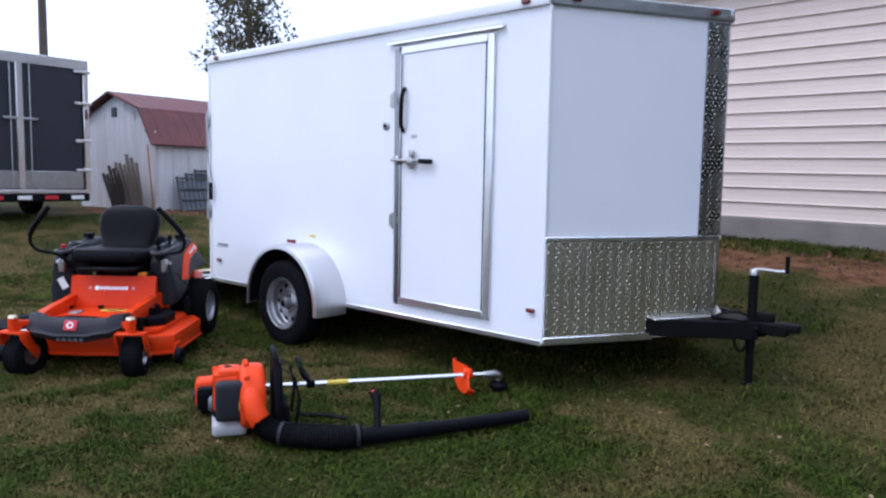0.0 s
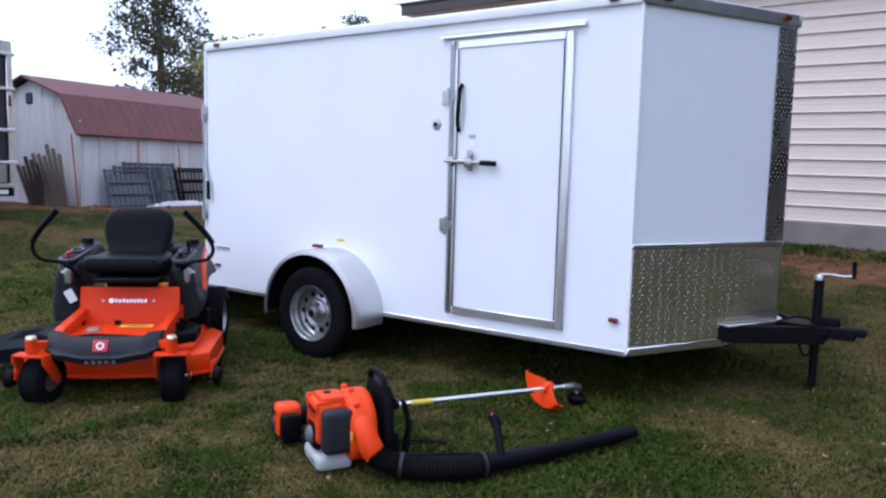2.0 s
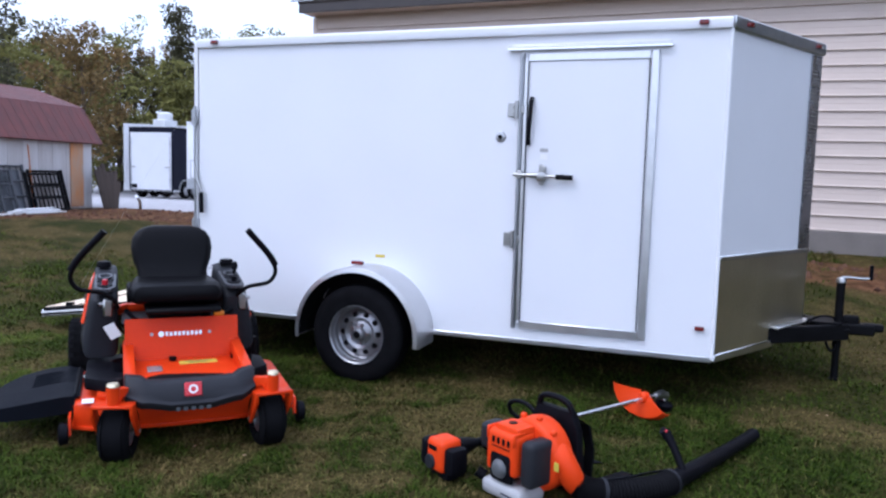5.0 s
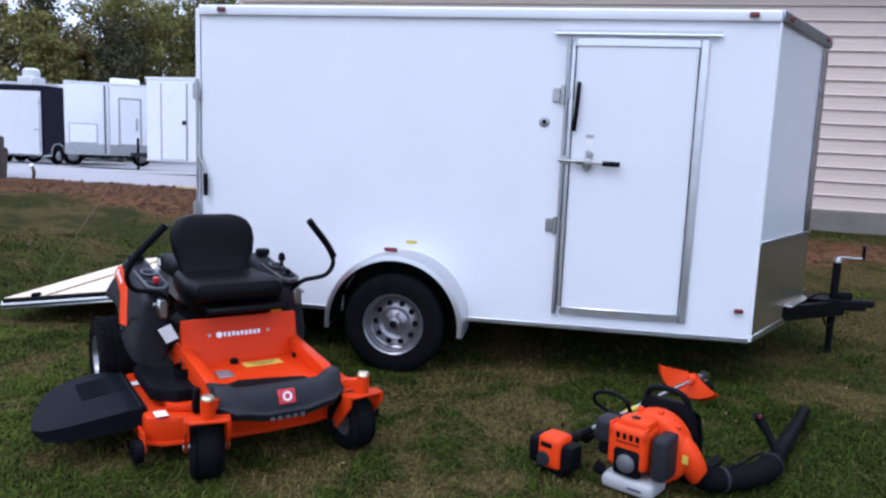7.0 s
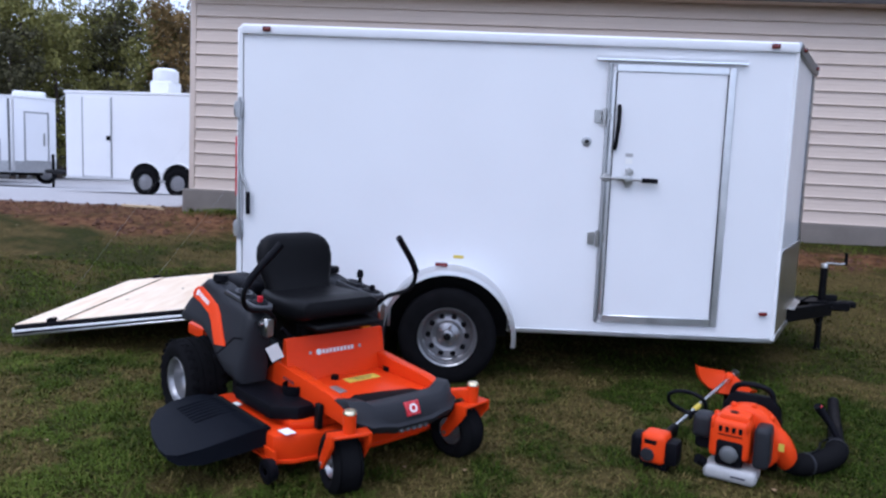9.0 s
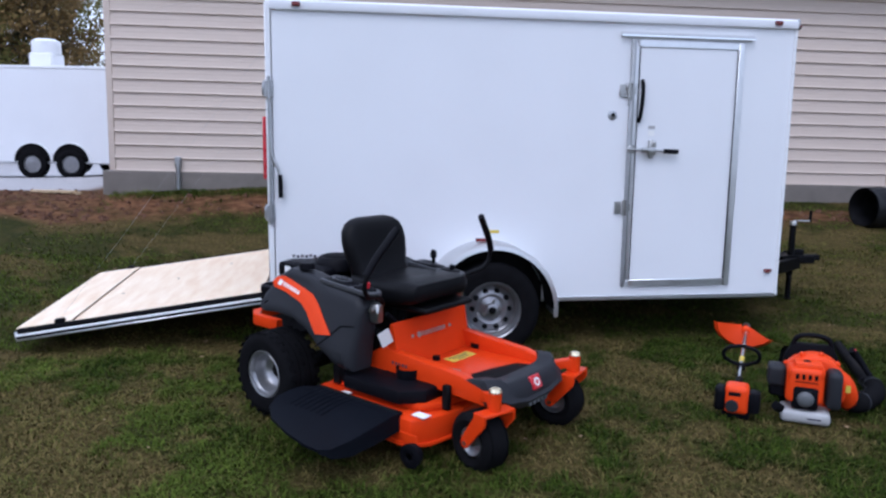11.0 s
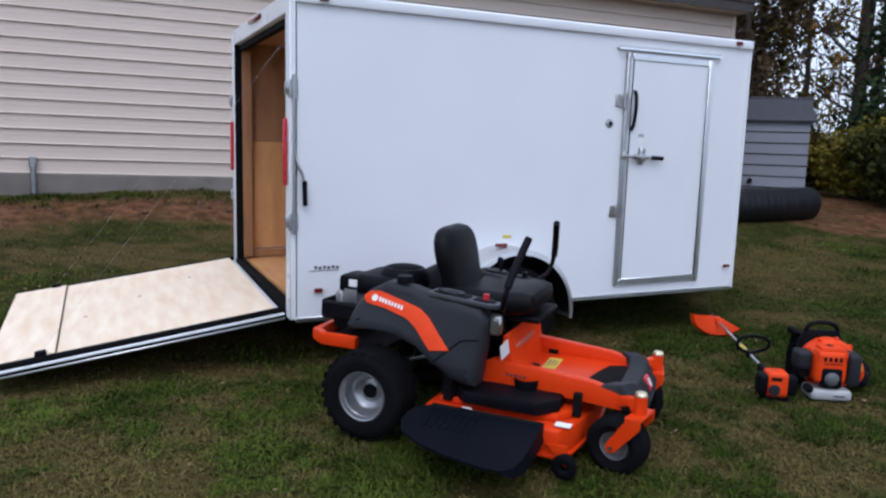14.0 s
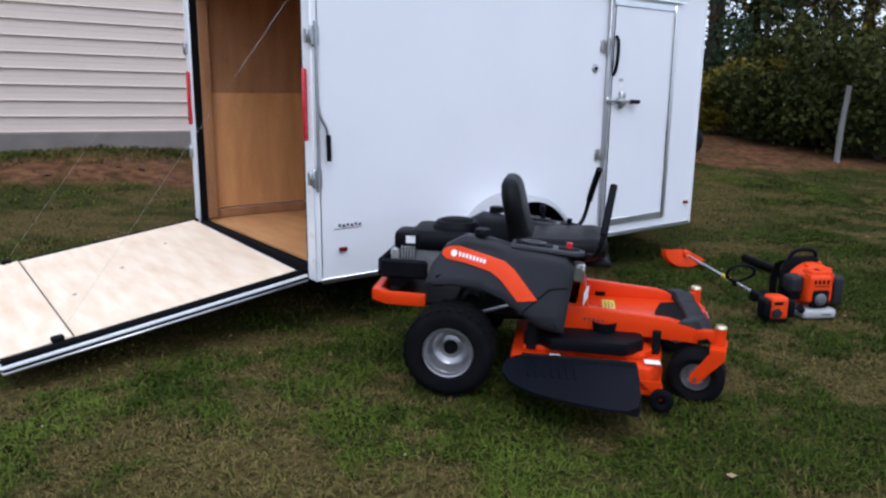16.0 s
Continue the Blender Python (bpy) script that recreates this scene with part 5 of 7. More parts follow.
    # cluttered linkage below the seat
    part("wiring_loom", Build().tube([(0.60, -0.30, 0.62), (0.63, -0.22, 0.54), (0.61, -0.05, 0.57), (0.63, 0.12, 0.52), (0.60, 0.28, 0.60)], 0.012, 8, smooth=2), PLASTIC_BLACK, M)
    part("hang_tag", Build().box((0, 0, 0), (0.003, 0.065, 0.085), m=Matrix.Translation((0.655, -0.365, 0.515)) @ Matrix.Rotation(radians(28), 4, "X") @ Matrix.Rotation(radians(-20), 4, "Z")), WHITE_PAPER, M, "white paper hang tag")
    part("choke_tab", Build().box((0.63, 0.20, 0.585), (0.03, 0.06, 0.03), 0.006), AMBER, M)
    # engine and rear bumper
    en = Build().box((-0.14, 0.0, 0.70), (0.34, 0.38, 0.11), 0.05, seg=3)
    en.lathe([(0, 0.045), (0.11, 0.04), (0.132, 0.015), (0.136, -0.03)], 26, Matrix.Translation((-0.06, 0.0, 0.755)) @ Matrix.Rotation(radians(90), 4, "X"))
    shroud = part("engine_shroud", en, PLASTIC_BLACK, M, "black engine shroud")
    part("screen", Build().lathe([(0, 0.05), (0.085, 0.048), (0.095, 0.04)], 24, Matrix.Translation((-0.06, 0.0, 0.755)) @ Matrix.Rotation(radians(90), 4, "X")), RUBBER_TRIM, shroud)
    part("engine_block", Build().box((-0.16, 0, 0.60), (0.34, 0.30, 0.22), 0.03), ENGINE, M, "grey cast engine block")
    for s in (-1, 1):
        cy = Build()
        for k in range(5):
            cy.box((-0.26 - 0.016 * k, s * 0.14, 0.60), (0.008, 0.14, 0.15), 0.002)
        cy.box((-0.365, s * 0.14, 0.60), (0.05, 0.12, 0.12), 0.012)
        part("cylinder_head", cy, ENGINE, M, "finned cylinder head")
    part("air_filter", Build().box((-0.30, -0.10, 0.70), (0.15, 0.19, 0.10), 0.03, seg=2), PLASTIC_BLACK, M)
    part("engine_decal", Build().box((-0.28, -0.197, 0.71), (0.05, 0.003, 0.04)), WHITE_PAPER, M)
    part("muffler", Build().tube([(-0.36, -0.17, 0.49), (-0.36, 0.17, 0.49)], 0.055, 16), BLACK, M)
    part("rear_guard", Build().box((-0.43, 0, 0.565), (0.03, 0.52, 0.10), 0.012).box((-0.30, -0.27, 0.565), (0.26, 0.03, 0.10), 0.012).box((-0.30, 0.27, 0.565), (0.26, 0.03, 0.10), 0.012), PLASTIC_BLACK, M)
    rb = Build().slab([(-0.16, -0.34), (-0.16, -0.38), (-0.37, -0.38), (-0.46, -0.31), (-0.47, 0.0), (-0.46, 0.25), (-0.37, 0.32), (-0.16, 0.32), (-0.16, 0.28), (-0.35, 0.28), (-0.42, 0.23), (-0.43, 0.0), (-0.42, -0.28), (-0.35, -0.34)], 0.395, 0.462, 0.012)
    part("rear_bumper", rb, ORANGE, M, "orange rear bumper bar")
    part("rear_plate", Build().box((-0.22, 0, 0.40), (0.40, 0.64, 0.02), 0.004).box((-0.36, 0, 0.35), (0.10, 0.20, 0.07), 0.01), BLACK, M)
    return M


mower()


# ---- the backpack blower ----
def blower():
    B = thing("backpack_blower", pose(2.085, 4.22, -0.04, 0, 0, 150) @ Matrix.Scale(0.82, 4), "orange and black backpack leaf blower lying on the grass", "leaf blower")
    vol = Build()
    out = [(0.195 * math.cos(a) * (1 + 0.10 * max(0, math.cos(a + 0.9))), 0.21 + 0.195 * math.sin(a) * (1 + 0.05 * math.cos(a))) for a in [6.28318 * i / 26 for i in range(26)]]
    vol.prism(out, 0.15, Matrix.Translation((-0.01, 0.02, 0.02)) @ Matrix.Rotation(radians(90), 4, "Z"), 0.045, 3)
    part("fan_housing", vol, ORANGE_PLASTIC, B, "orange fan housing")
    for k in range(7):
        a = radians(-20 + 33 * k)
        part("housing_clip", Build().box((0.025, 0.02 + 0.198 * math.cos(a), 0.232 + 0.198 * math.sin(a)), (0.035, 0.03, 0.03), 0.008), ORANGE_PLASTIC, B)
    cov = Build().box((0.135, -0.035, 0.255), (0.16, 0.22, 0.23), 0.035, seg=3)
    cov.box((0.12, -0.02, 0.37), (0.14, 0.17, 0.06), 0.025, seg=2)
    cover = part("engine_cover", cov, ORANGE_PLASTIC, B, "orange engine cover")
    part("cover_recess", Build().box((0.2165, -0.03, 0.285), (0.004, 0.13, 0.006), 0.001), PLASTIC_BLACK, cover)
    for k in range(4):
        part("cooling_slot", Build().box((0.2155, -0.085 + 0.036 * k, 0.318), (0.006, 0.020, 0.034), 0.002), PLASTIC_BLACK, cover)
    for y in (-0.13, 0.06):
        part("cover_rib", Build().box((0.175, y, 0.345), (0.09, 0.016, 0.07), 0.007), ORANGE_PLASTIC, cover)
    part("top_slot", Build().lathe([(0, 0.004), (0.022, 0.004), (0.024, 0)], 14, Matrix.Translation((0.13, -0.03, 0.40)) @ Matrix.Rotation(radians(90), 4, "X")), PLASTIC_BLACK, cover)
    part("starter_cap", Build().lathe([(0, -0.03), (0.03, -0.03), (0.042, -0.022), (0.052, -0.005), (0.054, 0.01)], 22, Matrix.Translation((0.215, -0.03, 0.175)) @ Matrix.Rotation(radians(90), 4, "Z")), GREY_CAP, B, "grey starter cap")
    part("starter_ring", Build().box((0.20, -0.03, 0.180), (0.044, 0.155, 0.155), 0.026, seg=2), PLASTIC_BLACK, B)
    part("muffler_cover", Build().box((0.12, 0.135, 0.235), (0.17, 0.09, 0.24), 0.036, seg=3), PLASTIC_GREY, B, "dark grey muffler cover")
    part("air_filter", Build().box((0.09, -0.20, 0.285), (0.14, 0.11, 0.14), 0.035, seg=3), PLASTIC_GREY, B, "dark grey air filter cover")
    part("carburettor", Build().box((0.08, -0.19, 0.19), (0.10, 0.10, 0.09), 0.015), PLASTIC_BLACK, B)
    tk = Build().box((0.125, -0.02, 0.052), (0.20, 0.29, 0.084), 0.034, seg=3)
    tank = part("fuel_tank", tk, TANK, B, "white translucent fuel tank")
    part("tank_mark", Build().box((0.2255, 0.03, 0.05), (0.002, 0.08, 0.010)), DARK_PRINT, tank)
    part("fuel_cap", Build().tube([(0.19, -0.165, 0.085), (0.215, -0.20, 0.11)], 0.03, 14), PLASTIC_BLACK, tank)
    # back plate and carrying handle
    bp = Build().prism([(-0.17, 0.01), (0.17, 0.01), (0.185, 0.16), (0.165, 0.36), (0.12, 0.45), (-0.12, 0.45), (-0.165, 0.36), (-0.185, 0.16)], 0.055, Matrix.Translation((-0.155, 0.02, 0.0)) @ Matrix.Rotation(radians(90), 4, "Z") , 0.018, 2)
    plate = part("back_plate", bp, PLASTIC_BLACK, B, "black harness back plate")
    part("carry_handle", Build().tube([(-0.15, -0.10, 0.42), (-0.14, -0.085, 0.485), (-0.135, -0.03, 0.51), (-0.135, 0.07, 0.51), (-0.14, 0.125, 0.485), (-0.15, 0.14, 0.42)], 0.017, 10, smooth=2), PLASTIC_BLACK, plate)
    for y in (-0.12, 0.13):
        sp = Build()
        path = [Vector((-0.19, y, 0.40)), Vector((-0.25, y * 1.1, 0.36)), Vector((-0.28, y * 1.2, 0.22)), Vector((-0.26, y * 1.2, 0.06)), Vector((-0.32, y * 1.3, 0.025)), Vector((-0.48, y * 1.1 + 0.05, 0.03)), Vector((-0.60, y * 0.8 + 0.08, 0.02))]
        sp.loft([[p + Vector(q) for q in ((-0.008, -0.03, 0), (0.006, -0.03, 0.008), (0.006, 0.03, 0.008), (-0.008, 0.03, 0))] for p in path])
        part("shoulder_strap", sp, RUBBER_TRIM, B, "padded black strap")
    part("hip_pad", Build().box((-0.20, 0.02, 0.12), (0.05, 0.30, 0.14), 0.022, seg=2), RUBBER_TRIM, B)
    # outlet, hose and tube in the blower's own axes
    inv = B.matrix_basis.inverted()
    el = Build().tube([(0.0, 0.10, 0.30), (0.0, 0.19, 0.26), (-0.02, 0.235, 0.18), (-0.06, 0.25, 0.11), (-0.11, 0.262, 0.085)], [0.065, 0.066, 0.064, 0.06, 0.055], 16, smooth=2)
    part("outlet_elbow", el, ORANGE_PLASTIC, B, "orange outlet elbow")
    part("elbow_label", Build().box((0.072, 0.225, 0.23), (0.003, 0.03, 0.045), 0.0, m=None), YELLOW, B)
    W = lambda x, y, z: inv @ Vector((x, y, z))
    hose_pts = [W(2.02, 4.02, 0.06), W(2.03, 3.97, 0.036), W(2.07, 3.90, 0.024), W(2.14, 3.78, 0.022), W(2.22, 3.69, 0.022), W(2.31, 3.64, 0.022)]
    fine = hose_pts
    for _ in range(3):
        q = [fine[0]]
        for i in range(len(fine) - 1):
            q += [fine[i] * 0.75 + fine[i + 1] * 0.25, fine[i] * 0.25 + fine[i + 1] * 0.75]
        fine = q + [fine[-1]]
    ring = []
    for i in range(len(fine) - 1):
        for k in range(2):
            ring.append(fine[i] + (fine[i + 1] - fine[i]) * (k / 2))
    hose = part("flexible_hose", Build().tube(ring, [0.066 if i % 2 else 0.058 for i in range(len(ring))], 16), RUBBER_TRIM, B, "black corrugated hose")
    near = min(range(1, len(ring) - 1), key=lambda i: (ring[i] - W(2.06, 3.91, 0.024)).length)
    for i in (near, len(ring) - 8):
        d = (ring[min(i + 1, len(ring) - 1)] - ring[i - 1]).normalized()
        part("hose_clamp", Build().tube([ring[i] - d * 0.010, ring[i] + d * 0.010], 0.069, 18), PLASTIC_GREY, hose, "grey hose clamp")
    tb = Build().tube([W(2.28, 3.655, 0.022), W(2.46, 3.57, 0.018), W(2.65, 3.483, 0.016), W(2.66, 3.478, 0.016), W(3.01, 3.317, 0.020), W(3.12, 3.265, 0.026)], [0.052, 0.048, 0.046, 0.042, 0.040, 0.039], 18)
    tube = part("blower_tube", tb, PLASTIC_BLACK, B, "black blower tube")
    g0 = W(2.385, 3.60, 0.05)
    gp = [g0, W(2.40, 3.62, 0.09), W(2.425, 3.65, 0.145), W(2.445, 3.678, 0.185), W(2.435, 3.70, 0.205)]
    grip = part("throttle_grip", Build().tube(gp, [0.022, 0.020, 0.023, 0.031, 0.022], 12, smooth=1), PLASTIC_BLACK, B, "black throttle grip")
    part("grip_trigger", Build().box(W(2.43, 3.685, 0.20), (0.022, 0.022, 0.03), 0.006), RED_TAPE, grip)
    part("throttle_cable", Build().tube([g0, g0 + Vector((0.05, -0.1, -0.02)), W(2.05, 3.86, 0.09), (0.02, 0.12, 0.10)], 0.007, 6, smooth=2), PLASTIC_BLACK, B)
    return B


blower()


# ---- the string trimmer ----
def trimmer():
    a, h = Vector((2.10, 4.62, 0.075)), Vector((3.44, 3.77, 0.085))
    d = (h - a)
    yaw = math.degrees(math.atan2(d.y, d.x))
    T = thing("string_trimmer", pose(a.x, a.y, -0.04, 0, 0, yaw), "orange string trimmer with a bright shaft lying on the grass", "string trimmer")
    L = math.hypot(d.x, d.y)
    sz, ez = 0.125, 0.125
    part("engine", Build().box((-0.02, 0, 0.115), (0.12, 0.12, 0.15), 0.028, seg=3), ORANGE_PLASTIC, T, "orange engine housing")
    part("engine_vent", Build().box((-0.079, 0.01, 0.15), (0.006, 0.06, 0.022), 0.002), PLASTIC_BLACK, T)
    part("starter_housing", Build().box((-0.03, 0.08, 0.11), (0.10, 0.06, 0.13), 0.028, seg=3), PLASTIC_BLACK, T, "black starter housing")
    part("muffler_housing", Build().box((-0.02, -0.085, 0.105), (0.10, 0.065, 0.12), 0.025, seg=2), PLASTIC_BLACK, T)
    part("fuel_tank", Build().box((0.0, 0.0, 0.035), (0.11, 0.14, 0.06), 0.02, seg=2), PLASTIC_BLACK, T)
    part("starter_button", Build().lathe([(0, -0.012), (0.03, -0.010), (0.034, 0)], 16, Matrix.Translation((-0.084, 0.02, 0.085)) @ Matrix.Rotation(radians(-90), 4, "Z")), PLASTIC_GREY, T)
    part("clutch_cone", Build().tube([(0.04, 0, 0.12), (0.12, 0, sz), (0.17, 0, sz)], [0.055, 0.035, 0.022], 14), PLASTIC_BLACK, T)
    part("rear_grip", Build().tube([(0.15, 0, sz), (0.28, 0, sz)], 0.021, 12), PLASTIC_BLACK, T, "black rear grip")
    part("trigger", Build().prism([(0.20, 0.10), (0.32, 0.10), (0.30, 0.075), (0.24, 0.07)], 0.02), PLASTIC_BLACK, T)
    part("shaft", Build().tube([(0.17, 0, sz), (L, 0, ez)], 0.0145, 12), CLEAR_TUBE, T, "bright aluminium shaft")
    part("shaft_label", Build().tube([(0.62, 0, sz), (0.74, 0, sz)], 0.0152, 12, cap=False), YELLOW, T)
    part("loop_handle", Build().tube([(0.53, 0.0, sz + 0.01), (0.52, 0.06, sz + 0.03), (0.48, 0.105, sz + 0.07), (0.46, 0.09, sz + 0.13), (0.47, 0.0, sz + 0.15), (0.46, -0.09, sz + 0.13), (0.48, -0.105, sz + 0.07), (0.52, -0.06, sz + 0.03), (0.53, 0.0, sz + 0.01)], 0.011, 10, smooth=2), PLASTIC_BLACK, T, "black loop handle")
    part("handle_clamp", Build().box((0.53, 0, sz), (0.05, 0.045, 0.045), 0.01), PLASTIC_BLACK, T)
    # guard: a curved fan hung across the shaft, tilted
    gd = []
    for k in range(9):
        a2 = radians(-56 + 150 * k / 8)
        row = []
        for r, dx in ((0.03, 0.0), (0.12, -0.03), (0.19, -0.04), (0.215, -0.015)):
            row.append((L - 0.14 + dx, r * math.sin(a2), ez - 0.005 - 0.75 * r * math.cos(a2) + 0.05))
        gd.append(row + [(x + 0.006, y, z) for x, y, z in row[::-1]])
    part("guard", Build().loft(gd), ORANGE_PLASTIC, T, "orange cutting guard")
    part("guard_clamp", Build().box((L - 0.14, 0, ez + 0.01), (0.06, 0.05, 0.06), 0.012), ORANGE_PLASTIC, T)
    part("gearbox", Build().tube([(L - 0.04, 0, ez), (L + 0.03, 0, ez), (L + 0.07, 0, ez - 0.02)], [0.02, 0.027, 0.022], 12).tube([(L + 0.06, 0, ez + 0.01), (L + 0.05, 0, ez - 0.04)], 0.02, 12), CHROME, T, "bright gearbox")
    part("line_head", Build().lathe([(0, 0.05), (0.035, 0.05), (0.052, 0.03), (0.055, 0.005), (0.035, -0.01), (0, -0.01)], 20, Matrix.Translation((L + 0.055, 0, ez - 0.055)) @ Matrix.Rotation(radians(-80), 4, "X")), PLASTIC_BLACK, T, "black line head")
    return T


trimmer()


# ---- things in the distance ----
def far_trailer(name, m, L, H, W, label, skin, door=None, axles=2, nose=True, rear=False, vents=(), wheel=None, z0=0.42):
    """An enclosed trailer seen from its side: local x along it, local y away from the viewer, z up from the ground."""
    T = thing(name, m, label, "trailer", "trailers on the gravel lot")
    part("body", Build().box((L / 2, W / 2, (z0 + H) / 2), (L, W, H - z0), 0.03), skin, T)
    part("roof_rail", Build().box((L / 2, W / 2, H + 0.005), (L + 0.03, W + 0.03, 0.06), 0.01), WHITE_TRIM if skin is WHITE else BLACK, T)
    part("bottom_rail", Build().box((L / 2, W / 2, z0 + 0.01), (L + 0.02, W + 0.02, 0.05), 0.006), ALU, T)
    if door:
        d = part("door", Build().box((door + 0.36, -0.008, z0 + 0.96), (0.72, 0.02, 1.80), 0.005), WHITE, T)
        for x in (door, door + 0.72):
            part("door_frame", Build().box((x, -0.012, z0 + 0.96), (0.03, 0.03, 1.84), 0.004), ALU_DULL, d)
        part("door_latch", Build().box((door + 0.66, -0.03, z0 + 0.95), (0.10, 0.03, 0.10), 0.01), BLACK, d)
    wx = wheel or L * 0.56
    for k in range(axles):
        x = wx + k * 0.80
        fe = Build().loft([[(x + r * math.cos(radians(a)), y, 0.36 + r * math.sin(radians(a))) for y, r in ((0, 0.41), (-0.05, 0.41), (-0.05, 0.385), (0, 0.385))] for a in range(0, 181, 15)])
        part("fender", fe, ALU if skin is not WHITE else WHITE_TRIM, T)
        part("wheel_well", Build().prism([(x + 0.385 * math.cos(radians(a)), 0.36 + 0.385 * math.sin(radians(a))) for a in range(0, 181, 15)], 0.01, Matrix.Translation((0, -0.005, 0))), BLACK, T)
        for y in (0.07, W - 0.07):
            w = part("wheel", Build().lathe(tyre_mesh(0.305, 0.2, 0.18, 2), 24, Matrix.Translation((x, y - 0.06 if y < 1 else y + 0.06, 0.305))), RUBBER, T)
            part("rim", Build().lathe([(0.192, -0.09), (0.18, -0.05), (0.11, -0.06), (0.05, -0.07), (0, -0.07)] if y < 1 else [(0.192, 0.09), (0.18, 0.05), (0.11, 0.06), (0.05, 0.07), (0, 0.07)], 20, Matrix.Translation((x, y - 0.06 if y < 1 else y + 0.06, 0.305))), STEEL, w)
    part("undercarriage", Build().box((L / 2, W / 2, 0.38), (L - 0.2, W - 0.3, 0.1)), BLACK, T)
    if nose:
        tg = Build()
        for s in (-1, 1):
            tg.tube([(0.1, W / 2 + s * 0.7, 0.42), (-1.25, W / 2 + s * 0.05, 0.42)], 0.05, 8)
        part("tongue", tg, BLACK, T)
        part("jack", Build().tube([(-1.1, W / 2, 0.02), (-1.1, W / 2, 0.85)], 0.035, 8), BLACK, T)
    for x, w, h in vents:
        if h > 0.4:
            v = Build().box((x, W / 2, H + 0.2), (w, 0.6, 0.35), 0.03).lathe([(0.28, 0.0), (0.30, 0.05), (0.30, 0.28), (0.2, 0.34), (0, 0.34)], 18, Matrix.Translation((x, W / 2, H + 0.35)) @ Matrix.Rotation(radians(90), 4, "X"))
        else:
            v = Build().box((x, W / 2, H + h / 2), (w, 0.7, h), 0.06, seg=2)
        part("roof_vent", v, WHITE_TRIM, T, "white roof exhaust unit" if h > 0.4 else "")
    if rear:
        # one wide white ramp door on the end at local x = 0, with its hinges and bars
        part("rear_frame", Build().box((-0.01, W / 2, (z0 + H) / 2), (0.03, W, H - z0), 0.01), skin, T)
        dr = part("rear_door", Build().box((-0.03, W / 2, (z0 + H) / 2 - 0.07), (0.03, W * 0.93, H - z0 - 0.22), 0.01), WHITE, T, "white ramp door")
        for y in (0.12, W - 0.12):
            part("lock_bar", Build().tube([(-0.055, y, z0 + 0.1), (-0.055, y, H - 0.4)], 0.014, 8), ALU_DULL, dr)
            part("bar_handle", Build().box((-0.06, y + (0.1 if y < 1 else -0.1), z0 + 0.95), (0.03, 0.24, 0.05), 0.01), CHROME, dr)
            part("bar_keeper", Build().box((-0.055, y, z0 + 0.45), (0.04, 0.06, 0.1), 0.01).box((-0.055, y, H - 0.6), (0.04, 0.06, 0.1), 0.01), ALU_DULL, dr)
        part("plate_holder", Build().box((-0.05, W - 0.24, z0 + 0.18), (0.02, 0.32, 0.16), 0.01), BLACK, T)
    return T


def on_lot(x, y, yaw):
    return Matrix.Translation((x, y, lie(x, y))) @ pose(0, 0, 0, 0, 0, yaw)


far_trailer("cargo_trailer", on_lot(15.75, 15.05, -97), 4.6, 2.32, 2.1, "long white cargo trailer with a side door and roof exhaust", WHITE, door=0.46, axles=2, vents=((1.95, 0.5, 0.5),), nose=True, wheel=2.05, z0=0.33)


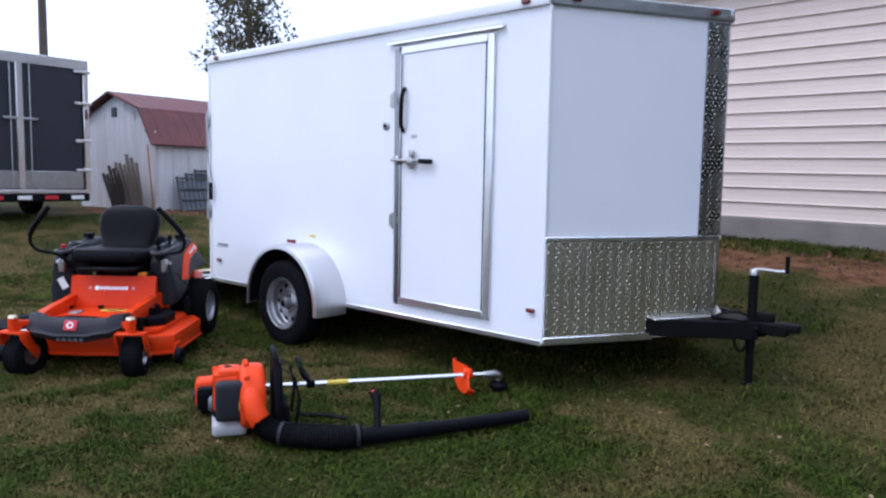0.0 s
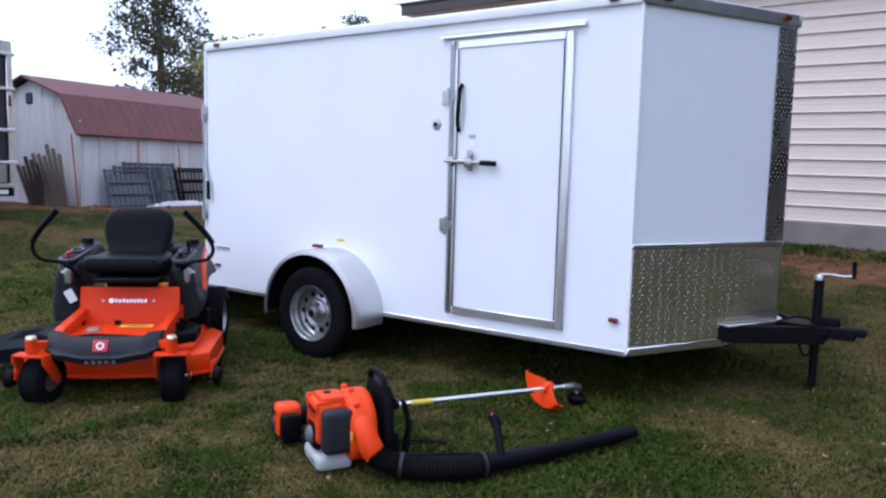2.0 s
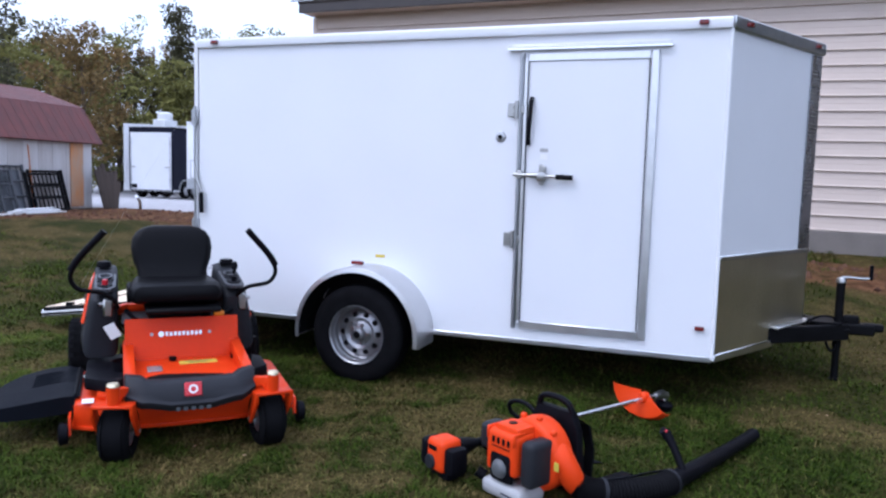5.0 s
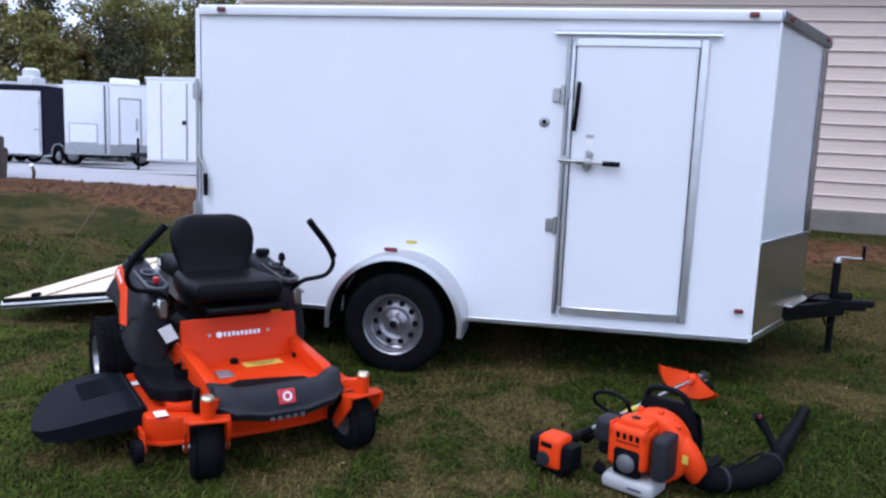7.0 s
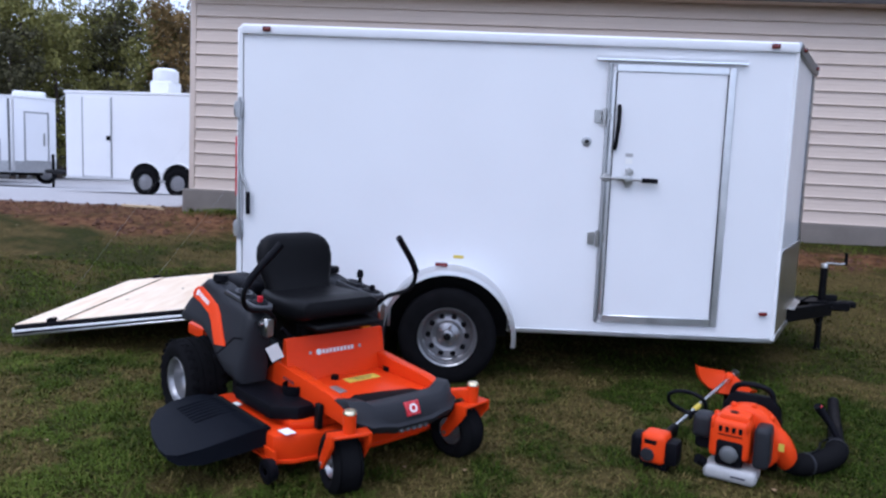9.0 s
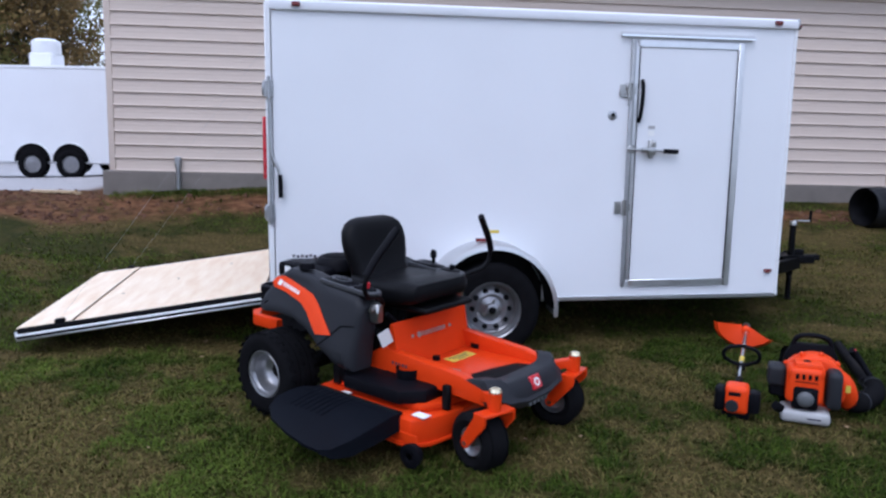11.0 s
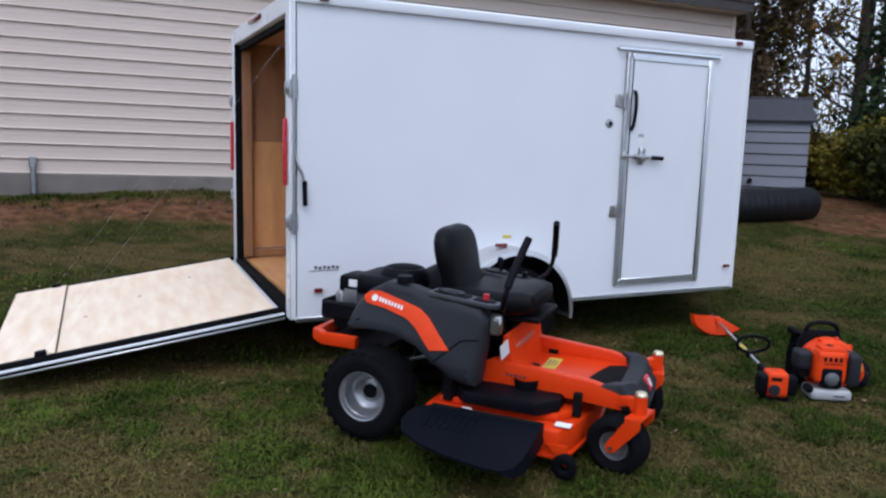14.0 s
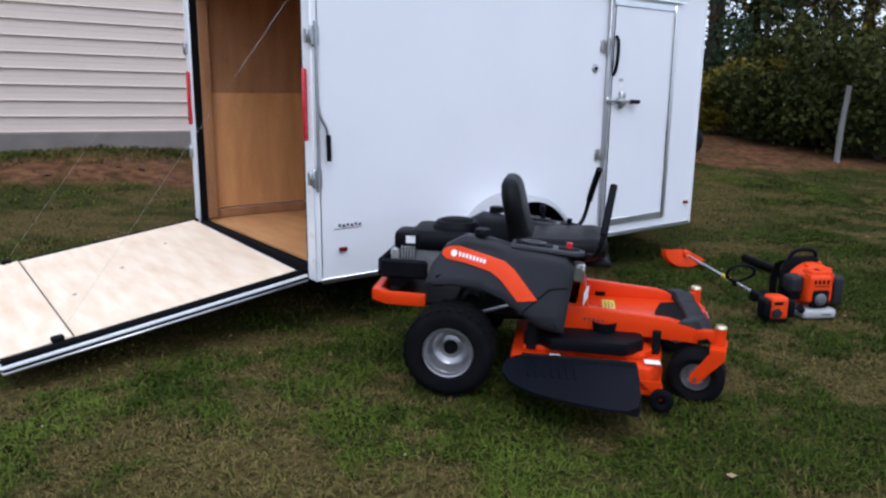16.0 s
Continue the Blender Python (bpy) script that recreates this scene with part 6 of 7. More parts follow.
def nosed_trailer():
    """A white trailer whose pointed nose faces the lawn: local x across it, y towards its rear."""
    T = thing("concession_trailer", Matrix.Translation((20.05, 19.03, lie(20, 19))) @ pose(0, 0, 0, 0, 0, -56), "white pointed-nose concession trailer with a hatch and metal guard", "trailer", "trailers on the gravel lot")
    W, D, H, z0, L = 1.20, 0.30, 2.62, 0.42, 4.2
    plan = [(0, 0), (W, D), (W, L), (-W, L), (-W, D)]
    part("body", Build().slab(plan, z0, H, 0.02), WHITE, T)
    part("roof_rail", Build().slab([(x * 1.012, y - 0.012 if y < 1 else y) for x, y in plan], H, H + 0.05, 0.008), WHITE_TRIM, T)
    part("undercarriage", Build().box((0, L / 2 + 0.3, z0 - 0.05), (1.7, L - 0.7, 0.1)), BLACK, T)
    tilt = math.atan2(D, W)
    side = {s: Matrix.Rotation(s * tilt, 4, "Z") for s in (-1, 1)}
    run = math.hypot(W, D)
    for s in (-1, 1):
        part("stone_guard", Build().box((s * run / 2, -0.006, z0 + 0.17), (run - 0.02, 0.012, 0.34), 0.004, m=side[s]), ALU_DULL, T, "dull metal stone guard")
        part("corner_strip", Build().box((s * 0.05, -0.008, (z0 + H) / 2), (0.06, 0.014, H - z0 - 0.1), 0.004, m=side[s]), GREY_CAP if s < 0 else ALU, T)
        w = part("wheel", Build().lathe(tyre_mesh(0.305, 0.2, 0.18, 2), 24, Matrix.Translation((s * 1.05, 2.2, 0.305))), RUBBER, T)
        part("rim", Build().lathe([(0.182, -0.02), (0.10, -0.03), (0, -0.03)], 16, Matrix.Translation((s * 1.05, 2.2, 0.305))), STEEL, w)
    hatch = part("serving_hatch", Build().box((-run * 0.56, -0.012, z0 + 0.66), (0.78, 0.02, 0.56), 0.008, m=side[-1]), WHITE_TRIM, T)
    part("hatch_frame", Build().box((-run * 0.56, -0.006, z0 + 0.66), (0.84, 0.02, 0.62), 0.008, m=side[-1]), ALU_DULL, hatch)
    door = part("door", Build().box((run * 0.56, -0.014, z0 + 1.06), (0.60, 0.02, 1.40), 0.005, m=side[1]), WHITE, T)
    part("door_frame", Build().box((run * 0.56, -0.007, z0 + 1.06), (0.70, 0.02, 1.50), 0.005, m=side[1]), ALU_DULL, door)
    part("door_latch", Build().box((run * 0.72, -0.035, z0 + 1.0), (0.05, 0.03, 0.4), 0.01, m=side[1]), CHROME, door)
    part("roof_vent", Build().box((0.55, 1.3, H + 0.13), (0.9, 0.8, 0.26), 0.08, seg=3), WHITE_TRIM, T)
    part("coupler", Build().box((0, -0.25, z0 - 0.04), (0.12, 0.6, 0.10), 0.02), BLACK, T)


nosed_trailer()
far_trailer("cargo_trailer", on_lot(23.05, 23.6, 4), 6.0, 2.80, 2.05, "black cargo trailer with a white rear ramp door", NAVY, axles=2, nose=False, rear=True, vents=((0.9, 0.8, 0.5), (3.2, 1.1, 0.26)), wheel=0.75, z0=0.30)
far_trailer("cargo_trailer", on_lot(24.0, 26.95, -52), 3.0, 3.05, 2.1, "white cargo trailer parked behind the black one", WHITE, axles=1, nose=False, z0=0.30)


def dark_trailer():
    T = thing("box_trailer", pose(5.08, 13.58, lie(5, 13.6), 0, 0, 184), "charcoal box trailer with silver-framed double rear doors", "trailer")
    W, H, L, z0 = 2.1, 2.53, 5.0, 0.43
    part("body", Build().box((W / 2, -L / 2 - 0.05, (H + z0) / 2), (W, L, H - z0), 0.02), DARK_PANEL, T)
    for s in (0, 1):
        part("rear_door", Build().box((W * (0.27 + 0.46 * s), 0.0, 1.62), (W * 0.43, 0.04, 1.75), 0.01), DARK_PANEL, T, "charcoal door leaf")
        part("kick_plate", Build().box((W * (0.27 + 0.46 * s), 0.004, 0.62), (W * 0.43, 0.05, 0.28), 0.01), ALU_DULL, T)
        for z in (0.78, 1.25, 1.85, 2.35):
            part("strap_hinge", Build().box((0.10 if s == 0 else W - 0.10, 0.04, z), (0.26, 0.03, 0.05), 0.008), ALU, T)
    for n, c, s in (("post", (0.04, 0.0, 1.48), (0.09, 0.06, H - z0)), ("post", (W - 0.04, 0.0, 1.48), (0.09, 0.06, H - z0)), ("header", (W / 2, 0.0, H - 0.07), (W, 0.07, 0.16)), ("mid_post", (W / 2, 0.012, 1.48), (0.10, 0.05, H - z0 - 0.1)), ("sill", (W / 2, 0.0, z0), (W, 0.08, 0.08))):
        part("frame_" + n, Build().box(c, s, 0.01), ALU, T, "silver door frame")
    for x in (W / 2 - 0.14, W / 2 + 0.14):
        part("latch", Build().box((x, 0.05, 1.55), (0.22, 0.04, 0.04), 0.01).tube([(x, 0.045, 0.5), (x, 0.045, 2.4)], 0.010, 8), ALU_DULL, T)
    part("bumper", Build().box((W / 2, 0.05, 0.35), (W * 0.95, 0.08, 0.13), 0.015), BLACK, T)
    for k in range(5):
        part("reflective_tape", Build().box((0.25 + 0.4 * k, 0.094, 0.35), (0.2, 0.004, 0.06)), RED_TAPE if k % 2 else WHITE_PAPER, T)
    part("marker_light", Build().box((0.05, 0.035, 1.68), (0.05, 0.02, 0.16), 0.01), RED, T)
    for x in (0.16, W - 0.16):
        part("wheel", Build().lathe(tyre_mesh(0.34, 0.22, 0.19, 2), 24, Matrix.Translation((x, -1.9, 0.34)) @ Matrix.Rotation(radians(90), 4, "Z")), RUBBER, T)


dark_trailer()


def pole():
    b = Build().tube([(0, 0, -0.3), (0.02, 0, 4), (0.03, 0.02, 9.0)], [0.15, 0.13, 0.10], 14)
    p = thing("utility_pole", pose(8.6, 25.6, lie(8, 25)), "weathered wooden utility pole", "pole")
    part("post", b, BARK, p)
    part("crossarm", Build().box((0, 0, 8.5), (2.2, 0.1, 0.12), 0.01), OLD_WOOD, p)


pole()


def barn_shed():
    z = lie(8, 16)
    S = thing("storage_shed", pose(6.92, 15.0, z, 0, 0, 4.7), "weathered white barn-style shed with a red gambrel roof", "shed")
    L, W, E = 3.75, 3.0, 1.40
    # local x along the side wall, local y across the gable
    gam = [(0, 0), (W, 0), (W, E), (W - 0.36, E + 0.56), (W / 2, E + 0.92), (0.36, E + 0.56), (0, E)]
    body = Build().prism([(y, zz) for y, zz in gam], L, Matrix.Translation((L / 2, 0, 0)) @ Matrix.Rotation(radians(90), 4, "Z"))
    part("wall", body, SHED_WALL, S, "peeling white board walls")
    n = 11
    for i in range(n):
        part("board", Build().box((L * (i + 0.5) / n, -0.012, E / 2), (L / n - 0.005, 0.02, E - 0.03), 0.004), SHED_WALL, S)
    for i in range(8):
        y = W * (i + 0.5) / 8
        t = E + 0.9 - 0.85 * abs(y / W - 0.5) * 2
        part("board", Build().box((-0.012, y, t / 2), (0.02, W / 8 - 0.005, t), 0.004), SHED_WALL, S)
    for a, b in (((-0.10, E - 0.12), (0.36, E + 0.58)), ((0.34, E + 0.57), (W / 2, E + 0.95)), ((W / 2, E + 0.95), (W - 0.34, E + 0.57)), ((W - 0.36, E + 0.58), (W + 0.10, E - 0.12))):
        dy, dz = b[0] - a[0], b[1] - a[1]
        ln = math.hypot(dy, dz)
        m = Matrix.Translation((L / 2, (a[0] + b[0]) / 2, (a[1] + b[1]) / 2)) @ Matrix.Rotation(math.atan2(dz, dy), 4, "X")
        r = Build().box((0, 0, 0.03), (L + 0.36, ln + 0.02, 0.04), 0.004, m=m)
        slope = part("roof_slope", r, ROOF_RED, S, "red ribbed metal roof sheet")
        for k in range(19):
            part("roof_rib", Build().box((-(L + 0.3) / 2 + k * (L + 0.3) / 18, 0, 0.0515), (0.03, ln, 0.004), m=m), ROOF_RED, slope)
    part("corner_board", Build().box((-0.02, -0.02, E / 2), (0.08, 0.05, E), 0.005), SHED_WALL, S)
    part("gable_vent", Build().box((-0.03, W / 2, E + 0.58), (0.03, 0.2, 0.2), 0.01), DARK_PANEL, S)
    part("rust_panel", Build().box((L - 0.42, -0.03, 0.70), (0.34, 0.02, 1.30), 0.004), RUST_PANEL, S, "rust-streaked orange panel")
    part("base_skirt", Build().box((L / 2, W / 2, 0.05), (L + 0.02, W + 0.02, 0.12)), OLD_WOOD, S)


barn_shed()


def lean(name, label, cat, x, y, yaw, tilt, fn, group=""):
    t = thing(name, pose(x, y, lie(x, y), 0, 0, yaw) @ pose(0, 0, 0, tilt, 0, 0), label, cat, group)
    fn(t)
    return t


def rack(t, w=1.0, h=0.8, bars=7, m=None, sheet=None):
    m = m or DARK_PANEL
    for x in (-w / 2, w / 2):
        part("upright", Build().tube([(x, 0, 0), (x, 0, h)], 0.028, 8), m, t)
    for k in range(4):
        part("rail", Build().tube([(-w / 2, 0, 0.03 + k * (h - 0.06) / 3), (w / 2, 0, 0.03 + k * (h - 0.06) / 3)], 0.020, 8), m, t)
    for k in range(1, bars):
        part("bar", Build().tube([(-w / 2 + w * k / bars, 0, 0.03), (-w / 2 + w * k / bars, 0, h - 0.03)], 0.010, 6), m, t)
    if sheet:
        part("sheet", Build().box((-0.02, 0.035, h * 0.47), (w * 0.94, 0.012, h * 0.86), 0.003), sheet, t, "dull grey sheet behind the bars")


def boards(t, n=4, h=1.2, spread=0.14, m=None):
    for k in range(n):
        a = radians(-8 + 5 * k)
        part("plank", Build().box((k * spread, 0.02 * k, h * (0.46 + 0.04 * (k % 3))), (0.11, 0.03, h * (0.92 + 0.08 * (k % 3))), 0.004, m=Matrix.Rotation(a, 4, "Y")), m or DARK_WOOD, t)


for i in range(3):
    lean("metal_rack", "grey metal gate frame leaning on the shed", "rack", 8.32 - 0.30 * i, 14.85 - 0.10 * i, 5 - 2 * i, -14 - 2 * i, lambda t: rack(t, 1.15 - 0.12 * i, 0.86 - 0.07 * i, 9, GATE_GREY, SHEET_GREY if i != 1 else None), "frames leaning on the shed")
for i in range(2):
    lean("metal_rack", "black metal frame leaning on the shed", "rack", 9.42 - 0.16 * i, 14.95 - 0.09 * i, 5, -15, lambda t: rack(t, 0.78, 0.78 - 0.05 * i, 8, BLACK), "frames leaning on the shed")
lean("plank_stack", "old grey planks leaning on the shed wall", "planks", 6.70, 15.15, 86, -10, lambda t: boards(t, 7, 1.05, 0.075, OLD_WOOD))
lean("plank_stack", "dark split boards leaning on the shed wall", "planks", 6.62, 15.75, 86, -12, lambda t: boards(t, 5, 0.85, 0.09))
lean("plank_stack", "old brown pickets leaning at the shed corner", "planks", 10.62, 14.9, 8, -10, lambda t: boards(t, 7, 0.86, 0.075))
lean("garden_stake", "thin rusty stake leaning on the shed wall", "stake", 8.05, 14.96, 5, -4, lambda t: part("rod", Build().tube([(0, 0, 0), (0.03, 0, 1.25)], 0.014, 6), RUST, t), "stakes at the shed")
lean("garden_stake", "thin rusty stake leaning on the shed wall", "stake", 9.02, 14.98, 5, -4, lambda t: part("rod", Build().tube([(0, 0, 0), (-0.03, 0, 1.2)], 0.014, 6), RUST, t), "stakes at the shed")
lean("garden_stake", "thin rusty stake leaning on the shed wall", "stake", 6.85, 15.02, 60, -4, lambda t: part("rod", Build().tube([(0, 0, 0), (0.02, 0, 1.3)], 0.014, 6), RUST, t), "stakes at the shed")
lean("metal_offcut", "bent bright metal offcut on the soil", "scrap", 10.9, 14.3, 30, 0, lambda t: part("strip", Build().tube([(-0.3, 0, 0.28), (0.0, 0, 0.18), (0.25, 0.05, 0.03), (0.5, 0.1, 0.03)], 0.035, 8, smooth=1), ALU, t))
lean("board_pile", "pale boards lying beside the metal frames", "planks", 8.5, 14.4, 6, 0, lambda t: [part("plank", Build().box((0.1 * k, 0.05 * k, 0.02 + 0.03 * k), (1.4 - 0.2 * k, 0.12, 0.025), 0.004, m=Matrix.Rotation(radians(6 * k), 4, "Z")), WHITE_TRIM, t) for k in range(3)])
lean("board_pile", "short raw lumber offcuts by the foundation", "planks", 10.35, 10.75, 60, 0, lambda t: [part("plank", Build().box((0.06 * k, 0.09 * k, 0.02 + 0.025 * k), (0.7, 0.09, 0.035), 0.004, m=Matrix.Rotation(radians(14 * k), 4, "Z")), NEW_WOOD, t) for k in range(2)])


def culvert():
    a, b = Vector((7.7, -0.45, 0)), Vector((7.86, -2.65, 0))
    r = 0.28
    d = (b - a)
    n = 58
    pts, rad = [], []
    for i in range(n + 1):
        pts.append(a + d * (i / n) + Vector((0, 0, lie(7.9, -1) + r - 0.035)))
        rad.append(r if (i // 2) % 2 else r - 0.005)
    t = Build().tube(pts, rad, 28, cap=False)
    t.tube([p for p in pts[::-1]], [q - 0.03 for q in rad], 28, cap=False)
    solid("drain_pipe", t, PIPE, "large black corrugated plastic pipe lying on soil", "pipe")


culvert()


def grey_shed():
    c = Vector((10.1, -3.2, lie(10.1, -3.2)))
    yaw = 226
    S = thing("garden_shed", pose(c.x, c.y, c.z, 0, 0, yaw), "small pale-grey lap-sided shed with a dark shingle roof", "shed")
    W, D, E = 2.7, 2.2, 1.5
    # dark wall colour stands for the shade in the laps between courses
    part("wall", Build().box((0, D / 2, E / 2), (W, D, E)), SHINGLE_AND_LAP_SHADE, S)
    for k in range(7):
        part("siding_course", Build().prism([(0.0, 0.016), (-0.034, 0.016), (-0.012, E / 7 - 0.008), (0, E / 7 - 0.008)], W, Matrix.Translation((0, 0, k * E / 7)) @ Matrix.Rotation(radians(90), 4, "Z")), SHED_GREY, S)
    for s in (0, 1):
        m = Matrix.Translation((0, -0.15, E - 0.06)) if s == 0 else Matrix.Translation((0, D + 0.15, E - 0.06)) @ Matrix.Rotation(radians(180), 4, "Z")
        part("roof_slope", Build().box((0, 0.75, 0.03), (W + 0.2, 1.36, 0.05), 0.005, m=m @ Matrix.Rotation(radians(22), 4, "X")), SHINGLE_AND_LAP_SHADE, S)
    part("gable", Build().prism([(0, 0), (D, 0), (D / 2, 0.44)], W - 0.02, Matrix.Translation((0, 0, E - 0.02)) @ Matrix.Rotation(radians(90), 4, "Z")), SHED_GREY, S)
    part("tap", Build().tube([(0.35, -0.02, 0.32), (0.35, -0.12, 0.34)], 0.05, 8), BLACK, S)


grey_shed()
solid("fence_post", Build().tube([(0, 0, -0.2), (0.01, 0.0, 0.7), (-0.03, 0, 1.42)], [0.058, 0.054, 0.048], 10), mat("silvered_post", (0.17, 0.165, 0.155), 0.85, var=0.3, scale=5, stretch=(4, 4, 0.6), bump=0.4), "old grey wooden fence post at the wood's edge", "post", m=pose(6.30, -5.05, lie(6.2, -5.0), 3, 0, 0))


# ---- trees ----
def leaves(name, centres, n, size, material, parent, rng, flat=0.6):
    """Many small leaf clumps scattered in soft balls round the given centres, denser at their rims."""
    C, R = np.array([c for c, _ in centres]), np.array([q for _, q in centres])
    k = rng.integers(len(centres), size=n)
    unit = lambda a: a / np.linalg.norm(a, axis=1, keepdims=True)
    p = C[k] + unit(rng.normal(size=(n, 3))) * (R[k] * rng.uniform(0.2, 1.0, n) ** 0.6)[:, None] * np.array((1, 1, 0.75))
    a = unit(rng.normal(size=(n, 3)))
    b = unit(np.cross(a, rng.normal(size=(n, 3))))
    s = (size * rng.uniform(0.5, 1.5, n))[:, None]
    V = np.stack((p + a * s, p + b * s * flat, p - a * s * 0.9 + b * s * 0.1, p - b * s * flat), axis=1).reshape(-1, 3).tolist()
    F = np.arange(4 * n).reshape(-1, 4).tolist()
    me = bpy.data.meshes.new(name)
    me.from_pydata(V, [], F)
    me.materials.append(material)
    ob = new(name, me)
    ob.parent = parent
    return ob


def tree(x, y, h, label, leaf, seed, n=1800, bare=0.30, spread=0.26, size=0.16, trunk=0.02, limbs=16, ball=0.12, pine=False, twigs=3, group="trees behind the lot"):
    rng = np.random.default_rng(seed)
    T = thing("tree", pose(x, y, lie(x, y) - 0.05, 0, 0, float(rng.uniform(0, 360))), label, "tree", group)
    b, cen = Build(), []
    bend = rng.normal(size=2) * 0.03 * h
    def stem(t):
        return Vector((bend[0] * t * t, bend[1] * t * t, h * t))
    b.tube([stem(k / 8) for k in range(9)], [h * trunk * (1 - 0.85 * k / 8) for k in range(9)], 10)
    for i in range(limbs):
        t = bare + (0.97 - bare) * (i + float(rng.uniform(0, 0.8))) / limbs
        az = i * 2.4 + float(rng.uniform(-0.4, 0.4))
        reach = h * spread * ((1.05 - t) if pine else (1.0 - abs(t - 0.6) * 1.1)) * float(rng.uniform(0.7, 1.2))
        lift = 0.05 if pine else float(rng.uniform(0.3, 0.75))
        p0 = stem(t)
        p2 = p0 + Vector((math.cos(az) * reach, math.sin(az) * reach, reach * lift))
        p1 = (p0 + p2) / 2 + Vector((0, 0, reach * (0.06 if pine else -0.05)))
        b.tube([p0, p1, p2], [h * trunk * 0.34 * (1.1 - t), h * trunk * 0.2 * (1.1 - t) + 0.005, 0.008], 5)
        for k in range(twigs):
            q = p0.lerp(p2, 0.5 + 0.75 * k / twigs) + Vector(rng.normal(size=3) * h * (0.025 if twigs < 4 else 0.04)) + Vector((0, 0, 0.0 if twigs < 4 else 0.03 * h))
            b.tube([p0.lerp(p2, 0.35 + 0.62 * k / twigs), q], [0.014, 0.005], 4)
            cen.append((tuple(q), h * ball * float(rng.uniform(0.55, 1.15))))
    part("trunk", b, BARK, T)
    leaves("crown", cen, n, size, leaf, T, rng)
    return T


def bush(x, y, h, w, label, leaf, seed, n=1400, size=0.09):
    rng = np.random.default_rng(seed)
    T = thing("bush", pose(x, y, lie(x, y) - 0.03), label, "bush", "bushes at the wood's edge")
    b, cen = Build(), []
    for i in range(9):
        az, r = i * 2.4, w * float(rng.uniform(0.2, 1.0))
        top = Vector((math.cos(az) * r, math.sin(az) * r, h * float(rng.uniform(0.35, 0.95))))
        b.tube([(0, 0, 0), top * 0.5 + Vector((0, 0, h * 0.1)), top], [0.025, 0.015, 0.006], 5)
        cen.append((tuple(top), w * float(rng.uniform(0.35, 0.6))))
        cen.append((tuple(top * 0.55), w * 0.5))
    part("woody_base", b, BARK, T)
    leaves("foliage", cen, n, size, leaf, T, rng)


rng0 = np.random.default_rng(11)
tree(17.3, 27.5, 10.8, "tall airy evergreen tree with dark ragged foliage", NEEDLE_FAR, 3, n=14000, bare=0.22, spread=0.17, size=0.075, ball=0.075, limbs=26)
tree(24.5, 29.5, 6.6, "rusty autumn tree with thinning leaves", LEAF_BROWN_FAR, 4, n=8000, bare=0.25, spread=0.30, size=0.075)
tree(33.5, 31.5, 10.6, "slender sparse pine above the tree line", NEEDLE_FAR, 5, n=5000, bare=0.3, spread=0.14, size=0.09, pine=True, ball=0.07, limbs=22)
row_labels = {LEAF_GREEN_FAR: "broad olive-green tree in a dense row", LEAF_BROWN_FAR: "orange-brown autumn tree in a dense row", NEEDLE_FAR: "dark ragged evergreen in a dense row"}
for i in range(30):
    az = 20.5 + 1.0 * i + float(rng0.uniform(-0.4, 0.4))
    dist = 40 + 10 * float(rng0.uniform(0, 1))
    lf = LEAF_BROWN_FAR if i in (1, 2, 15, 16, 20, 27) else NEEDLE_FAR if i in (3, 6, 13, 18, 21, 23, 25) else LEAF_GREEN_FAR
    rise = 8.9 if az < 33 else 8.2 if az < 35 else 7.0 if az < 38 else 8.0
    tree(-1.3 + dist * math.cos(radians(az)), 4.6 + dist * math.sin(radians(az)), (rise + float(rng0.uniform(-0.9, 0.9))) * dist / 45, row_labels[lf], lf, 100 + i, n=8000 if i < 18 else 5200, bare=0.05, spread=0.22 if lf is not NEEDLE_FAR else 0.17, size=0.085, ball=0.085, limbs=30)
# the wood to the side of the building
wood = (
    # x, y, height, leaves, how many leaves, whether the boughs are mostly bare
    (15.4, -6.4, 12, LEAF_DULL, 15000, 0), (18.0, -5.0, 12, LEAF_DULL, 13000, 0), (19.0, -8.8, 13, LEAF_DULL, 14000, 0), (16.2, -10.4, 13, LEAF_DULL, 15000, 0), (14.0, -7.3, 11, LEAF_DULL, 14000, 0), (20.5, -12.0, 14, LEAF_DULL, 7000, 0),
    (13.6, -9.4, 8, LEAF_Y, 1600, 1), (12.2, -9.6, 13, LEAF_C, 700, 1), (14.6, -13.5, 14, LEAF_C, 700, 1), (12.6, -12.5, 14, LEAF_DULL, 500, 1), (17.0, -16.0, 15, LEAF_DULL, 600, 1), (14.0, -17.5, 15, LEAF_C, 500, 1),
    (10.2, -9.0, 8, NEEDLE, 9000, 0), (8.9, -9.6, 12, LEAF_B, 12000, 0), (6.8, -10.5, 13, LEAF_Y, 13000, 0), (9.6, -13.0, 14, LEAF_C, 10000, 0), (4.5, -11.5, 13, LEAF_A, 13000, 0), (7.5, -15.0, 14, LEAF_B, 15000, 0), (2.4, -12.5, 13, LEAF_B, 12000, 0), (4.0, -16.0, 14, LEAF_C, 12000, 0), (0.5, -15.0, 14, LEAF_A, 12000, 0))
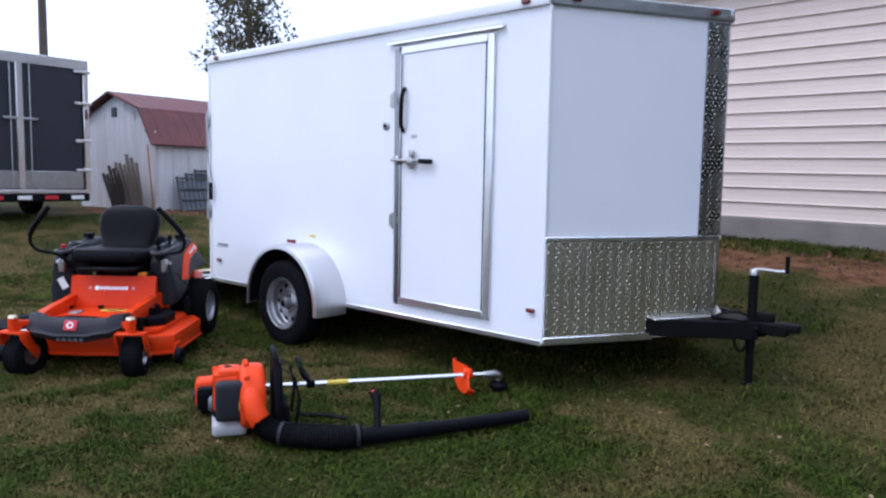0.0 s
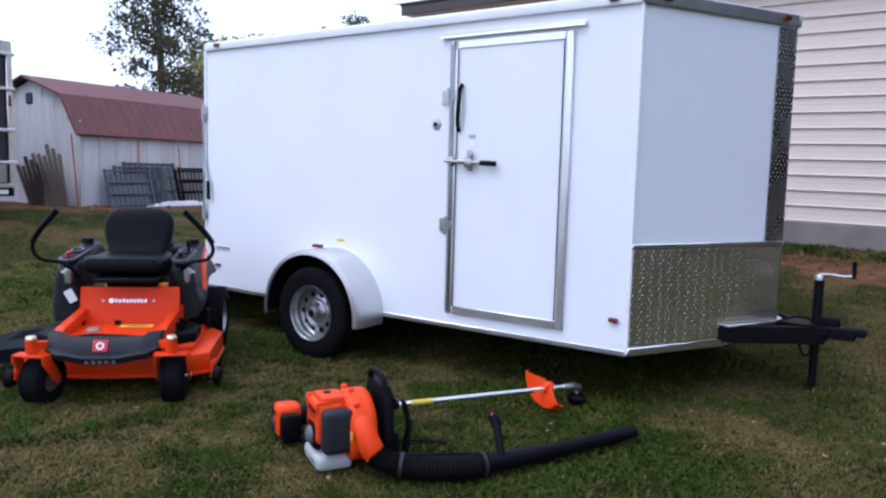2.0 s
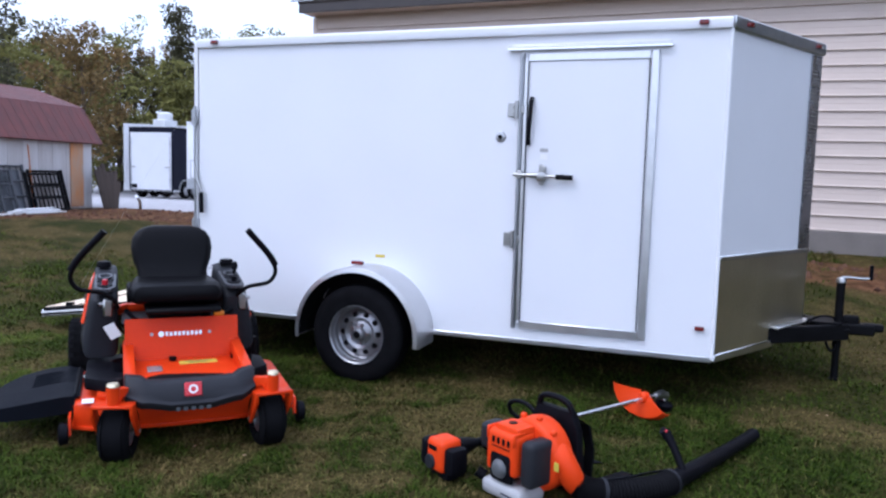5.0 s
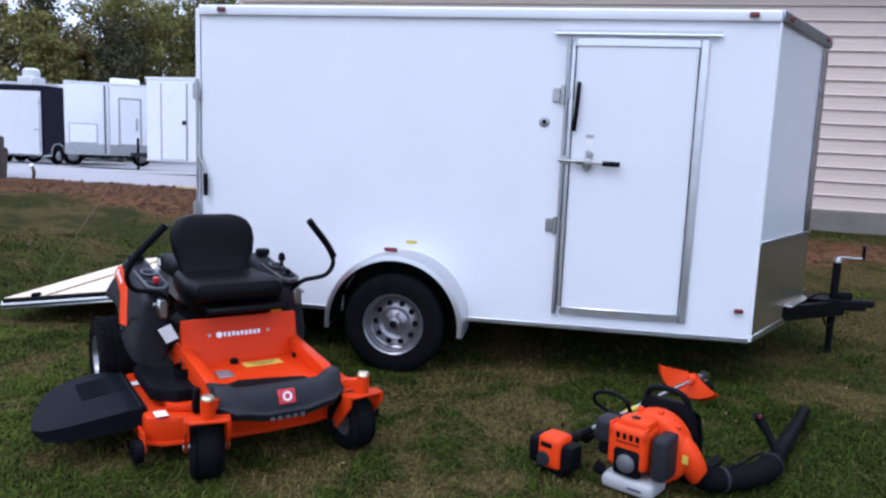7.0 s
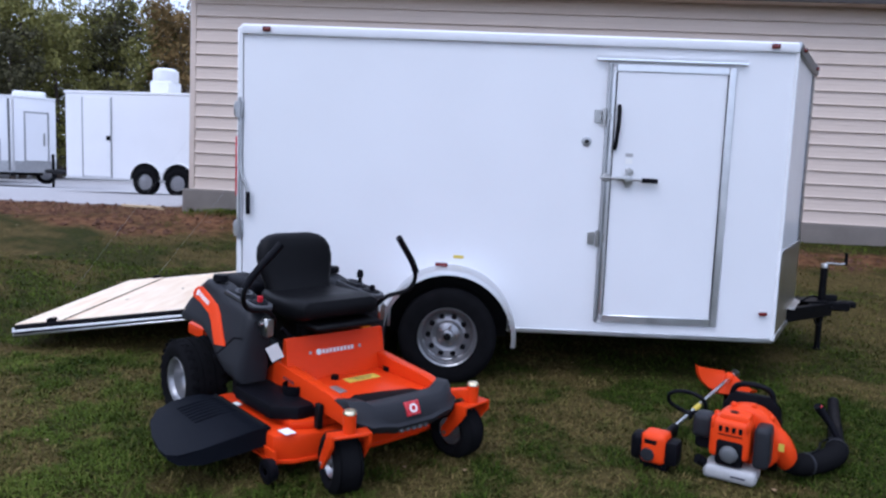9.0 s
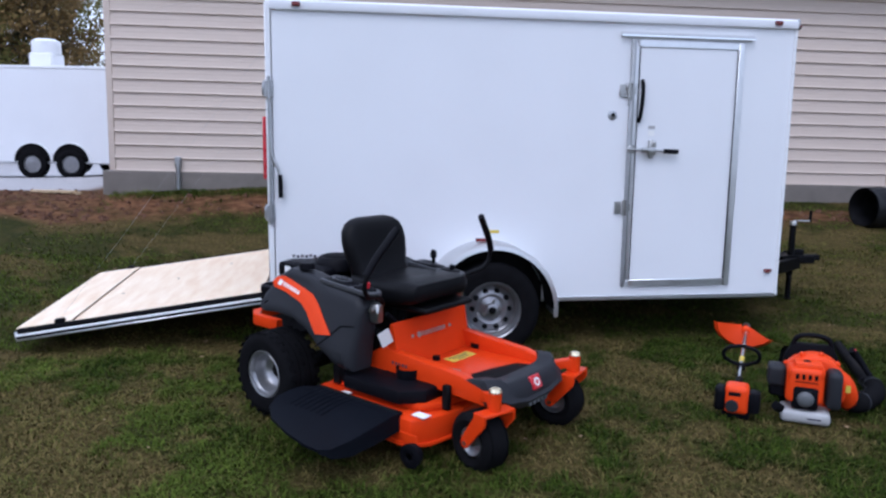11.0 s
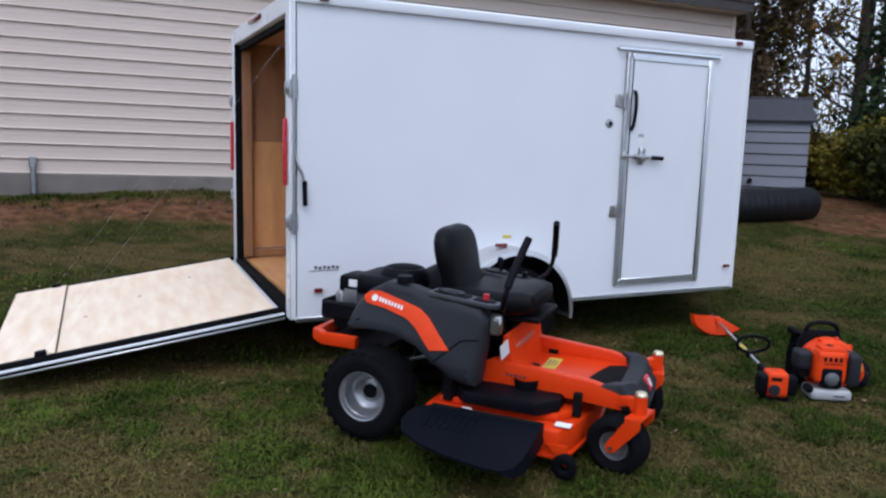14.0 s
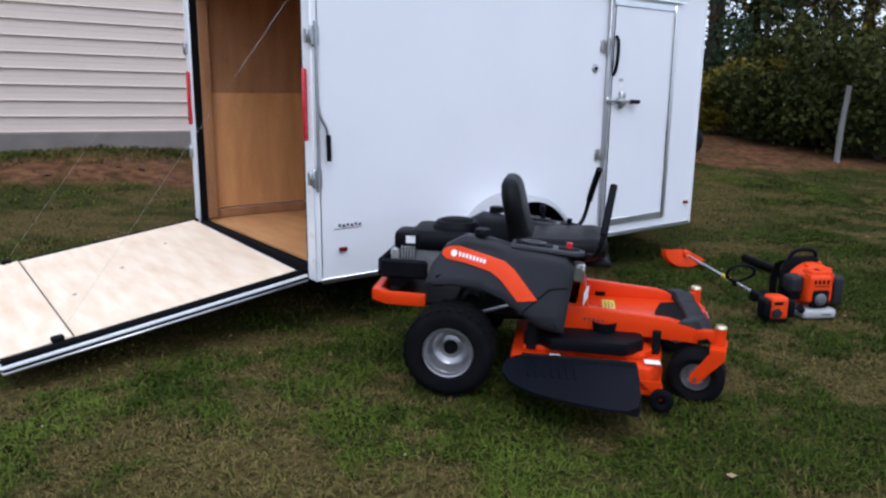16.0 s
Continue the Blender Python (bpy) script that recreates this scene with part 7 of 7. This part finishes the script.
for i, (x, y, h, lf, n, thin) in enumerate(wood):
    lab = {NEEDLE: "dark evergreen at the edge of the wood", LEAF_B: "tall woodland tree with olive leaves", LEAF_Y: "woodland tree with yellowing leaves", LEAF_A: "tall green woodland tree", LEAF_C: "woodland tree with brown autumn leaves", LEAF_DULL: "woodland tree with dull brown leaves"}[lf]
    if thin:
        lab = "nearly bare woodland tree with a few " + {LEAF_Y: "yellow", LEAF_C: "rusty", LEAF_DULL: "brown"}[lf] + " leaves"
        tree(x, y, h, lab, lf, 200 + i, n=int(n * 1.8), bare=0.08, spread=0.20, size=0.075, ball=0.05, limbs=30, trunk=0.012, twigs=7, group="trees of the wood")
    else:
        tree(x, y, h, lab, lf, 200 + i, n=n, bare=0.05, spread=0.16 if lf is LEAF_DULL else 0.22, size=0.075, ball=0.085, limbs=30, trunk=0.013, pine=lf is NEEDLE, group="trees of the wood")
for i, (x, y, h, w, lf) in enumerate(((9.4, -6.2, 1.6, 1.1, LEAF_Y), (7.9, -6.2, 2.4, 1.5, LEAF_A), (6.2, -6.6, 2.6, 1.5, LEAF_A), (4.6, -7.2, 2.4, 1.5, LEAF_A), (3.0, -7.6, 2.6, 1.6, LEAF_B), (8.2, -7.8, 2.4, 1.6, LEAF_A), (5.6, -8.4, 3.6, 1.9, LEAF_A), (1.4, -8.6, 2.8, 1.8, LEAF_A), (11.8, -7.9, 1.6, 1.0, LEAF_B))):
    bush(x, y, h, w, "dense leafy bush with " + {LEAF_Y: "yellow-green leaves", LEAF_A: "dark green leaves", LEAF_B: "olive leaves"}[lf], lf, 300 + i, n=9000, size=0.055)


# ---- fallen leaves and clods ----
def litter(name, label, cat, n, lo, hi, areas, material, seed, lump):
    """Small bits strewn over the ground: curled leaves, or clods where lump is set."""
    rng = np.random.default_rng(seed)
    b = Build()
    for _ in range(n):
        x0, x1, y0, y1 = areas[int(rng.integers(len(areas)))]
        x, y, q = float(rng.uniform(x0, x1)), float(rng.uniform(y0, y1)), float(rng.uniform(lo, hi))
        if lump and zones(x, y)[0] < 0.35:
            continue
        m = Matrix.Translation((x, y, lie(x, y) + 0.018 * noise.noise((x * 0.9, y * 0.9, 0)) + (0.2 * q if lump else 0.028))) @ Matrix.Rotation(float(rng.uniform(0, 6.28)), 4, "Z") @ Matrix.Rotation(float(rng.uniform(-0.5, 0.5)), 4, "X")
        if lump:
            v = [b.bm.verts.new(m @ (Vector(c) * q * float(rng.uniform(0.7, 1.2)))) for c in ((1, 0, -0.4), (0.2, 1, -0.4), (-0.9, 0.3, -0.4), (-0.3, -0.9, -0.4), (0.1, 0.1, 0.55))]
            for k in range(4):
                b.bm.faces.new((v[k], v[(k + 1) % 4], v[4]))
        else:
            v = [b.bm.verts.new(m @ (Vector(c) * q)) for c in ((1, 0, 0.15), (0.1, 0.5, 0), (-0.9, 0, 0.2), (0.1, -0.5, 0.1))]
            b.bm.faces.new(v)
    solid(name, b, material, label, cat, kind="stuff")


litter("fallen_leaves", "curled brown and tan leaves scattered over the lawn", "leaf litter", 240, 0.010, 0.024, ((0.3, 6.0, 0.5, 10.5), (3.0, 9.5, -3.5, 3.0), (1.0, 9.0, 7.5, 13.0)), mat("dead_leaf", (0.28, 0.19, 0.10), 0.8, col2=(0.20, 0.12, 0.06), island=0.8), 31, False)
litter("soil_clods", "lumps of reddish soil on the bare ground", "soil", 1500, 0.02, 0.07, ((7.6, 9.6, -4.0, 10.5), (6.5, 11.0, 10.0, 15.0)), mat("soil_clod", (0.15, 0.08, 0.05), 0.95, col2=(0.06, 0.03, 0.02), island=0.5, spec=0.1), 32, True)


# ---- the lawn's blades ----
grass("lawn_grass", "short uneven lawn grass with dry tufts", ((0.6, 3.6, 1.0, 10.2, 6200), (3.6, 6.5, -2.0, 10.8, 1700), (6.5, 9.7, -3.5, 10.2, 520), (0.5, 6.5, 10.2, 14.5, 450), (3.6, 7.0, -5.0, -2.0, 500), (1.2, 3.6, -2.0, 1.0, 700)), 0.042, 21)
grass("verge_grass", "rough dark grass along the foundation", ((8.95, 10.1, 2.0, 9.9, 1500),), 0.085, 22)
